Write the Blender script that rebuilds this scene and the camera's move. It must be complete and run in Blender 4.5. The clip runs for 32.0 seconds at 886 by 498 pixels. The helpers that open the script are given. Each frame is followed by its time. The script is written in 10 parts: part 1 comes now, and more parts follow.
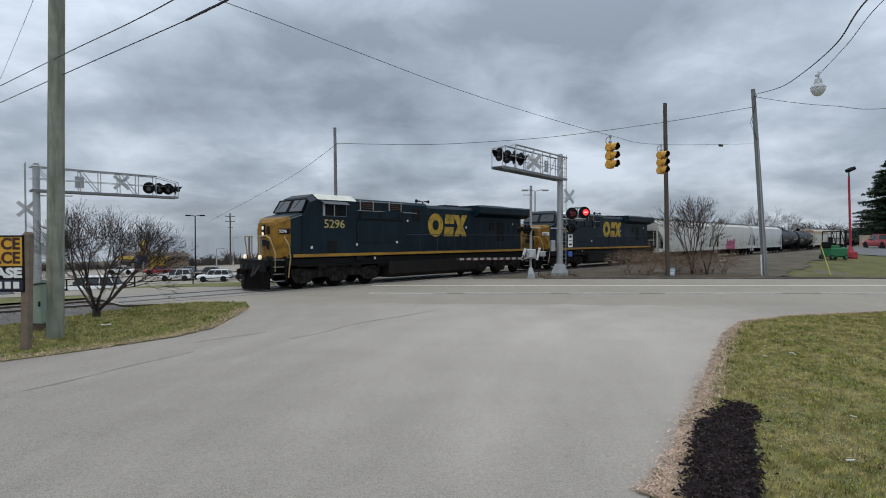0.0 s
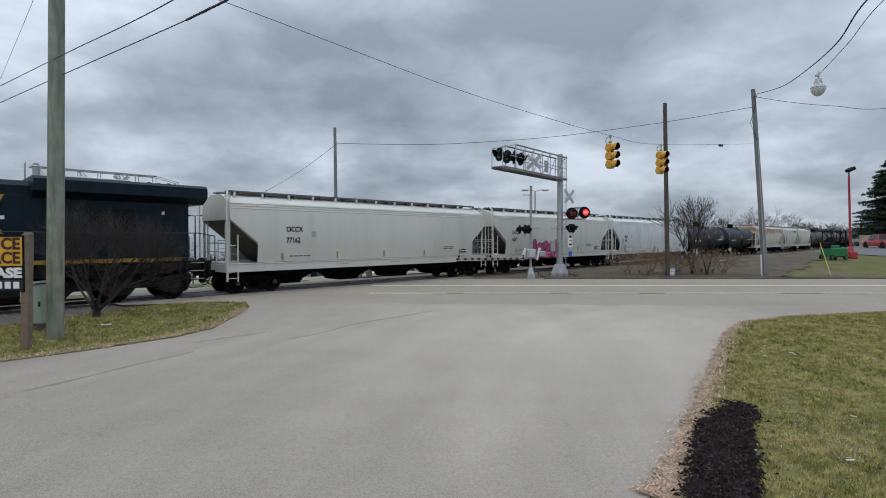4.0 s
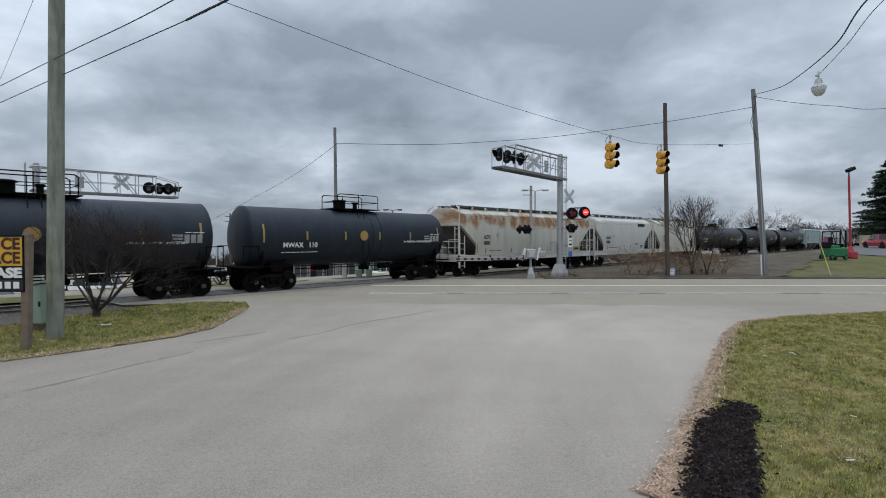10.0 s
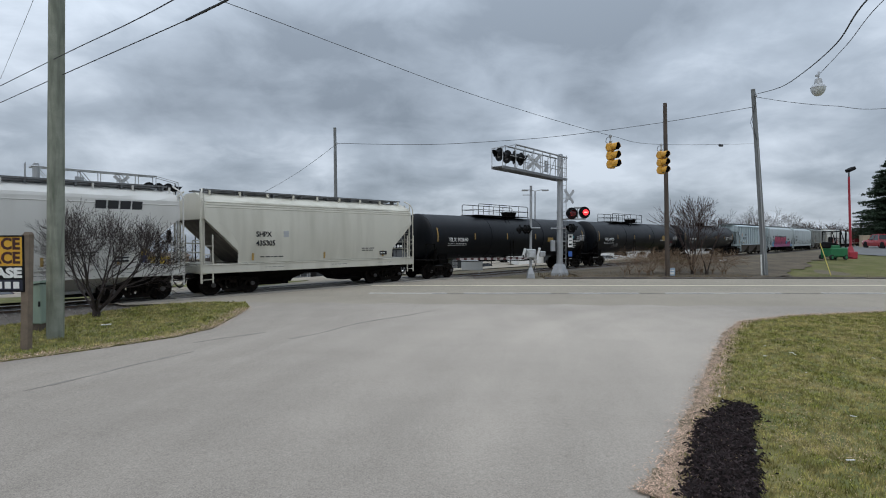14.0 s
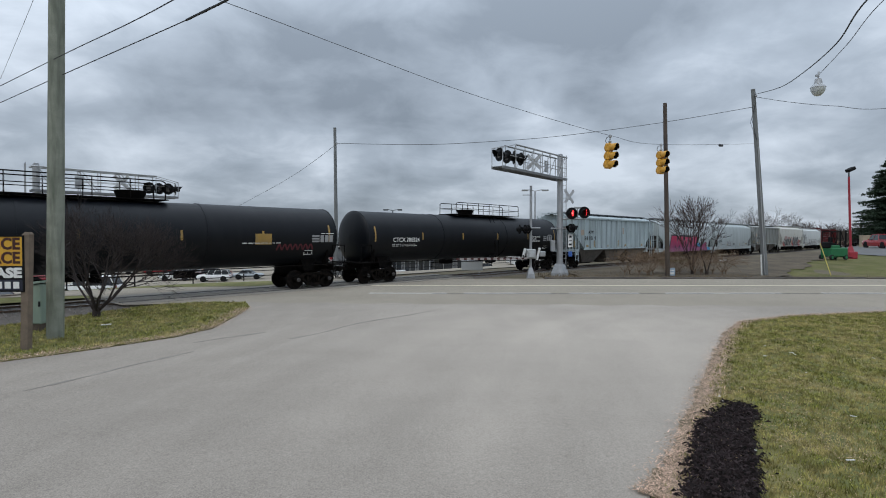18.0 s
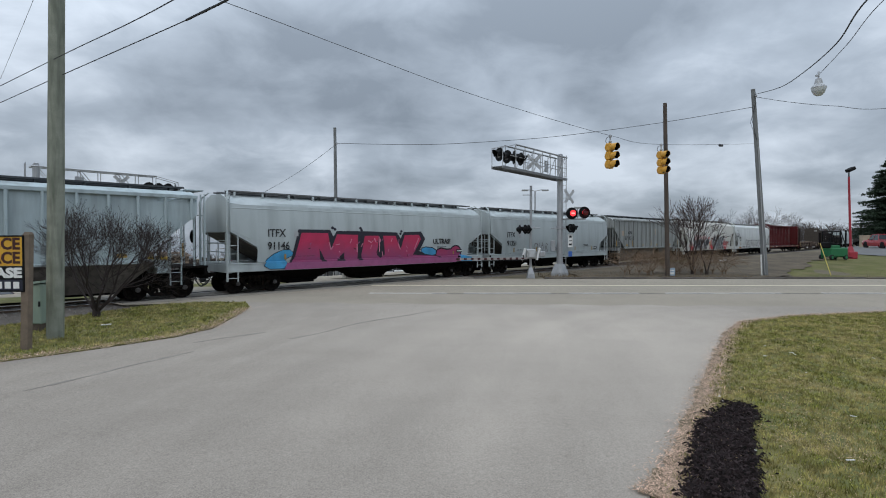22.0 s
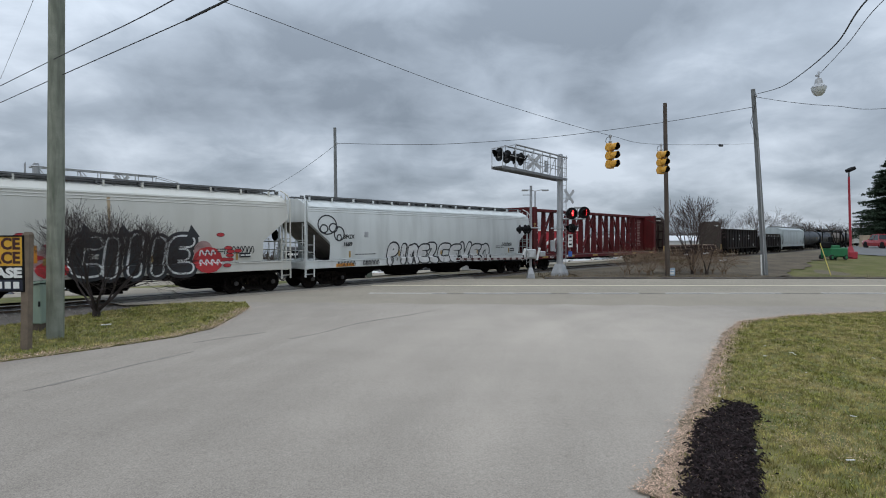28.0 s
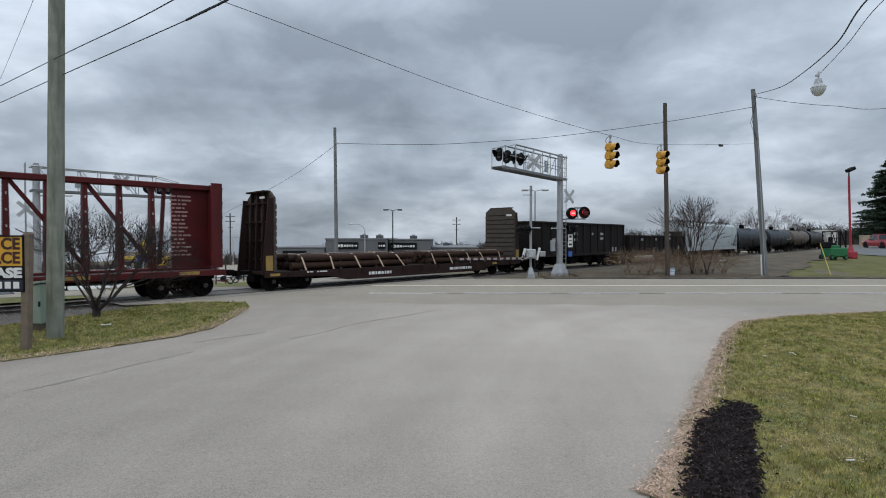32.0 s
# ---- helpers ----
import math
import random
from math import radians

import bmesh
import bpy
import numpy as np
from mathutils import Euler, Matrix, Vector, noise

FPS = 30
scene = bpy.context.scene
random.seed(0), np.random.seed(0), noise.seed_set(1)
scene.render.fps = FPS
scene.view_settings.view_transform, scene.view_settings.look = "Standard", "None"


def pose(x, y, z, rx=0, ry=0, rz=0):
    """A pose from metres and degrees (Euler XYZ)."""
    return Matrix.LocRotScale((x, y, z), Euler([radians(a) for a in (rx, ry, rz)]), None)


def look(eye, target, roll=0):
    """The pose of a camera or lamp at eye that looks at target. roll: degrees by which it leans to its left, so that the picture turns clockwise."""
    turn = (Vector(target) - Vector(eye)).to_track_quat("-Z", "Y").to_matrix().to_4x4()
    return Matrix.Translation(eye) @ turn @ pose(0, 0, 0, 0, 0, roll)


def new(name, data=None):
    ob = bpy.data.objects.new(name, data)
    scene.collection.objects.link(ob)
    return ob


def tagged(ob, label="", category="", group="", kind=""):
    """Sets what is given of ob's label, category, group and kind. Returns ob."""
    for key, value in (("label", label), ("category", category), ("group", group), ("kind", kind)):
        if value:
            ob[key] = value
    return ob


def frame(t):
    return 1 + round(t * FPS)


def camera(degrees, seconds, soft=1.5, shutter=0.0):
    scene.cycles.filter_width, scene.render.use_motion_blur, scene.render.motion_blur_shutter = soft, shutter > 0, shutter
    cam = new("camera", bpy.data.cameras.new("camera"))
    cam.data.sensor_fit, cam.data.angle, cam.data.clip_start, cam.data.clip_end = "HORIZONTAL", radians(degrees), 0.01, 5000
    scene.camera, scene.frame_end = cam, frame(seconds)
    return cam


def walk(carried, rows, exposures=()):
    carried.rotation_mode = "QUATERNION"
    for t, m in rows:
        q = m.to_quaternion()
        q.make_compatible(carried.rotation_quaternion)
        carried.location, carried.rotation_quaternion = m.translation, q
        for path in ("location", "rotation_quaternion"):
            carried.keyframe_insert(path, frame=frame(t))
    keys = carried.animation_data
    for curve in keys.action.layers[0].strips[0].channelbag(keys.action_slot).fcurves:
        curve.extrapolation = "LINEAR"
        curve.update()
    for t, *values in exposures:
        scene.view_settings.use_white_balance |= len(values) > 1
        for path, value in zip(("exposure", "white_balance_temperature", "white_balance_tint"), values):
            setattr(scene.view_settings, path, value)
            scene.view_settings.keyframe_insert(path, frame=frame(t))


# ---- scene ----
# camera: it stands still on a raised spot beside the driveway
cam = camera(80.3, 32.0, soft=1.0, shutter=0.08)
EYE = (0, 0, 2.52)
STAND = look(EYE, (0, 93.0, 0.62))
walk(cam, [(0, STAND), (32, STAND)], exposures=[(0, 0.0, 6500, 10), (32, 0.0, 6500, 10)])


# world: a heavy overcast sky, brighter overhead than at the horizon
CLOUDS = [((-0.19, 0.93, 0.27), 0.36, 0.20, -0.15), ((0.25, 0.92, 0.36), 0.48, 0.20, -0.16), ((-0.02, 0.97, 0.235), 0.5, 0.09, -0.06), ((-0.62, 0.75, 0.22), 0.45, 0.30, 0.10),
          ((0.62, 0.75, 0.28), 0.36, 0.30, 0.07), ((-0.3, 0.95, 0.13), 0.7, 0.07, 0.07), ((0.3, 0.95, 0.12), 0.5, 0.05, 0.06), ((0.1, 0.98, 0.05), 0.9, 0.06, 0.05), ((0.42, 0.9, 0.10), 0.34, 0.07, 0.07)]


def make_world():
    w = bpy.data.worlds.new("overcast")
    scene.world = w
    w.use_nodes = True
    nt = w.node_tree
    nt.nodes.clear()
    N, L = nt.nodes.new, nt.links.new
    out, bg = N("ShaderNodeOutputWorld"), N("ShaderNodeBackground")
    sky = N("ShaderNodeTexSky")
    sky.sky_type = "NISHITA"
    sky.sun_disc = False
    sky.sun_elevation, sky.sun_rotation = radians(48), radians(200)
    tc, sep = N("ShaderNodeTexCoord"), N("ShaderNodeSeparateXYZ")
    L(tc.outputs["Generated"], sep.inputs[0])

    def math(op, a, b=None, clamp=False):
        n = N("ShaderNodeMath")
        n.operation, n.use_clamp = op, clamp
        for i, v in enumerate((a, b)):
            if v is None:
                continue
            if isinstance(v, (int, float)):
                n.inputs[i].default_value = v
            else:
                L(v, n.inputs[i])
        return n.outputs[0]

    up = math("MAXIMUM", sep.outputs["Z"], 0.0)
    den = math("ADD", up, 0.30)
    comb = N("ShaderNodeCombineXYZ")
    L(math("DIVIDE", sep.outputs["X"], den), comb.inputs[0])
    L(math("DIVIDE", sep.outputs["Y"], den), comb.inputs[1])
    comb.inputs[2].default_value = 11.3

    def noise_tex(scale, detail, rough, dist):
        n = N("ShaderNodeTexNoise")
        n.inputs["Scale"].default_value, n.inputs["Detail"].default_value = scale, detail
        n.inputs["Roughness"].default_value, n.inputs["Distortion"].default_value = rough, dist
        L(comb.outputs[0], n.inputs["Vector"])
        return n.outputs["Fac"]

    big, small = noise_tex(1.5, 4, 0.45, 0.25), noise_tex(4.2, 6, 0.58, 0.3)
    mixv = math("ADD", math("MULTIPLY", big, 0.62), math("MULTIPLY", small, 0.30))
    # heavy cloud masses: direction of the middle, half width, half height, weight
    warp = N("ShaderNodeTexNoise")
    warp.inputs["Scale"].default_value, warp.inputs["Detail"].default_value = 3.5, 5
    L(tc.outputs["Generated"], warp.inputs["Vector"])
    wob = N("ShaderNodeVectorMath")
    wob.operation = "MULTIPLY_ADD"
    L(warp.outputs["Color"], wob.inputs[0])
    wob.inputs[1].default_value = (0.34, 0.34, 0.22)
    L(tc.outputs["Generated"], wob.inputs[2])
    for (cx, cy, cz), hx, hz, k in CLOUDS:
        mp, gr = N("ShaderNodeMapping"), N("ShaderNodeTexGradient")
        gr.gradient_type = "SPHERICAL"
        sc = (1 / hx, 0.7, 1 / hz)
        mp.inputs["Scale"].default_value = sc
        mp.inputs["Location"].default_value = [-(c + o) * s for c, o, s in zip((cx, cy, cz), (0.17, 0.17, 0.11), sc)]
        L(wob.outputs[0], mp.inputs[0])
        L(mp.outputs[0], gr.inputs[0])
        mixv = math("ADD", mixv, math("MULTIPLY", math("SMOOTH_MIN", gr.outputs["Fac"], 1.0), k))
    ramp = N("ShaderNodeValToRGB")
    cr = ramp.color_ramp
    cr.elements[0].position, cr.elements[0].color = 0.30, (0.195, 0.232, 0.280, 1)
    cr.elements[1].position, cr.elements[1].color = 0.64, (0.60, 0.67, 0.76, 1)
    e = cr.elements.new(0.47)
    e.color = (0.34, 0.395, 0.465, 1)
    L(mixv, ramp.inputs[0])
    # overhead gain of a cloudy sky
    gain = math("ADD", math("MULTIPLY", math("POWER", up, 1.5), 2.6), 0.93)
    vm = N("ShaderNodeVectorMath")
    vm.operation = "SCALE"
    L(ramp.outputs[0], vm.inputs[0])
    L(gain, vm.inputs["Scale"])
    sk = N("ShaderNodeVectorMath")
    sk.operation = "SCALE"
    L(sky.outputs[0], sk.inputs[0])
    sk.inputs["Scale"].default_value = 0.006
    add = N("ShaderNodeVectorMath")
    add.operation = "ADD"
    L(vm.outputs[0], add.inputs[0])
    L(sk.outputs[0], add.inputs[1])
    L(add.outputs[0], bg.inputs[0])
    bg.inputs[1].default_value = 1.0
    L(bg.outputs[0], out.inputs[0])


make_world()
sun_data = bpy.data.lights.new("sun", "SUN")
sun_data.energy, sun_data.angle, sun_data.color = 0.8, radians(35), (1.0, 0.97, 0.93)
sun = new("sun", sun_data)
sun.matrix_world = look((0, 0, 40), (14, 30, 0))


# ---- mesh building ----
class Build:
    """Collects vertices and faces of one mesh."""

    def __init__(self):
        self.v, self.f = [], []

    def add(self, vs, fs):
        n = len(self.v)
        self.v += [tuple(p) for p in vs]
        self.f += [tuple(i + n for i in f) for f in fs]
        return self

    def box(self, c, s, b=0.0, rz=0.0, m=None):
        hx, hy, hz = s[0] / 2, s[1] / 2, s[2] / 2
        b = min(b, hx * 0.9, hy * 0.9, hz * 0.9)
        vs, fs = [], []
        if b <= 0:
            vs = [(x, y, z) for x in (-hx, hx) for y in (-hy, hy) for z in (-hz, hz)]
            fs = [(0, 1, 3, 2), (4, 6, 7, 5), (0, 4, 5, 1), (2, 3, 7, 6), (0, 2, 6, 4), (1, 5, 7, 3)]
        else:
            idx = {}
            for sx in (-1, 1):
                for sy in (-1, 1):
                    for sz in (-1, 1):
                        for ax in range(3):
                            p = [sx * (hx - b), sy * (hy - b), sz * (hz - b)]
                            p[ax] = (sx * hx, sy * hy, sz * hz)[ax]
                            idx[sx, sy, sz, ax] = len(vs)
                            vs.append(tuple(p))
            for ax in range(3):
                o1, o2 = [(1, 2), (2, 0), (0, 1)][ax]
                for s_ in (-1, 1):
                    quad = []
                    for a, c2 in ((-1, -1), (1, -1), (1, 1), (-1, 1)):
                        k = [0, 0, 0]
                        k[ax], k[o1], k[o2] = s_, a, c2
                        quad.append(idx[k[0], k[1], k[2], ax])
                    fs.append(tuple(quad if s_ > 0 else quad[::-1]))
                for a in (-1, 1):
                    for c2 in (-1, 1):
                        k0, k1 = [0, 0, 0], [0, 0, 0]
                        k0[ax], k1[ax] = -1, 1
                        k0[o1] = k1[o1] = a
                        k0[o2] = k1[o2] = c2
                        q = (idx[(*k0, o1)], idx[(*k1, o1)], idx[(*k1, o2)], idx[(*k0, o2)])
                        fs.append(q if a * c2 > 0 else q[::-1])
            for sx in (-1, 1):
                for sy in (-1, 1):
                    for sz in (-1, 1):
                        t = tuple(idx[sx, sy, sz, ax] for ax in range(3))
                        fs.append(t if sx * sy * sz > 0 else t[::-1])
        mm = Matrix.Translation(c) @ (m if m is not None else Matrix.Rotation(radians(rz), 4, "Z"))
        return self.add([mm @ Vector(p) for p in vs], fs)

    def cyl(self, p0, p1, r0, r1=None, n=10, caps=True):
        r1 = r0 if r1 is None else r1
        p0, p1 = Vector(p0), Vector(p1)
        q = (p1 - p0).to_track_quat("Z", "Y")
        vs = []
        for p, r in ((p0, r0), (p1, r1)):
            for i in range(n):
                a = 2 * math.pi * i / n
                vs.append(p + q @ Vector((r * math.cos(a), r * math.sin(a), 0)))
        fs = [(i, (i + 1) % n, n + (i + 1) % n, n + i) for i in range(n)]
        if caps:
            fs += [tuple(range(n))[::-1], tuple(range(n, 2 * n))]
        return self.add(vs, fs)

    def tube(self, pts, r, n=6):
        """A round bar along a path, bent at its corners in one piece."""
        P = [Vector(p) for p in pts]
        d = [(b - a).normalized() for a, b in zip(P[:-1], P[1:])]
        side = d[0].orthogonal().normalized()
        rings = []
        for i, p in enumerate(P):
            t = d[0] if i == 0 else d[-1] if i == len(P) - 1 else (d[i - 1] + d[i])
            t = d[i - 1] if t.length < 1e-6 else t.normalized()
            side = side - t * side.dot(t)
            side = t.orthogonal().normalized() if side.length < 1e-5 else side.normalized()
            up = t.cross(side)
            k = 1.0 if i in (0, len(P) - 1) else 1.0 / max(0.5, t.dot(d[i]))
            rings.append([p + (side * math.cos(2 * math.pi * j / n) + up * math.sin(2 * math.pi * j / n)) * r * min(k, 1.4) for j in range(n)])
        return self.loft(rings)

    def loft(self, rings, caps=True, closed=True):
        n = len(rings[0])
        vs = [p for ring in rings for p in ring]
        fs = []
        for j in range(len(rings) - 1):
            for i in range(n if closed else n - 1):
                k = (i + 1) % n
                fs.append((j * n + i, j * n + k, (j + 1) * n + k, (j + 1) * n + i))
        if caps:
            fs += [tuple(range(n))[::-1], tuple(range((len(rings) - 1) * n, len(rings) * n))]
        return self.add(vs, fs)

    def lathe(self, prof, axis_p, axis_d, n=16):
        """Turn (distance along the axis, radius) pairs round an axis."""
        p, q = Vector(axis_p), Vector(axis_d).to_track_quat("Z", "Y")
        rings = []
        for d, r in prof:
            rings.append([p + q @ Vector((r * math.cos(2 * math.pi * i / n), r * math.sin(2 * math.pi * i / n), d)) for i in range(n)])
        return self.loft(rings)

    def prism(self, pts, y0, y1):
        """A polygon in x, z drawn out from y0 to y1."""
        return self.loft([[(x, y0, z) for x, z in pts], [(x, y1, z) for x, z in pts]])

    def slab(self, pts, z0, z1):
        """A polygon in x, y with a thickness."""
        return self.loft([[(x, y, z0) for x, y in pts], [(x, y, z1) for x, y in pts]])

    def mesh(self, name, smooth=False, angle=0.6):
        me = bpy.data.meshes.new(name)
        me.from_pydata(self.v, [], self.f)
        me.validate()
        bm = bmesh.new()
        bm.from_mesh(me)
        bmesh.ops.recalc_face_normals(bm, faces=bm.faces)
        bm.to_mesh(me)
        bm.free()
        if smooth:
            me.polygons.foreach_set("use_smooth", [True] * len(me.polygons))
            me.set_sharp_from_angle(angle=angle)
        return me


def part(name, b, mat, parent=None, label="", at=None, smooth=False, angle=0.6):
    """One mesh object, under a thing or a part if parent is given."""
    me = b if isinstance(b, bpy.types.Mesh) else b.mesh(name, smooth, angle)
    if mat is not None and not me.materials:
        me.materials.append(mat)
    ob = new(name, me)
    if parent is not None:
        ob.parent = parent
    if at is not None:
        ob.matrix_basis = at
    if label:
        ob["label"] = label
    return ob


def thing(name, label, category, group="", at=None, kind=""):
    ob = new(name)
    ob.empty_display_size = 0.2
    tagged(ob, label, category, group, kind)
    if at is not None:
        ob.matrix_basis = at
    return ob


def solid(name, b, mat, label, category, group="", kind="", at=None, smooth=False):
    ob = part(name, b, mat, None, "", at, smooth)
    return tagged(ob, label, category, group, kind)


TEXT_CACHE = {}


def lettering(name, body, size, mat, parent, at, align="LEFT", bold=0.0, stretch=1.0):
    key = (body, size, align, bold, stretch, mat.name)
    if key not in TEXT_CACHE:
        cu = bpy.data.curves.new(name, "FONT")
        cu.body, cu.size, cu.align_x, cu.extrude, cu.offset = body, size, align, 0.004, bold
        cu.resolution_u = 3
        tmp = bpy.data.objects.new(name, cu)
        me = bpy.data.meshes.new_from_object(tmp)
        bpy.data.objects.remove(tmp)
        bpy.data.curves.remove(cu)
        me.transform(Matrix.Diagonal((stretch, 1, 1, 1)))
        me.materials.clear()
        me.materials.append(mat)
        TEXT_CACHE[key] = me
    return part(name, TEXT_CACHE[key], None, parent, at=at)


# ---- materials ----
MATS = {}


def M(name, c, rough=0.6, metal=0.0, var=0.18, scale=2.0, bump=0.15, fine=30.0, dirt=None, dirt_amt=0.4, streak=False, spec=0.5, emit=None, emit_s=0.0, alpha_ior=None, dscale=None, coat=0.0):
    """A painted, worn surface: broad patches, fine grain, dirt and relief."""
    if name in MATS:
        return MATS[name]
    m = bpy.data.materials.new(name)
    m.use_nodes = True
    nt = m.node_tree
    N, L = nt.nodes.new, nt.links.new
    bs = nt.nodes["Principled BSDF"]
    bs.inputs["Roughness"].default_value, bs.inputs["Metallic"].default_value = rough, metal
    bs.inputs["Specular IOR Level"].default_value = spec
    if coat:
        bs.inputs["Coat Weight"].default_value, bs.inputs["Coat Roughness"].default_value = coat, 0.15
    tc = N("ShaderNodeTexCoord")
    oi = N("ShaderNodeObjectInfo")
    off = N("ShaderNodeVectorMath")
    off.operation = "MULTIPLY_ADD"
    L(oi.outputs["Random"], off.inputs[0])
    off.inputs[1].default_value = (37.0, 11.0, 5.0)
    L(tc.outputs["Object"], off.inputs[2])
    vec = off.outputs[0]

    def tex(s, detail=5, zs=1.0):
        n = N("ShaderNodeTexNoise")
        n.inputs["Scale"].default_value, n.inputs["Detail"].default_value = s, detail
        if zs != 1.0:
            mp = N("ShaderNodeMapping")
            mp.inputs["Scale"].default_value = (1, 1, zs)
            L(vec, mp.inputs[0])
            L(mp.outputs[0], n.inputs["Vector"])
        else:
            L(vec, n.inputs["Vector"])
        return n.outputs["Fac"]

    def ramp(fac, p0, p1):
        r = N("ShaderNodeMapRange")
        r.inputs[1].default_value, r.inputs[2].default_value = p0, p1
        L(fac, r.inputs[0])
        return r.outputs[0]

    def mix(fac, a, b):
        x = N("ShaderNodeMix")
        x.data_type = "RGBA"
        L(fac, x.inputs[0])
        for v, i in ((a, 6), (b, 7)):
            if isinstance(v, tuple):
                x.inputs[i].default_value = (*v, 1)
            else:
                L(v, x.inputs[i])
        return x.outputs[2]

    lo = tuple(max(0.0, k * (1 - var)) for k in c)
    hi = tuple(min(1.0, k * (1 + var)) for k in c)
    broad = tex(scale)
    grain = tex(fine, 3)
    col = mix(ramp(broad, 0.3, 0.7), lo, hi)
    col = mix(ramp(grain, 0.25, 0.95), col, tuple(k * (1 - var * 0.9) for k in c))
    if dirt:
        d = tex(dscale or scale * 1.7, 7, 0.12 if streak else 1.0)
        f = N("ShaderNodeMath")
        f.operation = "MULTIPLY"
        f.use_clamp = True
        L(ramp(d, 0.45, 0.75), f.inputs[0])
        f.inputs[1].default_value = dirt_amt
        col = mix(f.outputs[0], col, dirt)
    L(col, bs.inputs["Base Color"])
    rr = N("ShaderNodeMapRange")
    rr.inputs[3].default_value, rr.inputs[4].default_value = max(0.02, rough - 0.12), min(1.0, rough + 0.12)
    L(broad, rr.inputs[0])
    L(rr.outputs[0], bs.inputs["Roughness"])
    if bump:
        bp = N("ShaderNodeBump")
        bp.inputs["Strength"].default_value, bp.inputs["Distance"].default_value = bump, 0.02
        L(grain, bp.inputs["Height"])
        L(bp.outputs[0], bs.inputs["Normal"])
    if emit:
        bs.inputs["Emission Color"].default_value = (*emit, 1)
        bs.inputs["Emission Strength"].default_value = emit_s
    MATS[name] = m
    return m


def glassy(name, tint, rough=0.05):
    m = bpy.data.materials.new(name)
    m.use_nodes = True
    bs = m.node_tree.nodes["Principled BSDF"]
    bs.inputs["Base Color"].default_value = (*tint, 1)
    bs.inputs["Roughness"].default_value, bs.inputs["Specular IOR Level"].default_value = rough, 0.6
    return m




def asphalt(name, c, pale_spot=None):
    """Old pale asphalt: stone speckle, patches, and wear drawn out along the way of travel."""
    m = bpy.data.materials.new(name)
    m.use_nodes = True
    nt = m.node_tree
    N, L = nt.nodes.new, nt.links.new
    bs = nt.nodes["Principled BSDF"]
    bs.inputs["Roughness"].default_value, bs.inputs["Specular IOR Level"].default_value = 0.95, 0.2
    tc = N("ShaderNodeTexCoord")
    total = None
    for scale, stretch, detail, amount, turn in ((62.0, (1, 1, 1), 3, 1.4, 0), (15.0, (1, 1, 1), 4, 0.22, 0), (0.8, (0.35, 1.3, 1), 6, 0.20, 28), (0.2, (1, 1, 1), 5, 0.42, 0), (1.1, (1.2, 0.35, 1), 6, 0.16, -38)):
        mp, n = N("ShaderNodeMapping"), N("ShaderNodeTexNoise")
        mp.inputs["Scale"].default_value, mp.inputs["Rotation"].default_value = stretch, (0, 0, radians(turn))
        n.inputs["Scale"].default_value, n.inputs["Detail"].default_value, n.inputs["Roughness"].default_value = scale, detail, 0.6
        L(tc.outputs["Object"], mp.inputs[0])
        L(mp.outputs[0], n.inputs["Vector"])
        k = N("ShaderNodeMath")
        k.operation = "MULTIPLY_ADD"
        L(n.outputs["Fac"], k.inputs[0])
        k.inputs[1].default_value = amount
        if total is None:
            k.inputs[2].default_value = 1.0 - 0.5 * (1.4 + 0.22 + 0.20 + 0.42 + 0.16)
            first = n
        else:
            L(total, k.inputs[2])
        total = k.outputs[0]
    # bands worn round the two corners by turning wheels
    for cx, cy, scale, amount in ((15.5, 6.5, 0.9, 0.20), (-14.0, 15.5, 0.8, 0.18)) if pale_spot else ():
        mp, ln, n, k = N("ShaderNodeMapping"), N("ShaderNodeVectorMath"), N("ShaderNodeTexNoise"), N("ShaderNodeMath")
        mp.inputs["Location"].default_value, mp.inputs["Scale"].default_value = (-cx, -cy, 0.0), (1, 1, 0)
        L(tc.outputs["Object"], mp.inputs[0])
        ln.operation = "LENGTH"
        L(mp.outputs[0], ln.inputs[0])
        n.noise_dimensions = "1D"
        n.inputs["Scale"].default_value, n.inputs["Detail"].default_value = scale, 3
        L(ln.outputs["Value"], n.inputs["W"])
        k.operation = "MULTIPLY_ADD"
        L(n.outputs["Fac"], k.inputs[0])
        k.inputs[1].default_value = amount
        L(total, k.inputs[2])
        sub = N("ShaderNodeMath")
        sub.operation = "SUBTRACT"
        L(k.outputs[0], sub.inputs[0])
        sub.inputs[1].default_value = amount * 0.5
        total = sub.outputs[0]
    # a broad pale spot: centre, half widths and strength, fading smoothly outwards
    if pale_spot:
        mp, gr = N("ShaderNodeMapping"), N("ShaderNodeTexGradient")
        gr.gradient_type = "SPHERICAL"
        mp.inputs["Scale"].default_value = (1 / pale_spot[2], 1 / pale_spot[3], 0.0)
        mp.inputs["Location"].default_value = (-pale_spot[0] / pale_spot[2], -pale_spot[1] / pale_spot[3], 0.0)
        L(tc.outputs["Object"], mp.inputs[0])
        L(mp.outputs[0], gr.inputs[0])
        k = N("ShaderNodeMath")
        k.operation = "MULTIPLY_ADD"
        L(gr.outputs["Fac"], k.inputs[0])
        k.inputs[1].default_value = pale_spot[4]
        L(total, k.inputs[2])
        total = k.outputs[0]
    col = N("ShaderNodeVectorMath")
    col.operation = "SCALE"
    col.inputs[0].default_value = c
    L(total, col.inputs["Scale"])
    L(col.outputs[0], bs.inputs["Base Color"])
    bp = N("ShaderNodeBump")
    bp.inputs["Strength"].default_value, bp.inputs["Distance"].default_value = 0.6, 0.01
    L(first.outputs["Fac"], bp.inputs["Height"])
    L(bp.outputs[0], bs.inputs["Normal"])
    return m


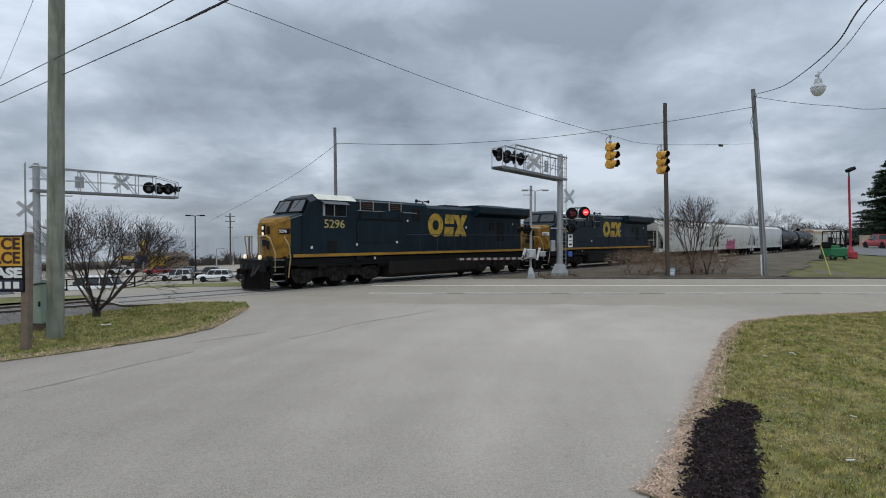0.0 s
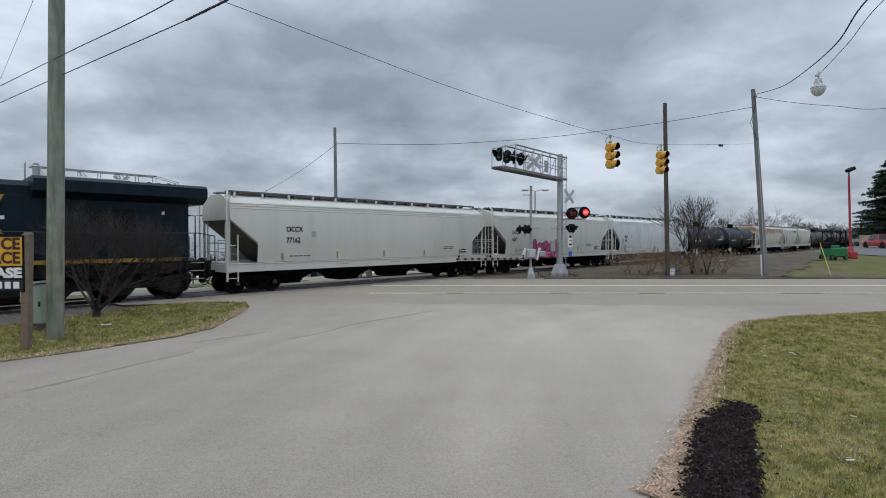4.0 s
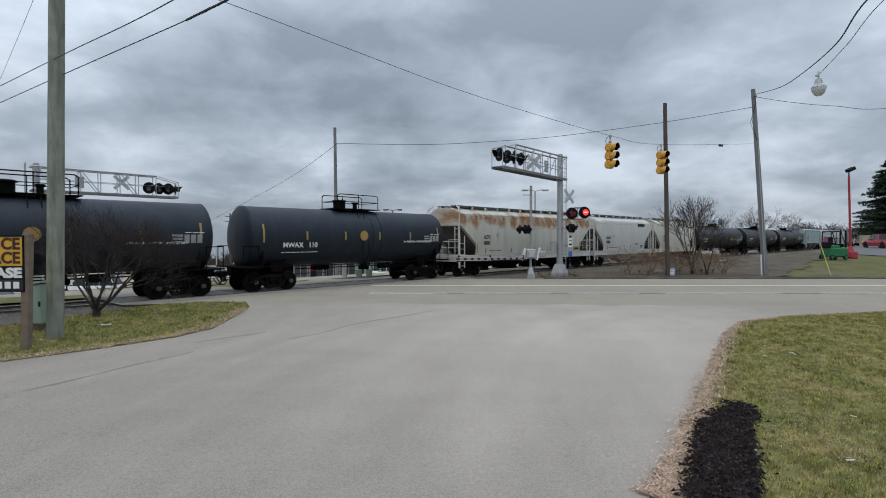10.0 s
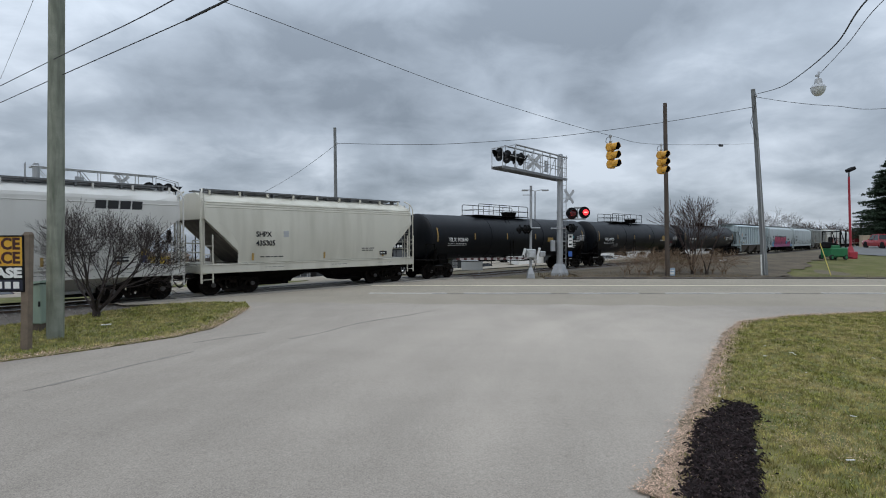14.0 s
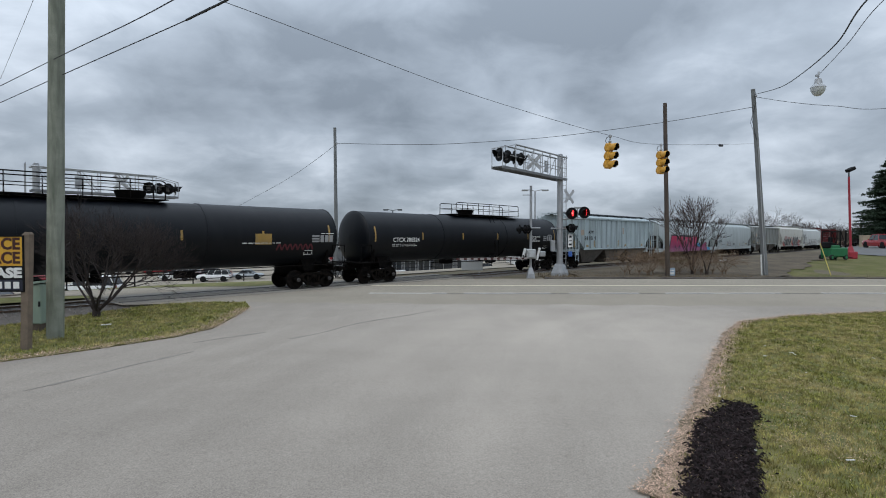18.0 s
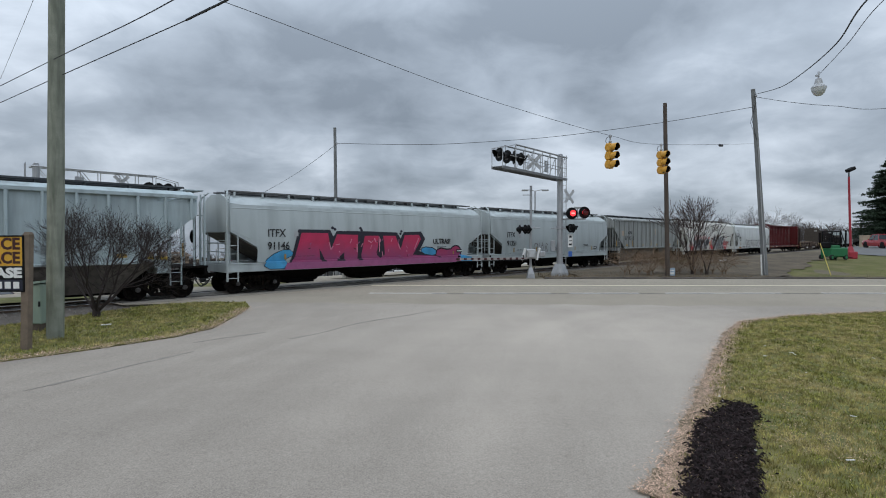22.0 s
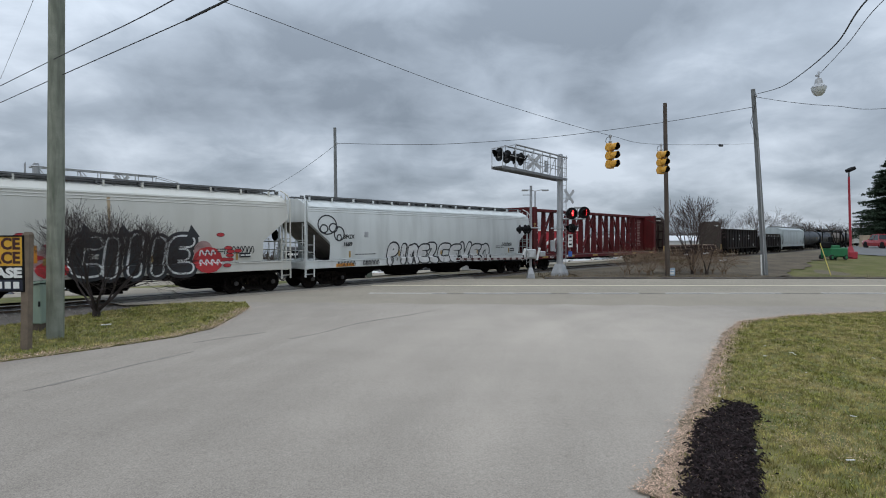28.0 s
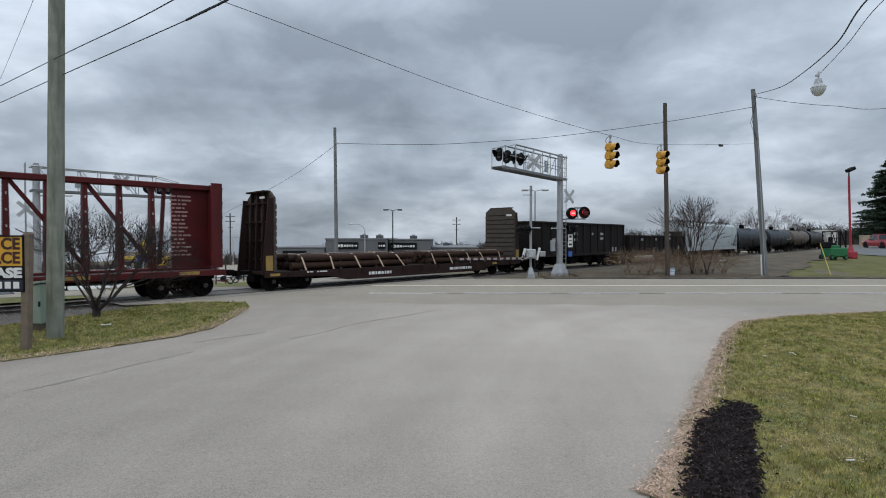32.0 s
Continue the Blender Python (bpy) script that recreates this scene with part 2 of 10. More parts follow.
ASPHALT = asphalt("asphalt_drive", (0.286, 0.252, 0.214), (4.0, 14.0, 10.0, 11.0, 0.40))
ROADWAY = asphalt("asphalt_road", (0.28, 0.246, 0.197))
CRACK = M("crack_fill", (0.245, 0.22, 0.19), 0.95, var=0.3, scale=3)
TAR = M("tar_seal", (0.12, 0.112, 0.10), 0.9, var=0.3)
LINE_W = M("line_white", (0.62, 0.60, 0.56), 0.8, var=0.15, scale=3, dirt=(0.3, 0.29, 0.27), dirt_amt=0.9, dscale=5)
LINE_Y = M("line_yellow", (0.66, 0.60, 0.44), 0.8, var=0.15, scale=3, dirt=(0.4, 0.35, 0.25), dirt_amt=0.5, dscale=5)
SOIL = M("verge_soil", (0.16, 0.135, 0.095), 0.95, spec=0.15, var=0.35, scale=0.4, bump=0.8, fine=14, dirt=(0.115, 0.105, 0.06), dirt_amt=0.7, dscale=0.35)
LAWN = M("lawn", (0.145, 0.15, 0.056), 0.95, spec=0.15, var=0.35, scale=0.6, bump=0.9, fine=24, dirt=(0.25, 0.205, 0.095), dirt_amt=0.75, dscale=1.3)
GRAVEL = M("ballast", (0.15, 0.135, 0.12), 0.95, spec=0.2, var=0.4, scale=5, bump=1.0, fine=22, dirt=(0.09, 0.08, 0.07), dirt_amt=0.6, dscale=0.5)
MULCH = M("mulch", (0.020, 0.017, 0.015), 0.9, var=0.5, scale=14, bump=1.0, fine=60)
CONCRETE = M("concrete", (0.42, 0.41, 0.38), 0.85, var=0.12, scale=2, dirt=(0.2, 0.19, 0.17), dirt_amt=0.5)
RAIL = M("rail_steel", (0.13, 0.09, 0.065), 0.55, 0.5, var=0.3, scale=6)
RAILTOP = M("rail_head", (0.55, 0.54, 0.53), 0.25, 0.9, var=0.1)
TIMBER = M("tie_timber", (0.09, 0.07, 0.055), 0.9, var=0.35, scale=5, bump=0.6)
POLEWOOD = M("pole_wood", (0.27, 0.285, 0.235), 0.95, var=0.25, scale=3, fine=45, bump=1.0, dirt=(0.12, 0.135, 0.105), dirt_amt=1.0, streak=True, dscale=9, spec=0.15)
POLEDARK = M("pole_wood_dark", (0.085, 0.065, 0.052), 0.9, var=0.3, scale=2, bump=0.6, dirt=(0.04, 0.035, 0.03), dirt_amt=0.6, streak=True, dscale=6)
POLEGREY = M("pole_wood_grey", (0.19, 0.20, 0.20), 0.9, var=0.2, scale=2, bump=0.6, dirt=(0.1, 0.1, 0.1), dirt_amt=0.6, streak=True, dscale=6)
POST = M("sign_post_wood", (0.17, 0.13, 0.095), 0.9, var=0.3, scale=6, bump=0.5)
GALV = M("galvanised", (0.42, 0.43, 0.44), 0.5, 0.55, var=0.15, scale=4, dirt=(0.24, 0.23, 0.22), dirt_amt=0.4, streak=True)
BLACK = M("black_paint", (0.006, 0.006, 0.0065), 0.65, var=0.3, spec=0.2)
BARK = M("bark", (0.05, 0.038, 0.032), 0.95, var=0.3, scale=8, bump=0.6)
TWIG = M("twig", (0.055, 0.036, 0.031), 0.95, var=0.3, scale=8)
NEEDLE = M("needles", (0.03, 0.055, 0.028), 0.8, var=0.4, scale=1.5)
RUBBER = M("wire_rubber", (0.02, 0.02, 0.022), 0.6, var=0.2)
WHITE = M("white_paint", (0.72, 0.72, 0.70), 0.6, var=0.06, scale=3, dirt=(0.4, 0.39, 0.36), dirt_amt=0.3)
# ---- plan ----
# The track runs straight through the place; RUN points along it (away from the camera, to the right), OFF away from the camera.
TURN = 45.5
RUN = Vector((0.7009, 0.7133, 0))
OFF = Vector((-0.7133, 0.7009, 0))
MID = Vector((-1.07, 33.65, 0))
SPEED = 11.5


def track(u, w=0.0, z=0.0):
    p = MID + RUN * u + OFF * w
    return Vector((p.x, p.y, z))


def lay(u, w=0.0, z=0.0, turn=0.0):
    p = track(u, w, z)
    return pose(p.x, p.y, p.z, 0, 0, TURN + turn)


def step(a, b, x):
    k = min(1.0, max(0.0, (x - a) / (b - a)))
    return k * k * (3 - 2 * k)


def height(x, y):
    """The lie of the land: it falls away beyond the track, and rises to a yard at the far right."""
    d = Vector((x, y, 0)) - MID
    u, w = d.dot(RUN), d.dot(OFF)
    h = 0.0
    if w > 0:
        h -= 3.9 * step(2.5, 45, w) + 9.0 * step(95, 230, w) + 0.035 * max(0.0, w - 230)
    else:
        h += step(35.0, 46.0, y) * step(5.0, 12.0, -w) * 0.7 + 0.5 * step(46.0, 75.0, y) * step(5.0, 14.0, -w)
    return h


def ground_sheet():
    """One sheet of land, fine near the crossing and coarse towards the horizon."""
    us = sorted(set([-3000, -1500, -800, -400, -250] + list(range(-160, 261, 6)) + [300, 400, 600, 1000, 1800, 3500]))
    ws = sorted(set([-2500, -1200, -600, -300, -150] + list(range(-100, 121, 5)) + [-3, -2.5, 2.5, 3, 140, 180, 260, 400, 700, 1200, 2500]))
    vs, fs = [], []
    for u in us:
        for w in ws:
            p = track(u, w)
            z = height(p.x, p.y) - 0.10 + 0.03 * noise.noise((p.x * 0.13, p.y * 0.13, 0))
            vs.append((p.x, p.y, z))
    n = len(ws)
    for i in range(len(us) - 1):
        for j in range(n - 1):
            fs.append((i * n + j, i * n + j + 1, (i + 1) * n + j + 1, (i + 1) * n + j))
    solid("ground", Build().add(vs, fs), SOIL, "bare winter verge of dry grass and soil", "ground", kind="structure", smooth=True)


ground_sheet()


def strip_sheet(name, x0, x1, y0, y1, lift, mat, label, category, tuck=0.0, nx=40, ny=6):
    """A sheet that follows the land."""
    vs, fs = [], []
    for i in range(nx + 1):
        for j in range(ny + 1):
            x = x0 + (x1 - x0) * i / nx
            ya, yb = (y0(x) if callable(y0) else y0), (y1(x) if callable(y1) else y1)
            y = ya + (yb - ya) * j / ny
            vs.append((x, y, height(x, y) + lift - (tuck if i in (0, nx) or j in (0, ny) else 0.0)))
    for i in range(nx):
        for j in range(ny):
            k = i * (ny + 1) + j
            fs.append((k, k + ny + 1, k + ny + 2, k + 1))
    return solid(name, Build().add(vs, fs), mat, label, category, kind="structure", smooth=True)


# main road, driveway apron
def bend(x, pts):
    """Height of a broken line over x."""
    for (xa, ya), (xb, yb) in zip(pts, pts[1:]):
        if xa <= x <= xb:
            return ya + (yb - ya) * (x - xa) / (xb - xa)
    return pts[0][1] if x < pts[0][0] else pts[-1][1]


strip_sheet("road", -60, -7.0, lambda x: bend(x, [(-60, 20.0), (-19, 22.6), (-15.7, 23.2), (-12.1, 19.7), (-9.6, 20.6), (-8.2, 20.6), (-7.0, 18.3)]), lambda x: bend(x, [(-60, 27.0), (-9.8, 27.4), (-7.6, 32.7)]), 0.0, ROADWAY, "worn grey asphalt road beyond the crossing", "road", nx=120, ny=10)
strip_sheet("verge_strip", -60, -8.0, lambda x: bend(x, [(-60, 27.0), (-9.8, 27.4), (-8.0, 31.0)]), 31.2, 0.01, LAWN, "narrow grass strip between the road and the lot", "grass strip", nx=60, ny=4)
strip_sheet("road", -7.0, 140, 18.2, 32.7, 0.0, ROADWAY, "worn grey asphalt road with patches and seams", "road", nx=140, ny=8)
far_edge = [(-8.5 + 24.5 * k / 30, 20.6 - 1.4 * k / 30 + 0.16 * math.sin(k * 1.7) + 0.1 * math.sin(k * 4.1)) for k in range(31)]
drive = Build().slab([(-30, -25), (-9.6, 9.9), (-8.98, 10.61), (-7.99, 11.67), (-6.79, 13.27), (-6.4, 14.6), (-6.54, 15.79), (-6.75, 17.5), (-6.95, 19.0)] + far_edge + [(15.2, 17.9), (11.25, 16.9), (8.96, 15.7), (7.52, 13.9), (5.53, 10.7), (4.29, 8.7), (2.85, 6.32), (2.01, 5.05), (0.2, 1.5), (-2, -25)], -0.12, 0.006)
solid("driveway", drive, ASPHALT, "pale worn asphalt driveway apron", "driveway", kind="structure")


def lawn_right():
    pts = [(2.0, 5.0), (2.85, 6.32), (4.29, 8.7), (5.53, 10.7), (7.52, 13.9), (8.96, 15.75), (11.25, 16.95), (15.2, 17.95), (40, 18.1), (40, -6), (-2, -6), (0.2, 1.5)]
    b = Build().slab(pts, -0.1, 0.022)
    solid("lawn_right", b, LAWN, "patchy spring lawn beside the driveway", "lawn", kind="structure")


lawn_right()
left_pts = [(-9.6, 9.95), (-8.98, 10.66), (-7.99, 11.72), (-6.84, 13.3), (-6.45, 14.6), (-6.59, 15.79), (-6.8, 17.5), (-7.0, 18.95), (-7.7, 20.5), (-9.6, 20.5), (-10.8, 19.7), (-11.7, 17.4), (-12.4, 15.2), (-20, 7.8), (-30, -2), (-30, -20)]
solid("lawn_left", Build().slab(left_pts, -0.1, 0.022), LAWN, "worn grass corner between driveway and track", "lawn", kind="structure")


# the crack lines and paint on the road
def dashes():
    y_line = [(-3.8, 70, 27.9, 0.26, LINE_Y)]
    for x0, x1, y, wdt, mat in y_line:
        solid("road_line", Build().box(((x0 + x1) / 2, y, 0.008), (x1 - x0, wdt, 0.006)), mat, "faded solid road line", "road marking", kind="structure")
    x = -3.4
    rnd = random.Random(4)
    while x < 50:
        n = rnd.uniform(3.0, 5.5)
        solid("road_line", Build().box((x + n / 2, 24.0, 0.008), (n, 0.24, 0.006)), LINE_W, "worn white lane line", "road marking", "lane lines", kind="structure")
        x += n + rnd.uniform(0.6, 2.2)
    for k, (x0, x1, y) in enumerate([(-0.5, 8.2, 23.78), (9, 12, 23.8), (13, 24, 23.8), (26, 40, 23.8)]):
        b = Build()
        px = x0
        while px < x1:
            l = rnd.uniform(0.5, 1.4)
            b.box((px + l / 2, y + rnd.uniform(-0.03, 0.03), 0.0075), (l, rnd.uniform(0.08, 0.2), 0.005))
            px += l * rnd.uniform(0.9, 1.1)
        solid("tar_seam", b, TAR, "dark tar-filled seam in the road", "road seam", kind="structure")
    # long faint cracks in the driveway
    for x, y, a, n in ((-6.9, 8.6, 1.08, 11), (-3.8, 13.1, 0.98, 20), (-6.0, 12.6, 0.9, 6)):
        b = Build()
        for i in range(n):
            l = rnd.uniform(0.2, 0.4)
            x2, y2 = x + l * math.cos(a), y + l * math.sin(a)
            b.box(((x + x2) / 2, (y + y2) / 2, 0.0085), (l * 1.1, rnd.uniform(0.03, 0.11), 0.004 + 0.0004 * (i % 3)), rz=math.degrees(a))
            x, y, a = x2, y2, a + rnd.uniform(-0.12, 0.12)
        solid("drive_crack", b, CRACK, "thin dark crack in the driveway", "crack", kind="structure")


dashes()
# low kerb; its dark colour stands for the shadow along the road edge
kerb = Build()
for i in range(30):
    kerb.box((7.6 + i * 2.5, 32.72 + 0.04 * math.sin(i * 2.1), 0.03), (2.5, 0.3, 0.12 + 0.03 * math.sin(i * 1.3)), 0.03)
solid("kerb", kerb, M("kerb_shadow_tone", (0.075, 0.065, 0.055), 0.95, var=0.4, scale=2, dirt=(0.16, 0.13, 0.09), dirt_amt=0.6, dscale=1.5), "low crumbling asphalt edge of the road, coloured dark for its shadow", "kerb", kind="structure")


# track: ballast, ties, rails, crossing panels
def track_bed():
    for name, u0, u1 in (("ballast_near", -420, -17.6), ("ballast_far", 2.5, 560)):
        b = Build()
        rings = []
        for i in range(41):
            u = u0 + (u1 - u0) * i / 40
            rings.append([track(u, w, z) for w, z in ((-6.0 if u < 0 else -3.4, -0.10 if u < 0 else -0.25), (-1.7, -0.075), (1.7, -0.075), (2.4, -0.2), (3.6, -0.4))])
        b.loft(rings, caps=False, closed=False)
        solid(name, b, GRAVEL, "grey crushed stone ballast", "ballast", kind="structure")
    stones = Build()
    rnd = random.Random(8)
    for k in range(9000):
        u = rnd.choice((rnd.uniform(-44, -17.8), rnd.uniform(3, 45)))
        w = rnd.uniform(-5.0 if u < 0 else -3.3, 1.5)
        p = track(u, w, -0.075 - (0.3 if u < 0 else 1) * max(0, abs(w) - 1.7) * 0.08)
        s = rnd.uniform(0.025, 0.06)
        q = [(p.x + rnd.uniform(-s, s), p.y + rnd.uniform(-s, s), p.z + dz * s) for dz in (0, 0, 0, 1.0)]
        stones.add(q, [(0, 1, 3), (1, 2, 3), (2, 0, 3)])
    solid("ballast_stones", stones, M("ballast_stone", (0.24, 0.22, 0.2), 0.9, var=0.4, scale=9), "loose grey ballast stones", "stones", kind="stuff")
    for side in (-1, 1):
        prof = [(-0.07, -0.17), (0.07, -0.17), (0.07, -0.15), (0.012, -0.13), (0.012, -0.04), (0.036, -0.03), (0.036, 0.0), (-0.036, 0.0), (-0.036, -0.03), (-0.012, -0.04), (-0.012, -0.13), (-0.07, -0.15)]
        b = Build().loft([[track(u, side * 0.755 + y, z) for y, z in prof] for u in (-420, 560)])
        r = solid("rail", b, RAIL, "rusty steel rail with a polished head", "rail", "rails", kind="structure")
        part("rail_head", Build().loft([[track(u, side * 0.755 + y, z) for y, z in ((-0.026, 0.001), (0.026, 0.001), (0.026, 0.004), (-0.026, 0.004))] for u in (-420, 560)]), RAILTOP, r)
    tie_me = Build().box((0, 0, 0), (0.22, 2.6, 0.16), 0.012).mesh("tie")
    tie_me.materials.append(TIMBER)
    host = thing("track_ties", "weathered dark timber railway ties", "railway ties", kind="structure")
    for i in range(250):
        u = -60 + i * 0.53
        if -17.6 < u < 2.3:
            continue
        t = part("tie", tie_me, None, host, at=lay(u + random.uniform(-0.02, 0.02), random.uniform(-0.04, 0.04), -0.185, random.uniform(-1, 1)))
    # crossing surface: asphalt panels and dark strips between and beside the rails
    for w0, w1 in ((-1.9, -1.10), (-1.08, -0.83), (-0.66, 0.66), (0.83, 1.08), (1.10, 1.9)):
        n = 8
        for i in range(n):
            a, c = -17.5 + i * 2.5, -17.5 + (i + 1) * 2.5 - 0.03
            b = Build().loft([[track(u, w, z) for w, z in ((w0, -0.15), (w1, -0.15), (w1, 0.012), (w0, 0.012))] for u in (a, c)])
            # narrow strips by the rails: the flangeway's shade is put into their colour
            solid("crossing_panel", b, M("flangeway_shade", (0.035, 0.033, 0.031), 0.9, var=0.3, scale=1.5, bump=0.5, dirt=(0.12, 0.11, 0.1), dirt_amt=0.5) if 0.8 < abs(w0 + w1) / 2 < 1.2 else M("crossing_panel", (0.255, 0.23, 0.195), 0.9, var=0.2, scale=1.5, bump=0.5), "dusty crossing panel beside the rails, flangeway shade in the dark strips", "crossing panel", "crossing panels", kind="structure")


track_bed()
# ---- the train ----
TRAIN = []      # (thing, middle of the thing along the train)
WHEELS = {}     # key -> wheelsets that turn alike
# truck and wheel iron: near-black colours hold the deep shade under the cars
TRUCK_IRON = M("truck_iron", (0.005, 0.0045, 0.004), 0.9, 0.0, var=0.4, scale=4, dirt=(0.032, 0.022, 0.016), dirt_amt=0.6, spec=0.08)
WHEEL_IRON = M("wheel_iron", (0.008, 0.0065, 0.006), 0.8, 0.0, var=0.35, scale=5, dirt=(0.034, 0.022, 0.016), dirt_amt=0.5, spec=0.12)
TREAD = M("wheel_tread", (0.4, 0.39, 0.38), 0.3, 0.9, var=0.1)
# underframe: near-black as well, with the under-body shade in its colour
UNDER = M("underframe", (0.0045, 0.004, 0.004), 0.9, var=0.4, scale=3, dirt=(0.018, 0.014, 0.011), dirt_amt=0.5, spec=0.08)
REFLECT = M("reflector_yellow", (0.34, 0.21, 0.045), 0.5, var=0.2, dirt=(0.2, 0.16, 0.10), dirt_amt=0.6)
STENCIL = M("stencil_faded", (0.14, 0.15, 0.15), 0.7)
INK = M("ink_black", (0.015, 0.015, 0.017), 0.7, var=0.2)
INK_W = M("ink_white", (0.7, 0.7, 0.68), 0.7, var=0.12)
MESH = {}


def cached(key, fn):
    if key not in MESH:
        MESH[key] = fn()
    return MESH[key]


def wheelset_mesh(r, gauge=0.76):
    b = Build()
    for s in (-1, 1):
        y = s * gauge
        prof = [(-0.07, r + 0.028), (-0.045, r + 0.028), (-0.035, r), (0.065, r - 0.008), (0.065, r - 0.07), (0.03, r - 0.09), (0.02, 0.16), (0.06, 0.13), (0.06, 0.0)]
        b.lathe([(-0.07, 0.0)] + prof, (0, y, 0), (0, s, 0), 24)
        # spokes of grime: raised pads show that the wheel turns
        for i in range(3):
            a = 2 * math.pi * i / 3
            b.box((math.cos(a) * r * 0.55, y + s * 0.05, math.sin(a) * r * 0.55), (0.09, 0.02, 0.09), 0.005)
        # bearing end with its cap and bolts
        b.cyl((0, y, 0), (0, s * 1.06, 0), 0.085, n=10)
        for i in range(3):
            a = 2 * math.pi * i / 3
            b.cyl((math.cos(a) * 0.05, s * 1.06, math.sin(a) * 0.05), (math.cos(a) * 0.05, s * 1.085, math.sin(a) * 0.05), 0.016, n=6)
    b.cyl((0, -gauge, 0), (0, gauge, 0), 0.085, n=10)
    me = b.mesh("wheelset", True)
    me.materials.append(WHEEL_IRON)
    return me


def side_frame_mesh():
    """Cast three-piece truck side: an arched top, two pedestals, and windows round the springs."""
    b = Build()
    y0, y1 = -0.06, 0.06
    b.prism([(-1.12, 0.42), (-1.12, 0.62), (-0.95, 0.68), (-0.45, 0.80), (0.45, 0.80), (0.95, 0.68), (1.12, 0.62), (1.12, 0.42), (0.95, 0.52), (0.66, 0.55), (0.42, 0.68), (-0.42, 0.68), (-0.66, 0.55), (-0.95, 0.52)], y0, y1)
    b.prism([(-0.72, 0.55), (-0.60, 0.58), (-0.30, 0.30), (0.30, 0.30), (0.60, 0.58), (0.72, 0.55), (0.38, 0.16), (-0.38, 0.16)], y0, y1)
    for s in (-1, 1):
        b.box((s * 0.32, 0, 0.5), (0.10, 0.12, 0.42), 0.01)
        b.lathe([(-0.09, 0.0), (-0.09, 0.15), (0.09, 0.15), (0.09, 0.0)], (s * 0.89, 0, 0.457), (0, 1, 0), 12)
    me = b.mesh("side_frame")
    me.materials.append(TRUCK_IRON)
    return me


def spring_mesh():
    prof = [(0.30, 0.0)]
    for k in range(6):
        prof += [(0.30 + k * 0.045, 0.055), (0.315 + k * 0.045, 0.078), (0.333 + k * 0.045, 0.055)]
    me = Build().lathe(prof + [(0.57, 0.0)], (0, 0, 0), (0, 0, 1), 8).mesh("spring")
    me.materials.append(TRUCK_IRON)
    return me


def cap_mesh():
    me = Build().lathe([(-0.05, 0.0), (-0.05, 0.075), (-0.03, 0.10), (0.03, 0.10), (0.05, 0.075), (0.05, 0.0)], (0, 0, 0), (0, 1, 0), 12).mesh("bearing_cap")
    me.materials.append(M("bearing_steel", (0.075, 0.07, 0.068), 0.6, 0.2, var=0.4, scale=6, dirt=(0.03, 0.02, 0.015), dirt_amt=0.6))
    return me


def freight_truck(car, x):
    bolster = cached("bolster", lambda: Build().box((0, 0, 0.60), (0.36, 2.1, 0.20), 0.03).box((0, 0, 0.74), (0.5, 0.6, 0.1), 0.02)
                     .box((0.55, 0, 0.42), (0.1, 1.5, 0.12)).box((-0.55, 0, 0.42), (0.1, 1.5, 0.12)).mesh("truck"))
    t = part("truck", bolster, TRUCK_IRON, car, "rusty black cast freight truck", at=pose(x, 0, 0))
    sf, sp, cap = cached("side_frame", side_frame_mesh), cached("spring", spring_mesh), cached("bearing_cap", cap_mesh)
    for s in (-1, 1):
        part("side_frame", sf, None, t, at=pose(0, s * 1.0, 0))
        for dx in (-0.89, 0.89):
            part("bearing_cap", cap, None, t, at=pose(dx, s * 1.1, 0.457))
        for dx in (-0.17, 0.0, 0.17):
            part("spring", sp, None, t, at=pose(dx, s * 1.0, 0))
    ws = cached("wheelset", lambda: wheelset_mesh(0.457))
    for k, dx in (("a", -0.89), ("b", 0.89)):
        w = part("wheelset", ws, None, t, at=pose(dx, 0, 0.46))
        WHEELS.setdefault((k, dx, 0.457, 0.46), []).append(w)
    return t


def coupler_mesh():
    b = Build()
    b.box((0, 0, 0), (0.7, 0.16, 0.18), 0.02)
    b.box((0.36, 0.06, 0), (0.22, 0.28, 0.27), 0.04)
    b.box((0.50, -0.05, 0), (0.18, 0.1, 0.25), 0.03)
    me = b.mesh("coupler")
    me.materials.append(TRUCK_IRON)
    return me


def hose_mesh():
    b = Build()
    pts = [(0.1 + 0.55 * k / 7, -0.32, -0.05 - 0.42 * math.sin(math.pi * k / 8)) for k in range(8)]
    b.tube(pts, 0.028, 6)
    me = b.mesh("brake_hose")
    me.materials.append(RUBBER)
    return me


def ends(car, half, z=0.86):
    """Couplers and air hoses at both ends."""
    for s in (-1, 1):
        part("coupler", cached("coupler", coupler_mesh), None, car, at=pose(s * (half - 0.42), 0, z, 0, 0, 0 if s > 0 else 180))
        part("brake_hose", cached("hose", hose_mesh), None, car, at=pose(s * (half - 0.55), 0, z, 0, 0, 0 if s > 0 else 180))


def ladder(car, x, y, z0, z1, mat, width=0.42, along=True, rung=0.36, r=0.016):
    b = Build()
    n = max(2, int((z1 - z0) / rung))
    for s in (-1, 1):
        d = s * width / 2
        p = (x + d, y) if along else (x, y + d)
        b.box((p[0], p[1], (z0 + z1) / 2), (0.045, 0.045, z1 - z0))
    for i in range(n):
        z = z0 + 0.15 + i * rung
        if along:
            b.cyl((x - width / 2, y, z), (x + width / 2, y, z), r, n=6)
        else:
            b.cyl((x, y - width / 2, z), (x, y + width / 2, z), r, n=6)
    return part("ladder", b, mat, car)


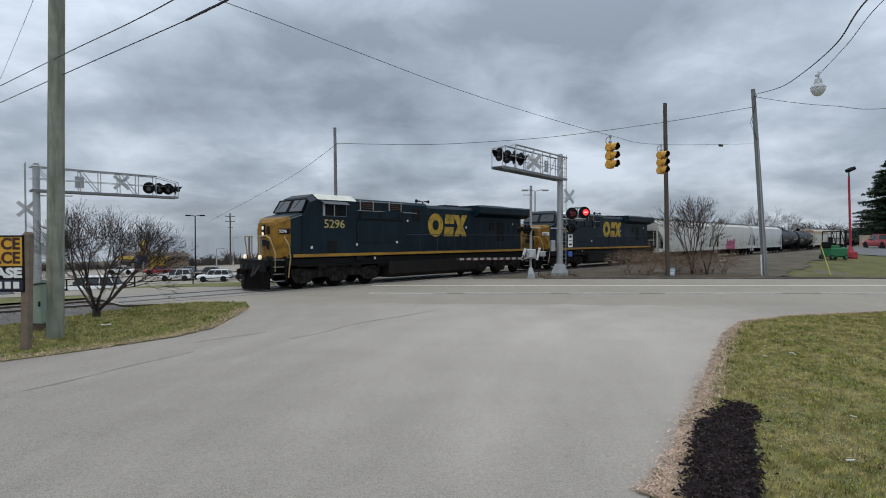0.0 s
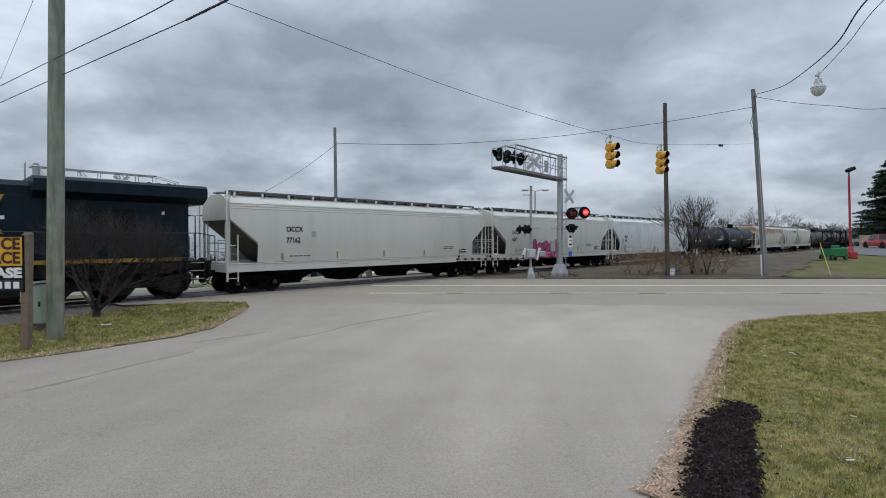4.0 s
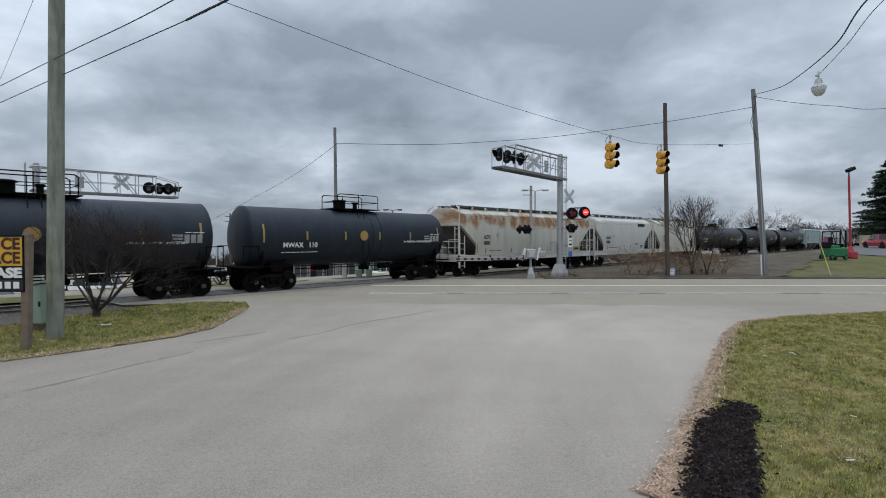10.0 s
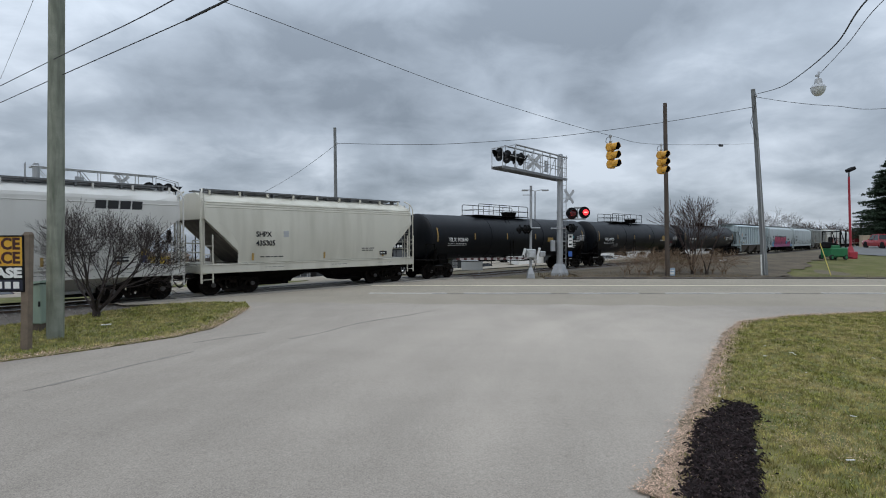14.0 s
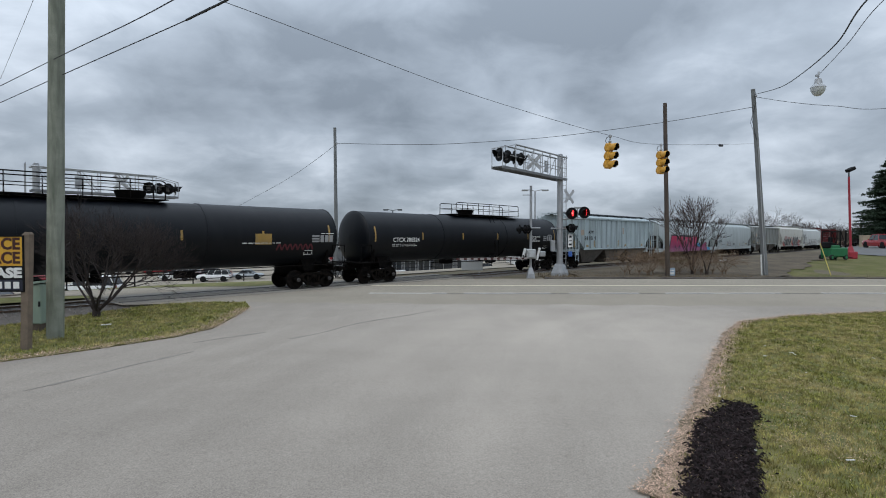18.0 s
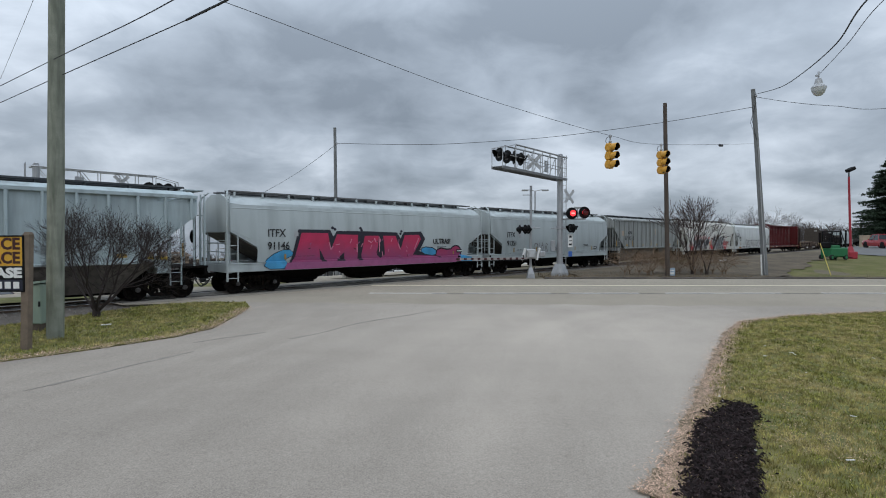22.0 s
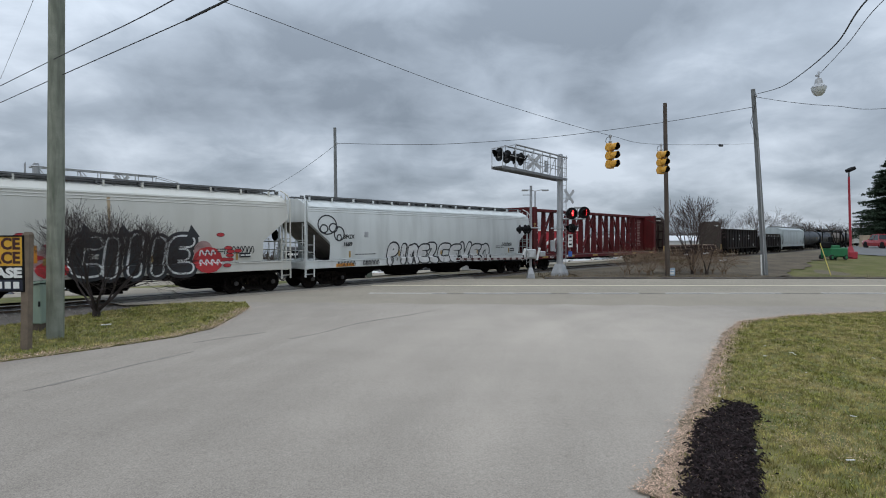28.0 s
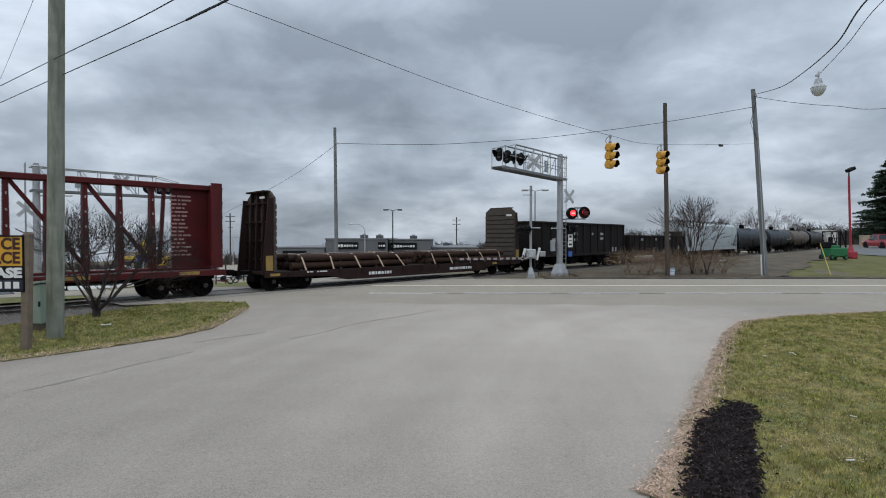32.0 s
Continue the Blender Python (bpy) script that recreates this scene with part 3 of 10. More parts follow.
def text_on(car, body, x, z, size, mat=None, y=-1.6, stretch=1.0, bold=0.0):
    return lettering("lettering", body, size, mat or INK, car, pose(x, y, z, 90, 0, 0), stretch=stretch, bold=bold)


def bars(car, x, z, rows, width, pitch=0.11, mat=None, y=-1.6, h=0.045, seed=1):
    """Small print that cannot be read."""
    rnd = random.Random(seed)
    b = Build()
    for i in range(rows):
        px, end = x, x + width * rnd.uniform(0.7, 1.0)
        while px < end:
            l = rnd.uniform(0.08, 0.3)
            b.box((min(px + l / 2, end), y, z - i * pitch), (l, 0.006, h))
            px += l + 0.06
    return part("small_print", b, mat or INK, car)


def new_car(name, label, category, s0, s1, group="freight cars of the train"):
    car = thing(name, label, category, group)
    TRAIN.append((car, (s0 + s1) / 2))
    return car


# covered hopper with smooth bowed sides
def bowed(z):
    """Half width of the side sheet at a height."""
    if z < 4.02:
        k = (z - 2.7) / 1.45
        return 1.60 - 0.13 * k * k
    k = (z - 4.02) / 0.50
    return 1.493 - 0.95 * k ** 1.5


def hopper_body(half, low, slope, flat=False, end_z=3.35, top=4.52):
    zs_up = [0.0, 0.15, 0.35, 0.55, 0.75, 0.88, 0.95, 1.0]
    stations = []
    n = 7
    for i in range(n):
        k = i / (n - 1)
        stations.append((half - slope * k, end_z - (end_z - low) * k))
    rings = []
    xs = [(-x, z) for x, z in stations] + [(x, z) for x, z in stations[::-1]]
    for x, zl in xs:
        ring = []
        for k in zs_up:
            z = zl + (top - zl) * k
            ring.append((x, -(1.55 if flat and z < 4.2 else bowed(z) if not flat else 1.55 - (z - 4.2) * 2.2), z))
        for k in zs_up[::-1]:
            z = zl + (top - zl) * k
            ring.append((x, (1.55 if flat and z < 4.2 else bowed(z) if not flat else 1.55 - (z - 4.2) * 2.2), z))
        rings.append(ring)
    return Build().loft(rings)


def running_board(car, half, z, mat):
    b = Build()
    for y in (-0.62, 0.62):
        b.box((0, y, z), (2 * half - 0.5, 0.34, 0.03))
        for s in (-1, 1):
            b.box((0, y + s * 0.17, z), (2 * half - 0.5, 0.03, 0.07))
    x = -half + 0.6
    while x < half:
        for y in (-0.62, 0.62):
            b.box((x, y, z - 0.09), (0.06, 0.32, 0.16))
        x += 1.5
    part("running_board", b, mat, car, "grey grated roof walkway")
    h = Build()
    h.box((0, 0, z - 0.03), (2 * half - 1.4, 0.5, 0.1), 0.03)
    part("hatch_cover", h, mat, car)
    for k in range(7):
        xx = -half + 1.4 + k * (2 * half - 2.8) / 6
        part("hatch_lock", Build().box((xx, 0, z + 0.03), (0.08, 0.74, 0.09), 0.01), GALV, car)


def brackets(car, half, z, mat):
    me = cached("bracket" + mat.name, lambda: Build().box((0, 0, -0.1), (0.05, 0.12, 0.2)).mesh("walkway_bracket"))
    x = -half + 0.5
    while x < half:
        for y in (-0.92, 0.92):
            part("walkway_bracket", me, mat, car, at=pose(x, y, z))
        x += 1.35


# edge of the side sheet at the car's ends: metres in from the end, height
EDGE_ANGLED = [(0.0, 4.02), (0.02, 3.75), (0.08, 3.45), (0.65, 2.98), (1.22, 2.5), (1.26, 2.2), (1.26, 1.42)]
EDGE_CURVED = [(0.0, 4.02), (0.10, 3.55), (0.22, 3.3), (0.75, 3.08), (1.18, 2.72), (1.42, 2.3), (1.45, 1.95), (1.45, 1.42)]
EDGE_LOW = [(0.0, 4.02), (0.0, 2.92), (0.28, 2.80), (0.95, 2.46), (1.2, 2.2), (1.25, 1.95), (1.25, 1.42)]


def side_sheet(car, half, edge, paint):
    """The bowed side plates, drawn in at both ends round the open corners."""
    rows = []
    for (xa, za), (xb, zb) in zip(edge, edge[1:]):
        n = max(1, round((za - zb) / 0.18))
        rows += [(xa + (xb - xa) * k / n, za + (zb - za) * k / n) for k in range(n)]
    rows.append(edge[-1])
    for s in (-1, 1):
        b = Build().loft([[(-half + e, s * (bowed(z) - 0.012), z), (half - e, s * (bowed(z) - 0.012), z), (half - e, s * (bowed(z) + 0.004), z), (-half + e, s * (bowed(z) + 0.004), z)] for e, z in rows])
        part("side_sheet", b, paint, car, smooth=True, angle=0.5)


def hopper(s0, s1, paint, label, bays=4, end_z=3.35, marks=None, art=None, beads=3, strips=5, mark=(2.5, 2.84, 2.30, 0.34, 0.9), slope=2.35, sill_mat=None, low=1.42, edge=EDGE_ANGLED, seed=1, bay_mat=None, trim=None):
    """mark: metres from the car's end to the lettering, heights of its two lines, size, stretch."""
    L = s1 - s0
    half = L / 2 - 0.52
    car = new_car("hopper_car", label, "hopper car", s0, s1)
    body = part("body", hopper_body(half - 0.02, low, slope, end_z=end_z), paint, car, smooth=True, angle=0.5)
    side_sheet(car, half - 0.02, edge, paint)
    for i in range(beads):
        z = 3.86 + i * 0.11
        for s in (-1, 1):
            part("side_bead", Build().cyl((-half + 0.06, s * (bowed(z) - 0.003), z), (half - 0.06, s * (bowed(z) - 0.003), z), 0.024, n=6), paint, car)
    sm = sill_mat or trim or paint
    trim = trim or paint
    for s in (-1, 1):
        part("side_sill", Build().box((0, s * 1.53, 1.19), (2 * half + 0.2, 0.12, 0.36), 0.02).box((0, s * 1.585, 1.38), (2 * half + 0.2, 0.07, 0.05), 0.01), sm, car)
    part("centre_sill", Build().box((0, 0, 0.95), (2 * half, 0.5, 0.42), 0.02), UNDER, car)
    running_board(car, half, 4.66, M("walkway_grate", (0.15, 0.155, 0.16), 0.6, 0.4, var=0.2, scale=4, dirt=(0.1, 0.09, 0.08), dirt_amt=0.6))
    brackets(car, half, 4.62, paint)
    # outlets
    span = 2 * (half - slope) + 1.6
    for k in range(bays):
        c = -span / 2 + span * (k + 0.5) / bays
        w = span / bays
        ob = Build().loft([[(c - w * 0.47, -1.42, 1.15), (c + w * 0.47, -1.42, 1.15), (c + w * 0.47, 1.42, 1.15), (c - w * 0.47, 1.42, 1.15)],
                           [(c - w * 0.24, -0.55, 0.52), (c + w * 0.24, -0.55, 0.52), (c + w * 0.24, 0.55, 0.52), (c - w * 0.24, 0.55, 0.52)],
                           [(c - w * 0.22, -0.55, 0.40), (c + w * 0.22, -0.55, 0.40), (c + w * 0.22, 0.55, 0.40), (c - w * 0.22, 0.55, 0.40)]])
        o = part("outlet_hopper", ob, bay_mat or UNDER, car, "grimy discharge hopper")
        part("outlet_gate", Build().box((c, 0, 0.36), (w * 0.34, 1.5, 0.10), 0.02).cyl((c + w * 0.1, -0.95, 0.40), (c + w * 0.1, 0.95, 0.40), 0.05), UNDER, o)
    for s in (-1, 1):
        x = s * (half - 0.05)
        # end platform, posts, slope sheet stiffeners, hand brake
        part("end_platform", Build().box((s * (half - 0.55), 0, 1.36), (1.1, 3.05, 0.08), 0.01).box((x, 0, 1.16), (0.14, 3.05, 0.36), 0.02), sm, car)
        for w in (-1, 1):
            part("corner_post", Build().tube([(s * (half + 0.12), w * 1.52, 0.62), (s * (half + 0.12), w * 1.52, 4.18), (s * (half + 0.04), w * 1.40, 4.45), (s * (half - 0.12), w * 1.05, 4.66)], 0.034), trim, car)
            part("inner_post", Build().box((s * (half - 0.03), w * 1.36, (1.4 + end_z) / 2), (0.10, 0.07, end_z - 1.4), 0.01), trim, car)
            ladder(car, s * (half - 0.12), w * 1.57, 0.60, 2.68, trim, 0.46)
            ladder(car, x, w * 1.2, 1.2, 4.45, trim, along=False)
            part("end_rail", Build().tube([(s * (half + 0.12), w * 1.5, 2.42), (s * (half + 0.12), w * 0.6, 2.42), (s * (half + 0.12), w * 0.6, 1.4)], 0.02), trim, car)
            part("slope_stiffener", Build().prism([(s * (half - 0.3), end_z - 0.03), (s * (half - 0.3), end_z - 0.15), (s * (half - slope - 0.1), 1.42), (s * (half - slope), 1.5)], w * 0.7 - 0.03, w * 0.7 + 0.03), paint, car)
            part("shear_plate", Build().prism([(s * (half - slope - 0.35), 1.42), (s * (half - slope + 0.55), 1.42), (s * (half - slope + 0.1), 2.05)], w * 1.5 - 0.012, w * 1.5 + 0.012), paint, car)
        # brown grime, made darker still to hold the shade inside the open end
        part("slope_sheet", Build().loft([[(s * xa, -1.38, za - 0.03), (s * xa, 1.38, za - 0.03), (s * xa, 1.38, za - 0.012), (s * xa, -1.38, za - 0.012)] for xa, za in ((half + 0.0, end_z - 0.005), (half + 0.0 - slope, low - 0.005))]), M("slope_grime_shade", (0.085, 0.072, 0.06), 0.9, var=0.3, scale=1.5, dirt=(0.16, 0.14, 0.12), dirt_amt=0.6, streak=True), car, "grimy brown sloping end sheet, darkened with painted shade")
        part("end_brace", Build().cyl((x, -1.3, 2.3), (x, 1.3, 2.3), 0.03).cyl((x, -1.3, 1.9), (x, 1.3, 1.9), 0.025), paint, car)
    part("hand_brake", Build().lathe([(0, 0), (0, 0.28), (0.05, 0.28), (0.05, 0.24), (0.02, 0.22), (0.02, 0)], (half - 0.1, -0.4, 2.6), (1, 0, 0), 14), UNDER, car)
    part("brake_cylinder", Build().cyl((half - 1.9, -0.5, 1.75), (half - 1.2, -0.5, 1.75), 0.17, n=12).box((half - 1.4, 0.4, 1.65), (0.6, 0.5, 0.4), 0.04), UNDER, car)
    for k in range(strips):
        x = -half + slope + 0.15 + k * (2 * half - 2 * slope - 0.3) / (strips - 1)
        part("reflector", Build().box((x, -bowed(1.75) - 0.008, 1.77), (0.10, 0.012, 0.5)), REFLECT, car)
    x0 = -half + slope + 0.5
    if marks:
        for body_, z in zip(marks, mark[1:3]):
            text_on(car, body_, -L / 2 + mark[0], z, mark[3], stretch=mark[4], bold=0.008, y=-1.616)
    bars(car, x0, 1.78, 2, 1.5, y=-bowed(1.7) - 0.006, seed=seed)
    bars(car, half - slope - 1.6, 2.1, 3, 0.9, y=-bowed(2.0) - 0.006, seed=seed + 9)
    for q in (-3.2, 0.4, 3.4):
        bars(car, q, 1.2, 1, 0.9, y=-1.592, h=0.022, mat=STENCIL, seed=seed + 17)
    part("data_plate", Build().box((mark[0] - L / 2 + 1.5, -1.607, 2.72), (0.26, 0.006, 0.30)).box((mark[0] - L / 2 + 1.5, -1.611, 2.72), (0.18, 0.006, 0.2)), GALV, car)
    part("test_stencil", Build().box((half - 2.15, -1.59, 1.72), (0.5, 0.012, 0.2)), INK, car)
    bars(car, half - 2.35, 1.72, 1, 0.4, mat=INK_W, y=-1.6, h=0.05, seed=seed + 21)
    if art:
        art(car, half)
    for s in (-1, 1):
        freight_truck(car, s * (half - 1.45))
    ends(car, L / 2)
    return car


# three-bay hopper with outside posts
def ribbed_hopper(s0, s1, paint, label, marks=None, seed=1):
    L = s1 - s0
    half = L / 2 - 0.75
    car = new_car("ribbed_hopper_car", label, "hopper car", s0, s1)
    slope = 2.3
    body = part("body", hopper_body(half, 1.62, slope, True, end_z=3.5, top=4.5), paint, car)
    n = 17
    for i in range(n):
        x = -half + 0.25 + (2 * half - 0.5) * i / (n - 1)
        zl = 1.64 if abs(x) < half - slope else 1.62 + (3.5 - 1.62) * (abs(x) - (half - slope)) / slope
        for s in (-1, 1):
            part("side_post", Build().box((x, s * 1.60, (zl + 4.2) / 2), (0.10, 0.10, 4.2 - zl), 0.015), paint, car)
    for s in (-1, 1):
        part("top_chord", Build().box((0, s * 1.58, 4.23), (2 * half, 0.14, 0.16), 0.02), paint, car)
        part("side_sill", Build().box((0, s * 1.57, 1.57), (2 * (half - slope) + 0.3, 0.12, 0.10), 0.02), paint, car)
    part("centre_sill", Build().box((0, 0, 0.95), (2 * half + 0.6, 0.5, 0.42), 0.02), UNDER, car)
    running_board(car, half, 4.66, M("walkway_dark", (0.05, 0.055, 0.06), 0.7, var=0.3))
    span = 2 * half - 2 * 1.55
    for k in range(3):
        c = -span / 2 + span * (k + 0.5) / 3
        w = span / 3
        o = part("outlet_hopper", Build().loft([[(c - w * 0.5, -1.5, 1.56), (c + w * 0.5, -1.5, 1.56), (c + w * 0.5, 1.5, 1.56), (c - w * 0.5, 1.5, 1.56)],
                                                [(c - w * 0.25, -1.1, 0.6), (c + w * 0.25, -1.1, 0.6), (c + w * 0.25, 1.1, 0.6), (c - w * 0.25, 1.1, 0.6)],
                                                [(c - w * 0.22, -1.0, 0.42), (c + w * 0.22, -1.0, 0.42), (c + w * 0.22, 1.0, 0.42), (c - w * 0.22, 1.0, 0.42)]]),
                 M("hopper_grime", (0.12, 0.105, 0.09), 0.85, var=0.35, scale=2, dirt=(0.04, 0.035, 0.03), dirt_amt=0.8), car, "grimy brown discharge hopper")
        part("outlet_gate", Build().box((c, 0, 0.37), (w * 0.4, 1.6, 0.10), 0.02), UNDER, o)
    for s in (-1, 1):
        x = s * (half + 0.35)
        part("end_platform", Build().box((s * (half - 0.3), 0, 1.32), (1.5, 3.0, 0.09), 0.01).box((x, 0, 1.15), (0.14, 3.0, 0.4), 0.02), UNDER, car)
        part("bolster_web", Build().box((s * (half - 1.3), 0, 1.35), (0.5, 2.9, 0.5), 0.02), paint, car)
        for w in (-1, 1):
            for k in range(4):
                xx = s * (half - 0.1 - k * 0.5)
                zz = 3.5 - (3.5 - 1.62) * (k * 0.5 + 0.1) / slope
                part("end_post", Build().box((xx, w * 1.45, (1.36 + zz) / 2), (0.07, 0.07, zz - 1.36), 0.01), paint, car)
            ladder(car, s * (half - 0.9), w * 1.66, 0.62, 3.2, paint)
            ladder(car, x, w * 1.2, 1.2, 4.4, paint, along=False)
        part("roof_overhang", Build().box((s * (half + 0.15), 0, 4.58), (0.7, 1.8, 0.05)), paint, car)
    part("hand_brake", Build().lathe([(0, 0), (0, 0.28), (0.05, 0.28), (0.05, 0.24), (0.02, 0.22), (0.02, 0)], (half + 0.2, -0.4, 2.6), (1, 0, 0), 14), UNDER, car)
    if marks:
        text_on(car, marks[0], -half + 2.85, 2.92, 0.36, y=-1.656, bold=0.016)
        for ch, dx in zip(marks[1], (0.42, 0.73, 1.18, 1.52, 2.1)):
            text_on(car, ch, -half + 1.75 + dx, 2.36, 0.48, y=-1.656, bold=0.008)
    for k in range(4):
        x = -half + slope + 0.5 + k * (2 * half - 2 * slope - 1.0) / 3
        part("reflector", Build().box((x, -1.565, 1.85), (0.35, 0.012, 0.16)), REFLECT, car)
    part("faded_patch", Build().box((-half + 2.0, -1.56, 3.0), (0.55, 0.012, 0.45)), M("primer_patch", (0.42, 0.33, 0.26), 0.8, var=0.2), car)
    for x in (-half + 0.62, -half + 4.0, 0.3, half - 0.62):
        part("edge_reflector", Build().box((x, -1.562, 2.05), (0.12, 0.012, 0.55)), REFLECT, car)
    part("faded_patch", Build().box((1.2, -1.56, 3.2), (0.42, 0.012, 0.6)), M("primer_patch", (0.42, 0.33, 0.26), 0.8, var=0.2), car)
    for s in (-1, 1):
        freight_truck(car, s * (half - 1.25))
    ends(car, L / 2)
    return car


# tank car
def tank_car(s0, s1, paint, label, r=1.46, axis=2.60, marks=None, platform=(0.0, 1.6), dot=False, big=False, seed=1, mark_x=None, strips=6, extras=None, lines=()):
    L = s1 - s0
    half = L / 2 - 0.48
    car = new_car("tank_car", label, "tank car", s0, s1)
    th = half - 0.28
    prof = [(-th, 0.0), (-th + 0.03, r * 0.35), (-th + 0.10, r * 0.66), (-th + 0.18, r * 0.86), (-th + 0.25, r * 0.96), (-th + 0.28, r * 0.985), (-th + 0.32, r)]
    prof = prof + [(-d, q) for d, q in prof[::-1]]
    part("tank", Build().lathe(prof, (0, 0, axis), (1, 0, 0), 48), paint, car, smooth=True, angle=0.5)
    for x in ((0.75, 1.35) if dot else (-th * 0.36, th * 0.3)):
        part("tank_band", Build().lathe([(-0.06, r), (-0.06, r + 0.02), (0.06, r + 0.02), (0.06, r)], (x, 0, axis), (1, 0, 0), 48), paint, car, smooth=True)
    for s in (-1, 1):
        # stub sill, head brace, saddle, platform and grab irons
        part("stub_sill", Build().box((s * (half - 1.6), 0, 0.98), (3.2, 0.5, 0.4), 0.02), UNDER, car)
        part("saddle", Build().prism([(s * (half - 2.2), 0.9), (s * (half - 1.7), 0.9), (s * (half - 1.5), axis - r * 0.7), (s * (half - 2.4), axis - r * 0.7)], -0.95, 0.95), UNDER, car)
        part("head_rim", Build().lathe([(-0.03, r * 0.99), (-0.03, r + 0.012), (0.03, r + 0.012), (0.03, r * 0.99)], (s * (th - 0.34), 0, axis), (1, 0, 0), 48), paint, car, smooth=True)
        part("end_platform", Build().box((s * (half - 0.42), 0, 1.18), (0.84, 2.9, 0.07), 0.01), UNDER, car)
        for w in (-1, 1):
            part("side_step", Build().tube([(s * (half - 0.2), w * 1.42, 1.16), (s * (half - 0.2), w * 1.42, 0.5), (s * (half - 0.65), w * 1.42, 0.5), (s * (half - 0.65), w * 1.42, 1.16)], 0.02), UNDER, car)
            part("hand_rail", Build().tube([(s * (half - 0.08), w * 1.4, 1.2), (s * (half - 0.08), w * 1.4, 2.15), (s * (half - 0.8), w * 1.4, 2.15), (s * (half - 0.8), w * 1.4, 1.2)], 0.022), UNDER, car)
            part("sill_rail", Build().tube([(s * (half - 0.8), w * 1.42, 1.2), (0, w * 1.42, 1.15)], 0.025), UNDER, car)
            part("tank_brace", Build().box((s * (half - 1.05), w * 1.05, 1.55), (0.08, 0.5, 0.9), 0.01), UNDER, car)
    # top platform
    px, pl = platform
    zt = axis + r
    b = Build()
    b.box((px, 0, zt + 0.06), (pl * 2 + 0.3, 1.5, 0.04))
    part("walkway", b, UNDER, car)
    rails = Build()
    for w in (-0.75, 0.75):
        rails.tube([(px - pl, w, zt + 0.05), (px - pl, w, zt + 0.75), (px - pl + 0.12, w, zt + 0.83), (px + pl - 0.12, w, zt + 0.83), (px + pl, w, zt + 0.75), (px + pl, w, zt + 0.05)], 0.024)
        rails.cyl((px - pl, w, zt + 0.45), (px + pl, w, zt + 0.45), 0.018)
        k = max(2, int(pl * 2 / 1.1))
        for i in range(1, k):
            x = px - pl + 2 * pl * i / k
            rails.cyl((x, w, zt + 0.05), (x, w, zt + 0.83), 0.02)
    for x in (px - pl, px + pl):
        rails.tube([(x, -0.75, zt + 0.45), (x, 0.75, zt + 0.45)], 0.018)
    part("guard_rail", rails, UNDER, car)
    if big:
        part("dome_housing", Build().lathe([(0, 0.42), (0.1, 0.5), (0.38, 0.6), (0.40, 0.56), (0.40, 0)], (px + big, 0, zt + 0.02), (0, 0, 1), 20), UNDER, car, smooth=True)
    else:
        part("manway", Build().lathe([(0, 0.33), (0.45, 0.33), (0.47, 0.4), (0.52, 0.4), (0.56, 0.3), (0.56, 0)], (px - pl * 0.55, 0, zt), (0, 0, 1), 18), UNDER, car, smooth=True)
        part("valve", Build().cyl((px + 0.3, 0, zt), (px + 0.3, 0, zt + 0.4), 0.12).box((px + 0.3, 0, zt + 0.42), (0.3, 0.3, 0.1), 0.02), UNDER, car)
    part("tank_ladder", Build().tube([(px - 0.2, -1.46, 1.0), (px - 0.2, -1.42, axis + 0.3), (px - 0.2, -0.76, zt + 0.1)], 0.02)
         .tube([(px + 0.2, -1.46, 1.0), (px + 0.2, -1.42, axis + 0.3), (px + 0.2, -0.76, zt + 0.1)], 0.02), UNDER, car)
    part("bottom_outlet", Build().cyl((px + 0.9, 0, axis - r - 0.25), (px + 0.9, 0, axis - r + 0.1), 0.2).box((px + 0.9, 0, axis - r - 0.3), (0.5, 0.4, 0.2), 0.03), UNDER, car)
    part("brake_gear", Build().box((-1.6, 0.3, 1.0), (0.9, 0.5, 0.35), 0.04).cyl((-3.2, 0, 0.95), (3.4, 0, 0.95), 0.03).cyl((1.8, -0.5, 0.95), (2.6, -0.5, 0.95), 0.16), UNDER, car)
    # reflectors and small print on the near side, bent to the shell
    for k in range(strips):
        x = -th + 0.75 + k * (2 * th - 1.5) / (strips - 1)
        tall = 0.85 if k in (0, strips - 1) else 0.42
        b = Build()
        m = 6
        ring = []
        for i in range(m + 1):
            z = axis + 0.05 + tall * (i / m - 0.5) + (0.1 if tall > 0.5 else 0.0)
            y = -math.sqrt(max(0.0, r * r - (z - axis) ** 2)) - 0.006
            ring.append((y, z))
        b.loft([[(x - 0.045, y, z), (x + 0.045, y, z), (x + 0.045, y + 0.01, z), (x - 0.045, y + 0.01, z)] for y, z in ring])
        part("reflector", b, REFLECT, car)
    ys = lambda z: -math.sqrt(max(0.0, r * r - (z - axis) ** 2)) - 0.012
    mx = mark_x if mark_x is not None else -th + 1.7
    if marks:
        z = axis - 0.52 if dot else axis - 0.28
        text_on(car, marks, mx, z, 0.34, INK_W, y=ys(min(axis, z + 0.27)) - 0.004, bold=0.004)
        bars(car, mx, z - 0.14, 2, 2.0, 0.1, INK_W, y=ys(z - 0.2) - 0.004, h=0.03, seed=seed)
    for i, ln in enumerate(lines):
        z = axis - 0.02 - 0.16 * i - (0.3 if len(lines) == 1 else 0.0)
        text_on(car, ln, th * 0.45 if len(lines) == 1 else th * 0.595, z, 0.15, INK_W, y=ys(min(axis, z + 0.1)) - 0.004, bold=0.002)
    if not lines:
        bars(car, th * 0.45, axis - 0.3, 1, 2.4, 0.1, INK_W, y=ys(axis - 0.3), h=0.035, seed=seed + 2)
    if not extras:
        data_panel(car, ys, th - 1.7, axis - 0.1)
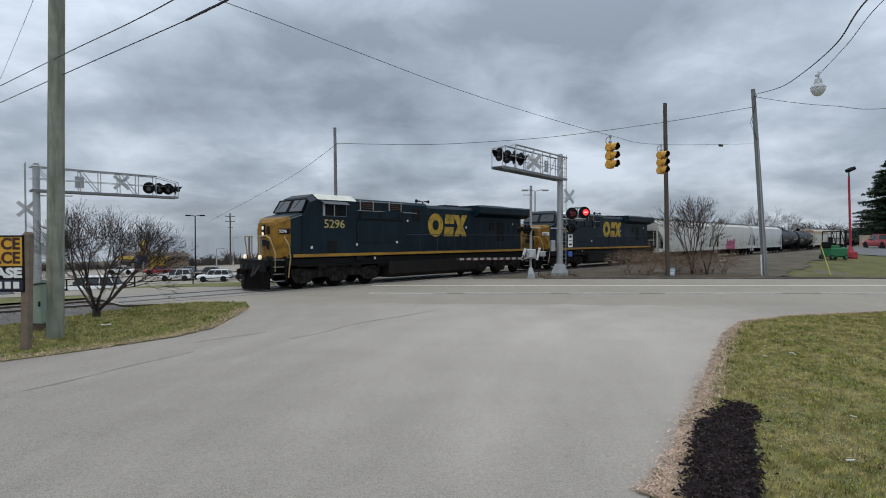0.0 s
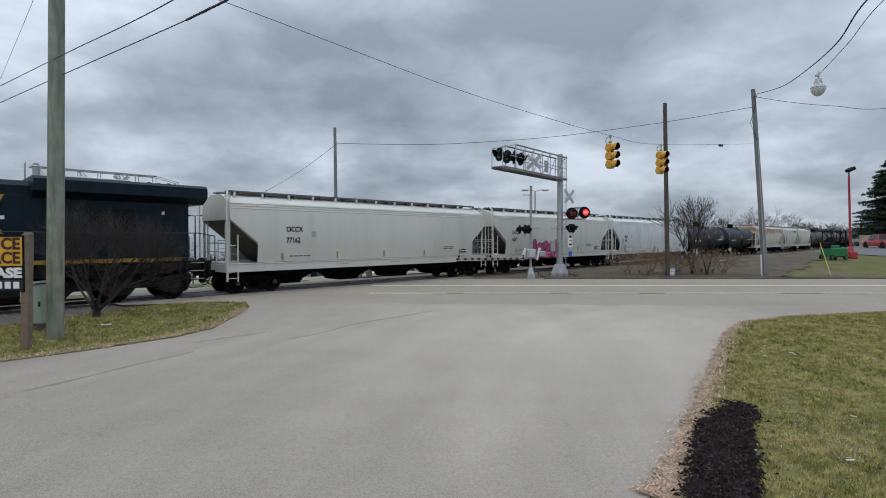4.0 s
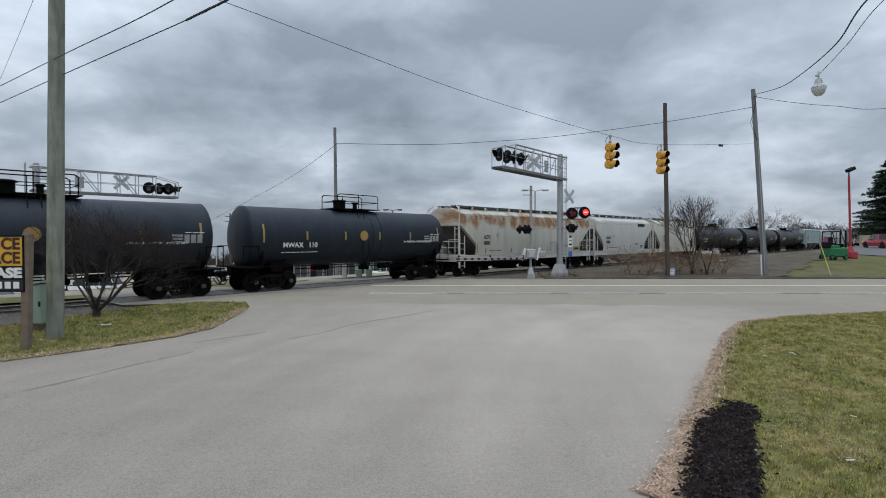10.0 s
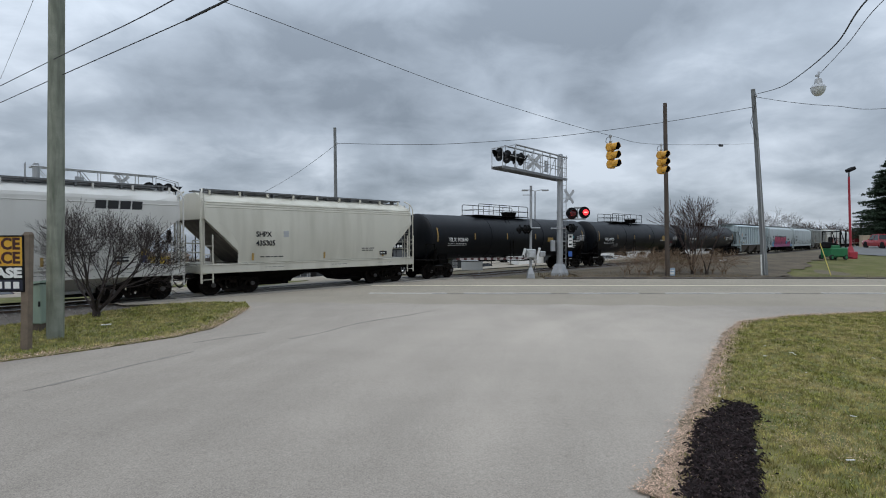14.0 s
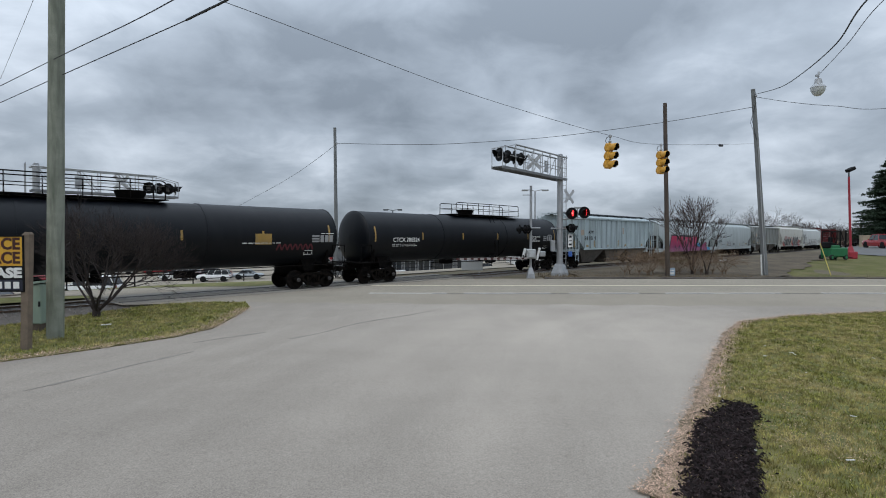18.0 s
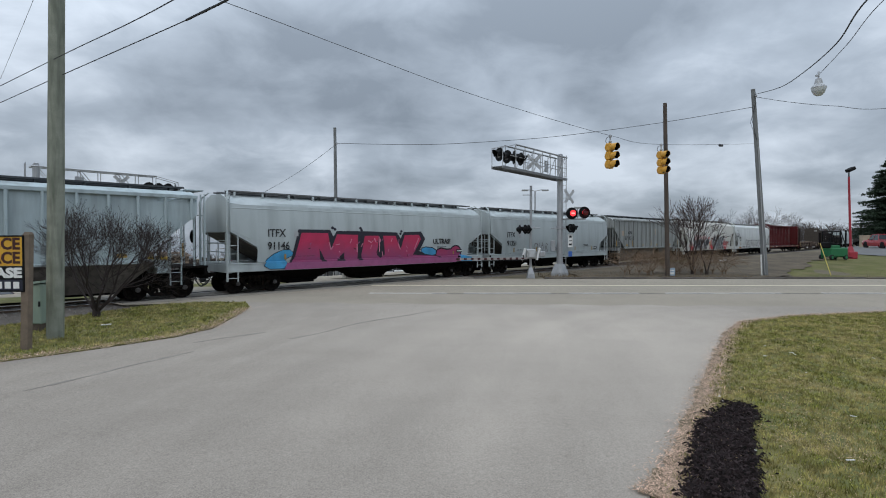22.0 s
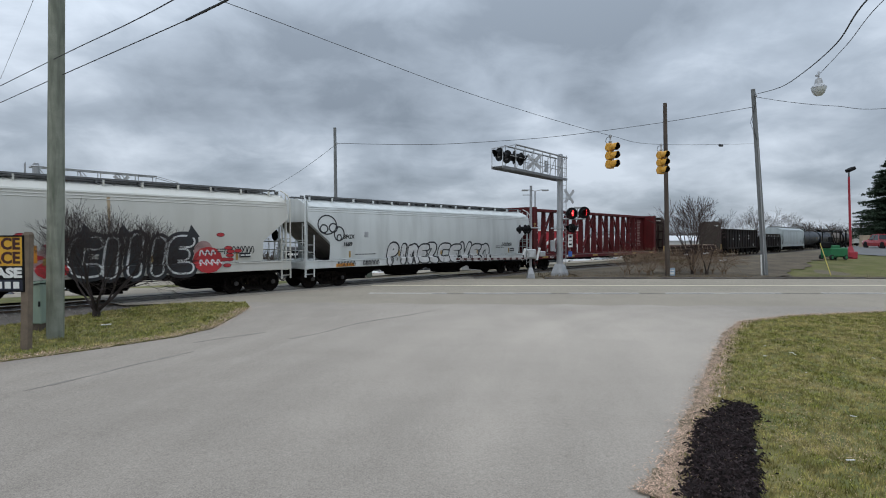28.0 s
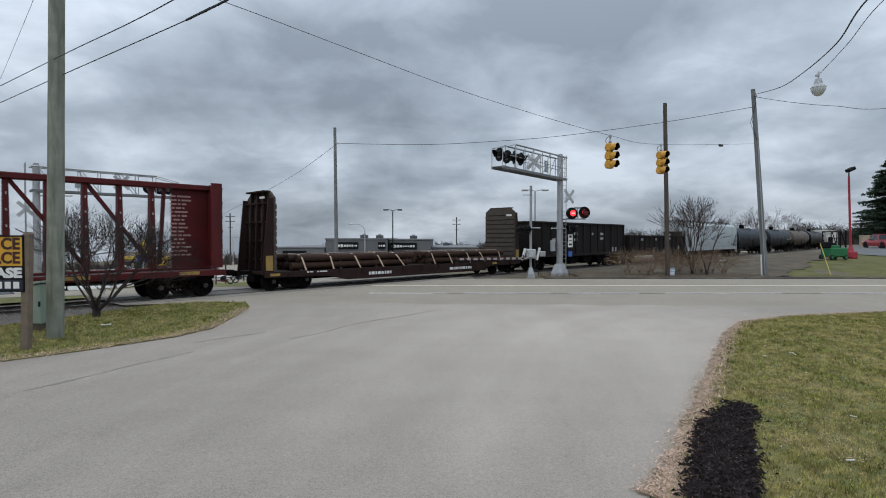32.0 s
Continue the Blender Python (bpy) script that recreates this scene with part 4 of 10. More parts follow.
    if dot:
        part("yellow_dot", Build().lathe([(0, 0), (0, 0.26), (0.02, 0.26), (0.02, 0)], (0.05, -r - 0.002, axis + 0.06), (0, -1, 0), 20), REFLECT, car)
    if extras:
        extras(car, th, ys, axis)
    for s in (-1, 1):
        freight_truck(car, s * (half - 1.7))
    ends(car, L / 2)
    return car


# road locomotive with a wide nose, a full-width cab and flared radiators
BLUE = M("loco_blue", (0.0028, 0.0118, 0.0195), 0.45, var=0.3, scale=1.2, bump=0.05, dirt=(0.008, 0.021, 0.029), dirt_amt=0.8, streak=True, dscale=2, spec=0.2)
YELLOW = M("loco_yellow", (0.27, 0.14, 0.017), 0.6, var=0.25, scale=2, dirt=(0.06, 0.036, 0.014), dirt_amt=0.85, dscale=3, spec=0.25)
DARKGLASS = glassy("cab_glass", (0.02, 0.022, 0.025))
CREAM = M("cab_roof", (0.62, 0.6, 0.50), 0.6, var=0.1, dirt=(0.35, 0.32, 0.26), dirt_amt=0.4)
CABDARK = M("cab_side_glass", (0.006, 0.008, 0.010), 0.25, spec=0.12)
STRIPE = M("stripe_yellow", (0.34, 0.19, 0.03), 0.6, var=0.25, scale=1.5, dirt=(0.20, 0.085, 0.02), dirt_amt=0.7, dscale=1.2, spec=0.25)
RAIL_PALE = M("rail_pale_yellow", (0.40, 0.30, 0.13), 0.6, var=0.25, dirt=(0.16, 0.11, 0.06), dirt_amt=0.6)
LAMP_ON = M("headlight_glow", (0.9, 0.85, 0.7), 0.3, emit=(1.0, 0.72, 0.45), emit_s=0.55)


def hull(b, secs):
    """Loft of rectangles: x, half width, z0, z1, shoulder (chamfer of the top edges)."""
    rings = []
    for x, hw, z0, z1, ch in secs:
        rings.append([(x, -hw, z0), (x, -hw, z1 - ch), (x, -hw + ch, z1), (x, hw - ch, z1), (x, hw, z1 - ch), (x, hw, z0)])
    return b.loft(rings)


LOCO_IRON = M("loco_truck_iron", (0.020, 0.018, 0.0165), 0.9, var=0.5, scale=4, dirt=(0.062, 0.054, 0.047), dirt_amt=0.6, dscale=3, spec=0.06)


def loco_truck(loco, x):
    t = part("truck", Build().box((0, 0, 0.80), (5.0, 1.3, 0.55), 0.05).box((0, 0, 1.0), (0.7, 1.6, 0.2), 0.03), LOCO_IRON, loco, "grimy black three-axle truck", at=pose(x, 0, 0))
    for s in (-1, 1):
        b = Build()
        b.prism([(-2.75, 0.70), (-2.7, 0.95), (-2.2, 1.00), (-1.6, 0.90), (-0.8, 0.92), (-0.5, 1.10), (0.5, 1.10), (0.8, 0.92), (1.6, 0.90), (2.2, 1.00), (2.7, 0.95), (2.75, 0.70),
                 (2.5, 0.30), (1.7, 0.30), (1.45, 0.52), (0.6, 0.52), (0.42, 0.28), (-0.42, 0.28), (-0.6, 0.52), (-1.45, 0.52), (-1.7, 0.30), (-2.5, 0.30)], s * 1.08 - 0.08, s * 1.08 + 0.08)
        part("side_frame", b, LOCO_IRON, t)
        for dx in (-2.07, 0.0, 2.07):
            part("axle_box", Build().box((dx, s * 1.16, 0.52), (0.52, 0.16, 0.50), 0.05).cyl((dx, s * 1.2, 0.55), (dx, s * 1.30, 0.55), 0.13, n=12), LOCO_IRON, t)
        for dx in (-1.05, 1.05):
            part("spring", Build().cyl((dx - 0.2, s * 1.12, 0.60), (dx - 0.2, s * 1.12, 0.95), 0.1, n=8).cyl((dx + 0.2, s * 1.12, 0.60), (dx + 0.2, s * 1.12, 0.95), 0.1, n=8), LOCO_IRON, t)
        for dx in (-1.05, 1.05):
            part("brake_cylinder", Build().cyl((dx - 0.3, s * 1.24, 1.06), (dx + 0.3, s * 1.24, 1.06), 0.13, n=10), LOCO_IRON, t)
    ws = cached("loco_wheelset", lambda: wheelset_mesh(0.533))
    for k, dx in (("l1", -2.07), ("l2", 0.0), ("l3", 2.07)):
        w = part("wheelset", ws, None, t, at=pose(dx, 0, 0.535))
        WHEELS.setdefault((k, dx, 0.533, 0.535), []).append(w)


def block_logo(loco, x, z):
    """Three plain solid shapes in the railway's yellow stand in for the emblem."""
    y = -1.006
    gold = M("emblem_yellow", (0.46, 0.30, 0.04), 0.65, var=0.3, scale=3, dirt=(0.06, 0.05, 0.035), dirt_amt=0.7, dscale=4, spec=0.25)
    n = 28
    ring = Build()
    for r0, r1 in ((0.30, 0.70),):
        arc = [2 * math.pi * i / n for i in range(n + 1)]
        ring.loft([[(x + 0.04 + r0 * 0.95 * math.cos(a), y, z + r0 * math.sin(a)), (x + 0.04 + r1 * 0.95 * math.cos(a), y, z + r1 * math.sin(a)), (x + 0.04 + r1 * 0.95 * math.cos(a), y - 0.01, z + r1 * math.sin(a)), (x + 0.04 + r0 * 0.95 * math.cos(a), y - 0.01, z + r0 * math.sin(a))] for a in arc])
    part("emblem_ring", ring, gold, loco, "weathered yellow ring")
    for z0, z1, dx in ((0.10, 0.66, 0.08), (-0.66, -0.10, 0.0)):
        part("emblem_block", Build().prism([(x + 0.78 + dx, z + z0), (x + 0.78 + dx + 0.08, z + z1), (x + 1.62 + dx + 0.08, z + z1), (x + 1.62 + dx, z + z0)], y - 0.01, y), gold, loco, "weathered yellow block")
    for d in (-1, 1):
        part("emblem_cross", Build().prism([(x + 2.32 - d * 0.62, z - 0.66), (x + 2.32 + d * 0.18, z + 0.66), (x + 2.32 + d * 0.66, z + 0.66), (x + 2.32 - d * 0.14, z - 0.66)], y - 0.010 - 0.001 * d, y), gold, loco, "weathered yellow slanted bar")

def locomotive(s0, s1, number, roof_mat, label, lit=True):
    lamp, word = (LAMP_ON, "lit") if lit else (DARKGLASS, "unlit")
    L = s1 - s0
    h = L / 2
    loco = new_car("locomotive", label, "locomotive", s0, s1, "locomotives of the train")
    X = lambda d: -h + d          # metres behind the front coupler face
    # frame and walkway
    part("frame", Build().box((0.0, 0, 1.30), (L - 1.3, 2.7, 0.34), 0.03), BLACK, loco)
    for s in (-1, 1):
        part("side_stripe", Build().box((0.05, s * 1.552, 1.60), (L - 3.7, 0.03, 0.14)), STRIPE, loco, "yellow sill stripe")
        part("pipe_run", Build().cyl((X(2.2), s * 1.40, 1.10), (h - 2.2, s * 1.40, 1.10), 0.035, n=8).box((X(5.9), s * 1.46, 1.42), (0.5, 0.1, 0.24), 0.02), BLACK, loco)
        part("walkway", Build().box((0.1, s * 1.25, 1.60), (L - 3.2, 0.5, 0.10), 0.01), BLUE, loco)
    # nose: sloped wide hood
    b = Build()
    rings = []
    sect = lambda x, hw, z1, ch: [(x, -hw, 1.5), (x, -hw, z1 - ch), (x, -hw + ch, z1), (x, hw - ch, z1), (x, hw, z1 - ch), (x, hw, 1.5)]
    part("nose", b.loft([sect(X(1.25), 0.80, 3.14, 0.24), sect(X(1.40), 1.05, 3.30, 0.20), sect(X(1.78), 1.50, 3.42, 0.12)]), YELLOW, loco, "weathered yellow nose")
    part("nose_side", Build().loft([sect(X(1.785), 1.50, 3.42, 0.12), sect(X(2.4), 1.52, 3.58, 0.08)]), BLUE, loco)
    # cab: full width, with raked windscreen
    b = Build()
    for x0, x1 in ((X(2.4), X(5.6)),):
        rings = []
        for x, zs in ((X(2.4), 3.58), (X(2.85), 4.38), (X(3.2), 4.52), (X(5.6), 4.52)):
            rings.append([(x, -1.54, 1.5), (x, -1.54, zs - 0.26), (x, -1.05, zs), (x, 1.05, zs), (x, 1.54, zs - 0.26), (x, 1.54, 1.5)])
        b.loft(rings)
    part("cab", b, BLUE, loco)
    part("cab_roof", Build().loft([[(x, -1.56, 4.27), (x, -1.07, 4.535), (x, 1.07, 4.535), (x, 1.56, 4.27), (x, 1.07, 4.56), (x, -1.07, 4.56)] for x in (X(3.25), X(5.62))]), roof_mat, loco, "pale painted cab roof")
    # windscreens lie on the raked front
    for y0, y1 in ((-1.44, -0.08), (0.08, 1.44)):
        b = Build()
        q = [(X(2.4) + 0.45 * k - 0.02, y, 3.58 + 0.80 * k) for k, y in ((0.12, y0), (0.12, y1), (0.88, y1 * 0.92), (0.88, y0 * 0.92))]
        b.add(q + [(x + 0.02, y, z - 0.02) for x, y, z in q], [(0, 1, 2, 3), (4, 7, 6, 5), (0, 4, 5, 1), (1, 5, 6, 2), (2, 6, 7, 3), (3, 7, 4, 0)])
        ws = part("windscreen", b, DARKGLASS, loco)
        rim = Build()
        for u, v in zip(q, q[1:] + q[:1]):
            rim.cyl((u[0] - 0.01, u[1], u[2]), (v[0] - 0.01, v[1], v[2]), 0.03, n=6)
        part("window_seal", rim, BLACK, ws)
        mid = (y0 + y1) / 2
        part("wiper", Build().cyl((X(2.4) + 0.36, mid, 4.25), (X(2.4) + 0.14, mid + 0.3, 3.85), 0.018, n=6), BLACK, ws)
    for s in (-1, 1):
        w = part("side_window", Build().box((X(4.28), s * 1.545, 3.80), (1.36, 0.03, 0.60), 0.01), CABDARK, loco, "dark sliding cab window")
        part("window_frame", Build().box((X(3.60), s * 1.565, 3.80), (0.11, 0.05, 0.60)), GALV, w)
        part("window_frame", Build().box((X(4.22), s * 1.565, 3.78), (0.05, 0.04, 0.52)), GALV, w)
        part("window_frame", Build().box((X(4.96), s * 1.565, 3.80), (0.03, 0.03, 0.62)).box((X(4.28), s * 1.565, 3.49), (1.38, 0.03, 0.025)), M("frame_dim", (0.10, 0.12, 0.14), 0.5), w)
        part("sunshade", Build().loft([[(X(a), s * 1.56, 4.22), (X(c), s * 1.86, 4.06), (X(c), s * 1.86, 4.04), (X(a), s * 1.56, 4.19)] for a, c in ((3.42, 3.52), (4.98, 4.98))]), M("sunshade_grey", (0.07, 0.075, 0.08), 0.6, var=0.2), loco, "grey tilted sunshade")
        part("cab_vent", Build().box((X(4.1), s * 1.55, 1.98), (0.55, 0.03, 0.6), 0.01), BLACK, loco)
    lettering("number", number, 0.58, M("number_yellow", (0.42, 0.34, 0.11), 0.6, var=0.1), loco, pose(X(3.6), -1.552, 2.92, 90, 0, 0), bold=0.004, stretch=1.1)
    # nose details
    nx = X(1.24)
    b = Build()
    part("headlight_box", Build().box((nx - 0.02, 0.10, 2.76), (0.08, 0.26, 0.60), 0.02), BLACK, loco)
    part("nose_window", Build().box((nx - 0.01, -0.34, 2.80), (0.05, 0.30, 0.36), 0.05), BLACK, loco, "small dark nose window")
    for z in (2.90, 2.62):
        part("headlight", Build().lathe([(0, 0), (0, 0.085), (0.03, 0.085), (0.03, 0)], (nx - 0.05, 0.10, z), (-1, 0, 0), 14), lamp, loco, word + " headlight")
    for s in (-1, 1):
        part("number_board", Build().box((X(1.575), s * 1.29, 2.74), (0.05, 0.54, 0.24), 0.01, rz=-s * 40), BLACK if lit else INK_W, loco, "small number board")
        part("nose_grab", Build().tube([(X(1.52), s * 1.36, 2.5), (X(1.66), s * 1.56, 2.1), (X(1.72), s * 1.60, 1.55), (X(1.66), s * 1.50, 0.6)], 0.03), RAIL_PALE, loco)
        part("nose_seam", Build().cyl((X(1.785), s * 1.505, 3.31), (X(2.4), s * 1.525, 3.50), 0.02, n=6), M("seam_grey", (0.14, 0.15, 0.15), 0.6), loco)
    lettering("number", number, 0.2, INK_W if lit else BLACK, loco, pose(X(1.575) - 0.17 - 0.022, -1.29 + 0.195 - 0.022, 2.67, 90, 0, -50), bold=0.004, stretch=0.95)
    # plain dark blocks stand in for the emblem on the nose
    part("nose_grime", Build().box((nx - 0.012, 0.1, 2.2), (0.02, 0.6, 0.28)).box((nx - 0.012, -0.3, 2.1), (0.02, 0.25, 0.4)), BLACK, loco)
    for s in (-1, 1):
        part("ditch_light", Build().lathe([(0, 0), (0, 0.10), (0.09, 0.10), (0.09, 0)], (X(0.62), s * 0.78, 1.55), (-1, 0, 0), 14), lamp, loco, word + " ditch light")
        part("front_rail", Build().tube([(X(0.75), s * 0.40, 1.5), (X(0.75), s * 0.40, 2.50), (X(0.75), s * 1.10, 2.52), (X(0.82), s * 1.32, 2.4), (X(1.0), s * 1.46, 1.75), (X(1.0), s * 1.46, 0.9)], 0.028), RAIL_PALE, loco)
        part("rail_post", Build().box((X(0.72), s * 0.62, 1.98), (0.05, 0.14, 1.05), 0.01), M("rail_grime", (0.16, 0.14, 0.11), 0.7, var=0.3), loco)
        for k in range(4):
            part("step", Build().box((X(1.15), s * 1.28, 0.45 + k * 0.32), (0.55, 0.45, 0.04)), BLACK, loco)
            part("step", Build().box((h - 1.15, s * 1.28, 0.45 + k * 0.32), (0.55, 0.45, 0.04)), BLACK, loco)
        for k in range(4):
            for xs in (X(1.15), h - 1.15):
                part("step_nosing", Build().box((xs, s * 1.505, 0.475 + k * 0.32), (0.55, 0.02, 0.03)), M("nosing_grey", (0.30, 0.29, 0.27), 0.7, var=0.3), loco)
        part("step_well", Build().box((X(1.55), s * 1.2, 0.98), (0.06, 0.6, 1.2)).box((X(0.85), s * 1.2, 1.1), (0.05, 0.6, 1.0)), BLACK, loco)
        part("step_well", Build().box((h - 1.55, s * 1.2, 0.98), (0.06, 0.6, 1.2)).box((h - 0.85, s * 1.2, 1.1), (0.05, 0.6, 1.0)), BLACK, loco)
    part("front_platform", Build().box((X(0.95), 0, 1.40), (0.9, 2.4, 0.1), 0.02).box((X(0.6), 0, 1.15), (0.12, 2.6, 0.55), 0.02), BLACK, loco)
    part("rear_platform", Build().box((h - 0.95, 0, 1.45), (0.9, 2.8, 0.1), 0.02).box((h - 0.6, 0, 1.2), (0.12, 2.8, 0.55), 0.02), BLACK, loco)
    plow = Build()
    for s in (-1, 1):
        plow.loft([[(X(0.10), 0, 0.12), (X(0.28), 0, 0.95), (X(0.36), 0, 0.95), (X(0.2), 0, 0.12)], [(X(0.65), s * 1.42, 0.12), (X(0.72), s * 1.42, 0.95), (X(0.8), s * 1.42, 0.95), (X(0.75), s * 1.42, 0.12)]])
    part("snow_plow", plow, UNDER, loco, "black pilot plow")
    for s in (-1, 1):
        part("mu_hose", Build().tube([(X(0.5), s * 0.9, 1.2), (X(0.25), s * 0.85, 0.8), (X(0.3), s * 0.5, 0.65), (X(0.5), s * 0.4, 1.2)], 0.035), RUBBER, loco)
    # long hood in its sections
    hood = Build()
    hull(hood, [(X(5.6), 1.42, 1.6, 4.42, 0.10), (X(9.0), 1.42, 1.6, 4.42, 0.10)])
    part("equipment_cab", hood, BLUE, loco)
    hood = Build()
    hull(hood, [(X(9.0), 1.10, 1.6, 4.44, 0.14), (X(11.2), 1.10, 1.6, 4.44, 0.14)])
    part("blower_section", hood, BLUE, loco)
    hood = Build()
    hull(hood, [(X(11.2), 0.98, 1.6, 4.36, 0.18), (X(16.2), 0.98, 1.6, 4.36, 0.18)])
    part("engine_hood", hood, BLUE, loco)
    hood = Build()
    hull(hood, [(X(16.2), 0.98, 1.6, 3.85, 0.05), (X(21.0), 0.98, 1.6, 3.85, 0.05)])
    part("radiator_cab", hood, BLUE, loco)
    rad = Build()
    rings = []
    for x in (X(15.7), X(21.6)):
        rings.append([(x, -0.98, 3.78), (x, -1.50, 4.02), (x, -1.50, 4.42), (x, -1.35, 4.52), (x, 1.35, 4.52), (x, 1.50, 4.42), (x, 1.50, 4.02), (x, 0.98, 3.78)])
    part("radiator_wing", rad.loft(rings), BLUE, loco)
    part("radiator_top", Build().box((X(17.6), 0, 4.56), (2.4, 2.2, 0.08), 0.03), GALV, loco)
    part("horn", Build().cyl((X(11.6), -0.3, 4.42), (X(11.6), -0.3, 4.62), 0.05).lathe([(0, 0.03), (0.3, 0.05), (0.45, 0.12), (0.46, 0)], (X(11.5), -0.3, 4.62), (-1, 0, 0), 10).lathe([(0, 0.03), (0.3, 0.05), (0.4, 0.1), (0.41, 0)], (X(11.7), -0.3, 4.62), (1, 0, 0), 10), BLACK, loco)
    part("exhaust_stack", Build().box((X(14.2), 0, 4.42), (1.3, 0.8, 0.16), 0.03).box((X(13.6), 0, 4.36), (2.4, 1.2, 0.08), 0.02), BLACK, loco)
    for s in (-1, 1):
        y = s * 1.43
        for k in range(2):
            g = part("louvre_bay", Build().box((X(6.35 + k * 2.0), y, 4.12), (0.85, 0.04, 0.42), 0.01), BLACK, loco)
            for i in range(4):
                part("louvre_slat", Build().box((X(6.35 + k * 2.0), y + s * 0.03, 3.97 + i * 0.1), (0.82, 0.03, 0.025)), M("louvre", (0.13, 0.075, 0.05), 0.8), g)
            for fx in (5.92, 6.79):
                part("louvre_frame", Build().box((X(fx + k * 2.0), y + s * 0.03, 4.12), (0.04, 0.05, 0.5)), GALV, loco)
        part("roof_grab", Build().tube([(X(5.7), y + s * 0.06, 3.83), (X(10.2), y + s * 0.06 - s * 0.2, 3.83)], 0.02).tube([(X(5.7), y + s * 0.05, 4.30), (X(9.0), y + s * 0.05, 4.30)], 0.018), M("grab_grey", (0.2, 0.22, 0.24), 0.5), loco)
        part("hood_door", Build().box((X(7.3), y + s * 0.01, 2.75), (3.2, 0.02, 1.15), 0.01), BLUE, loco)
        part("hood_ledge", Build().box((X(7.3), y + s * 0.03, 3.42), (3.3, 0.07, 0.05), 0.01), BLACK, loco)
        for k in range(3):
            part("hood_latch", Build().box((X(5.95 + k * 1.35), y + s * 0.02, 3.6), (0.05, 0.04, 0.36)), BLACK, loco)
        for k in range(8):
            part("hood_door", Build().box((X(11.55 + k * 0.6), s * 0.988, 2.85), (0.55, 0.02, 2.0), 0.01), BLUE, loco)
        part("intake", Build().box((X(10.3), s * 1.11, 3.75), (0.6, 0.03, 0.7), 0.01), BLACK, loco)
        for k, (dx, z, w_, hh) in enumerate(((17.6, 3.2, 0.5, 0.5), (18.6, 2.85, 0.7, 1.3), (19.7, 2.8, 0.35, 1.1), (20.4, 2.8, 0.5, 1.2))):
            part("radiator_door", Build().box((X(dx), s * 0.99, z), (w_, 0.03, hh), 0.01), BLACK if k in (0, 1) else BLUE, loco)
        # walkway hand rail
        rail = Build()
        rail.tube([(X(9.2), s * 1.47, 2.62), (X(21.2), s * 1.47, 2.62), (X(21.9), s * 1.47, 2.5), (X(21.9), s * 1.47, 1.5)], 0.022)
        for k in range(8):
            rail.cyl((X(10.2 + k * 1.55), s * 1.47, 1.6), (X(10.2 + k * 1.55), s * 1.47, 2.62), 0.02)
        part("hand_rail", rail, M("rail_blue", (0.010, 0.014, 0.022), 0.6), loco)
        part("air_reservoir", Build().cyl((X(7.2), s * 1.2, 1.05), (X(8.2), s * 1.2, 1.05), 0.16, n=12), BLACK, loco)
    block_logo(loco, X(12.0), 3.2)
    part("fuel_tank", Build().loft([[(x, -1.3, 0.30), (x, -1.5, 0.50), (x, -1.5, 1.18), (x, 1.5, 1.18), (x, 1.5, 0.50), (x, 1.3, 0.30)] for x in (X(7.9), X(15.3))]), M("fuel_tank", (0.020, 0.018, 0.016), 0.9, spec=0.08, var=0.3, scale=2, dirt=(0.016, 0.013, 0.011), dirt_amt=0.6), loco, "dusty dark fuel tank")
    for x, z in ((2.9, 1.98), (5.7, 2.1), (8.5, 2.2), (9.6, 3.4), (14.9, 3.1), (20.0, 3.4), (6.9, 1.38), (11.0, 1.38)):
        part("warning_label", Build().box((X(x), -1.555 if x < 5.5 else (-1.45 if x < 9 else -1.13 if x < 11 else -1.0), z), (0.11, 0.012, 0.12)), INK_W, loco)
    loco_truck(loco, X(4.72))
    loco_truck(loco, h - 4.0)
    ends(loco, h, 0.9)
    loco.scale = (1, 1, 1.045)
    return loco
# sprayed lettering, drawn as plain letter-like shapes that follow the side of the car
def decal(car, polys, mat, skin, name="graffiti_shape", lift=0.008):
    bm = bmesh.new()
    for poly in polys:
        bm.faces.new([bm.verts.new((x, 0, z)) for x, z in poly])
    zs = [v.co.z for v in bm.verts]
    z = math.floor(min(zs) * 5) / 5
    while z < max(zs):
        bmesh.ops.bisect_plane(bm, geom=bm.verts[:] + bm.edges[:] + bm.faces[:], plane_co=(0, 0, z), plane_no=(0, 0, 1))
        z += 0.2
    for z in (1.415, 1.44):
        bmesh.ops.bisect_plane(bm, geom=bm.verts[:] + bm.edges[:] + bm.faces[:], plane_co=(0, 0, z), plane_no=(0, 0, 1))
    bmesh.ops.remove_doubles(bm, verts=bm.verts, dist=0.0005)
    bmesh.ops.triangulate(bm, faces=bm.faces)
    for v in bm.verts:
        v.co.y = -(skin(v.co.z) + lift)
    bmesh.ops.recalc_face_normals(bm, faces=bm.faces)
    me = bpy.data.meshes.new(name)
    bm.to_mesh(me)
    bm.free()
    me.materials.append(mat)
    return part(name, me, None, car)


def skin_bowed(z):
    return bowed(z) + 0.004 if z > 1.43 else 1.625


MAROON = M("spray_maroon", (0.10, 0.012, 0.03), 0.6, var=0.3)
SKYBLUE = M("spray_blue", (0.05, 0.30, 0.55), 0.6, var=0.3)
SPRAYW = M("spray_white", (0.62, 0.63, 0.62), 0.7, var=0.15)
SPRAYK = M("spray_black", (0.02, 0.022, 0.026), 0.6, var=0.3)
SPRAYR = M("spray_red", (0.45, 0.03, 0.035), 0.6, var=0.25)

